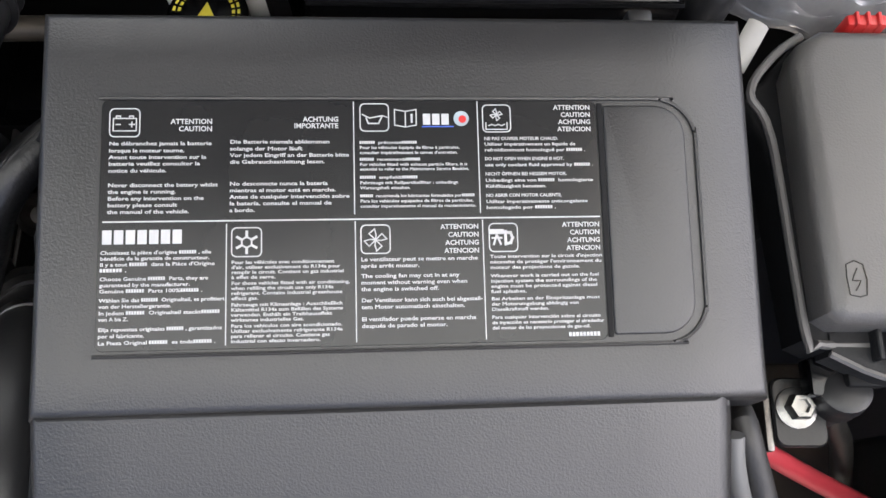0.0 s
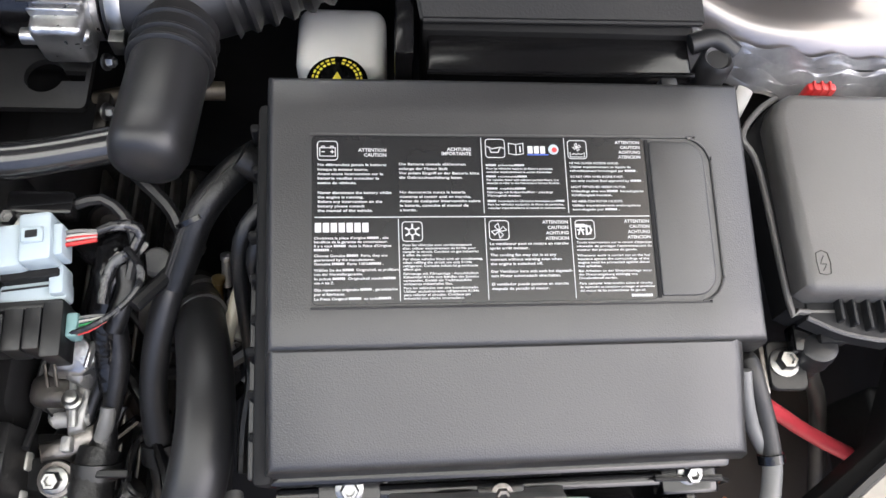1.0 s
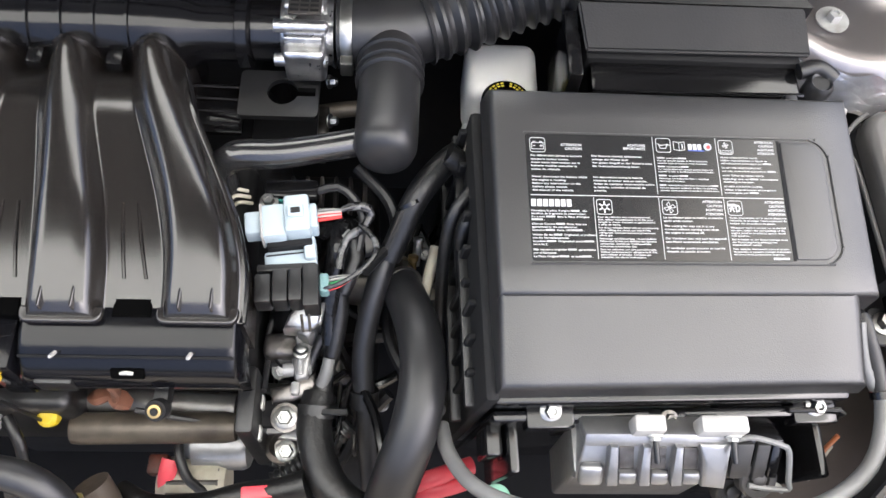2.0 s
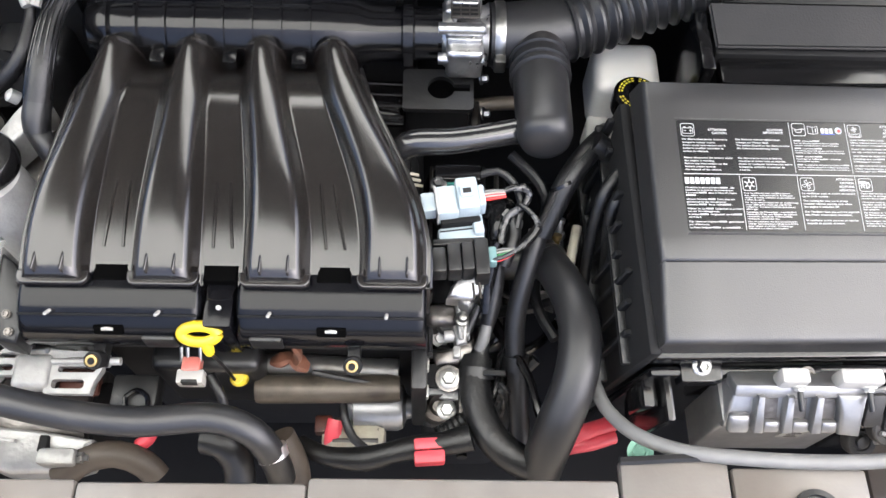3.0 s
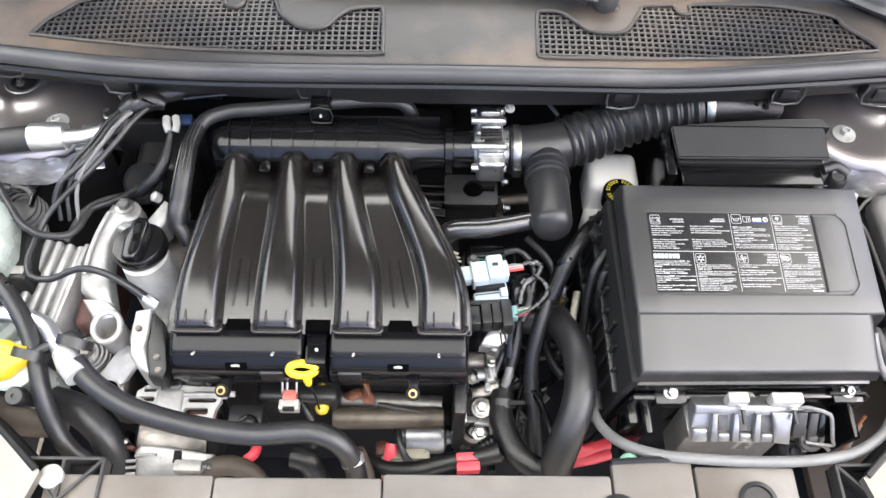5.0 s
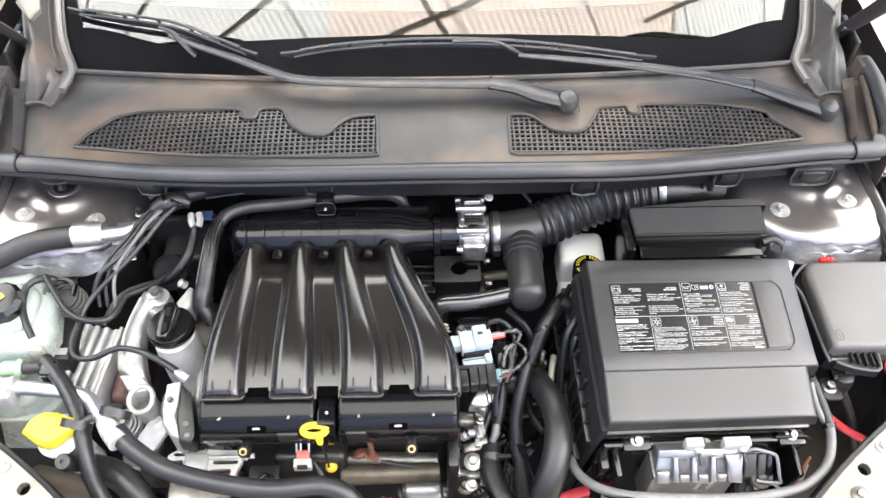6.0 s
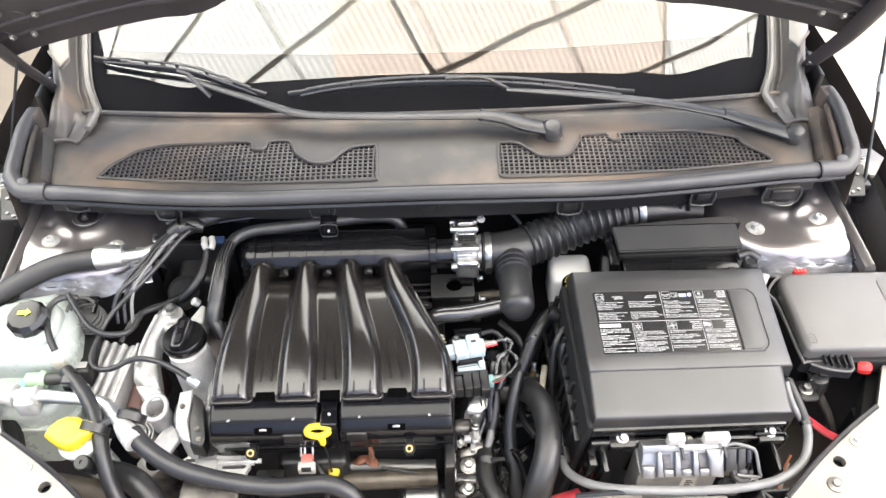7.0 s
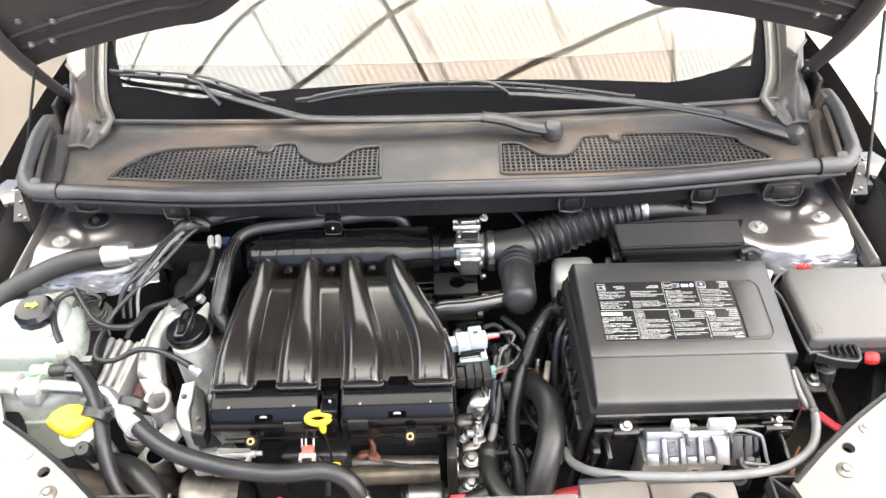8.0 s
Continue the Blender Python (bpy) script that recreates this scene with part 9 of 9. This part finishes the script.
low = part("front_bell", casting([(-0.408, -0.070, 0.762), (-0.400, -0.061, 0.765), (-0.356, -0.065, 0.765), (-0.306, -0.072, 0.762), (-0.307, -0.082, 0.760), (-0.316, -0.094, 0.752), (-0.344, -0.102, 0.748), (-0.385, -0.103, 0.745), (-0.404, -0.099, 0.750)], 0.045, 0.006, 3), CAST, alt, "bright ribbed front casting")
for k in range(4):
    part("rib", tube([(-0.405, -0.077, 0.762), (-0.394, -0.075, 0.764), (-0.377, -0.076, 0.765)] if k == 0 else [(-0.4170 + 0.001 * k, -0.0755 - 0.0075 * k, 0.7630 - 0.003 * k), (-0.402, -0.0755 - 0.0075 * k, 0.7640 - 0.002 * k)], 0.0022, 6, 0.01), CAST, low)
# Black box set in the casting, coloured as a recess in shade.
part("recess", box(-0.3550, -0.3460, -0.0860, -0.0700, 0.756, 0.7660, 0.001, 1), PITBLACK, low)
part("terminal_block", box(-0.3520, -0.3160, -0.0990, -0.0830, 0.750, 0.7720, 0.004, 2), CAST, low)
part("terminal_nut", lathe([(0.0055, 0), (0.0055, 0.005), (0.003, 0.006), (0.003, 0.010)], (-0.3150, -0.0910, 0.764), (1, 0, 0), 6), BRIGHTALU, low)
part("vent", box(-0.4180, -0.4060, -0.0700, -0.0640, 0.758, 0.7668, 0.001, 1), COPPER, low)
part("through_bolt", lathe([(0.004, -0.01), (0.004, 0.008), (0.002, 0.009)], (-0.4180, -0.0600, 0.763), (0, 0, 1), 10), STEEL, low)
part("pulley", lathe([(0.03, 0), (0.034, 0.004), (0.030, 0.012), (0.034, 0.020), (0.030, 0.026)], (AC - 0.036, AY - 0.02, AZ), (1, 0, 0), 28), PITBLACK, alt)
part("regulator", box(-0.290, -0.245, -0.045, -0.012, 0.755, 0.780, 0.004, 2), FLATBLACK, alt)
part("regulator_frame", tube([(-0.273, -0.037, 0.785), (-0.269, -0.051, 0.785), (-0.252, -0.051, 0.785), (-0.252, -0.037, 0.785), (-0.263, -0.030, 0.785), (-0.273, -0.037, 0.785)], 0.0026, 8, 0.004), GLOSSBLACK, alt)
one("lower_front_hose", [(-0.338, -0.106, 0.740), (-0.313, -0.090, 0.750), (-0.283, -0.084, 0.750), (-0.259, -0.091, 0.740), (-0.247, -0.102, 0.730)], 0.0135, BROWN, "dusty dark hose beside the front shelf")
one("lower_front_hose", [(-0.213, -0.055, 0.700), (-0.193, -0.061, 0.700), (-0.181, -0.076, 0.680), (-0.180, -0.098, 0.660)], 0.017, RUBBER, "dusty black hose behind the front shelf", n=18)
one("lower_front_hose", [(-0.131, -0.064, 0.740), (-0.119, -0.085, 0.720), (-0.115, -0.112, 0.700)], 0.018, BROWN, "dusty brown pipe behind the front shelf", n=16)
one("alternator_lead", [(-0.267, -0.073, 0.740), (-0.258, -0.068, 0.745), (-0.256, -0.057, 0.740)], 0.007, PINKRED, "short red lead beside the alternator", "cable", "battery leads")
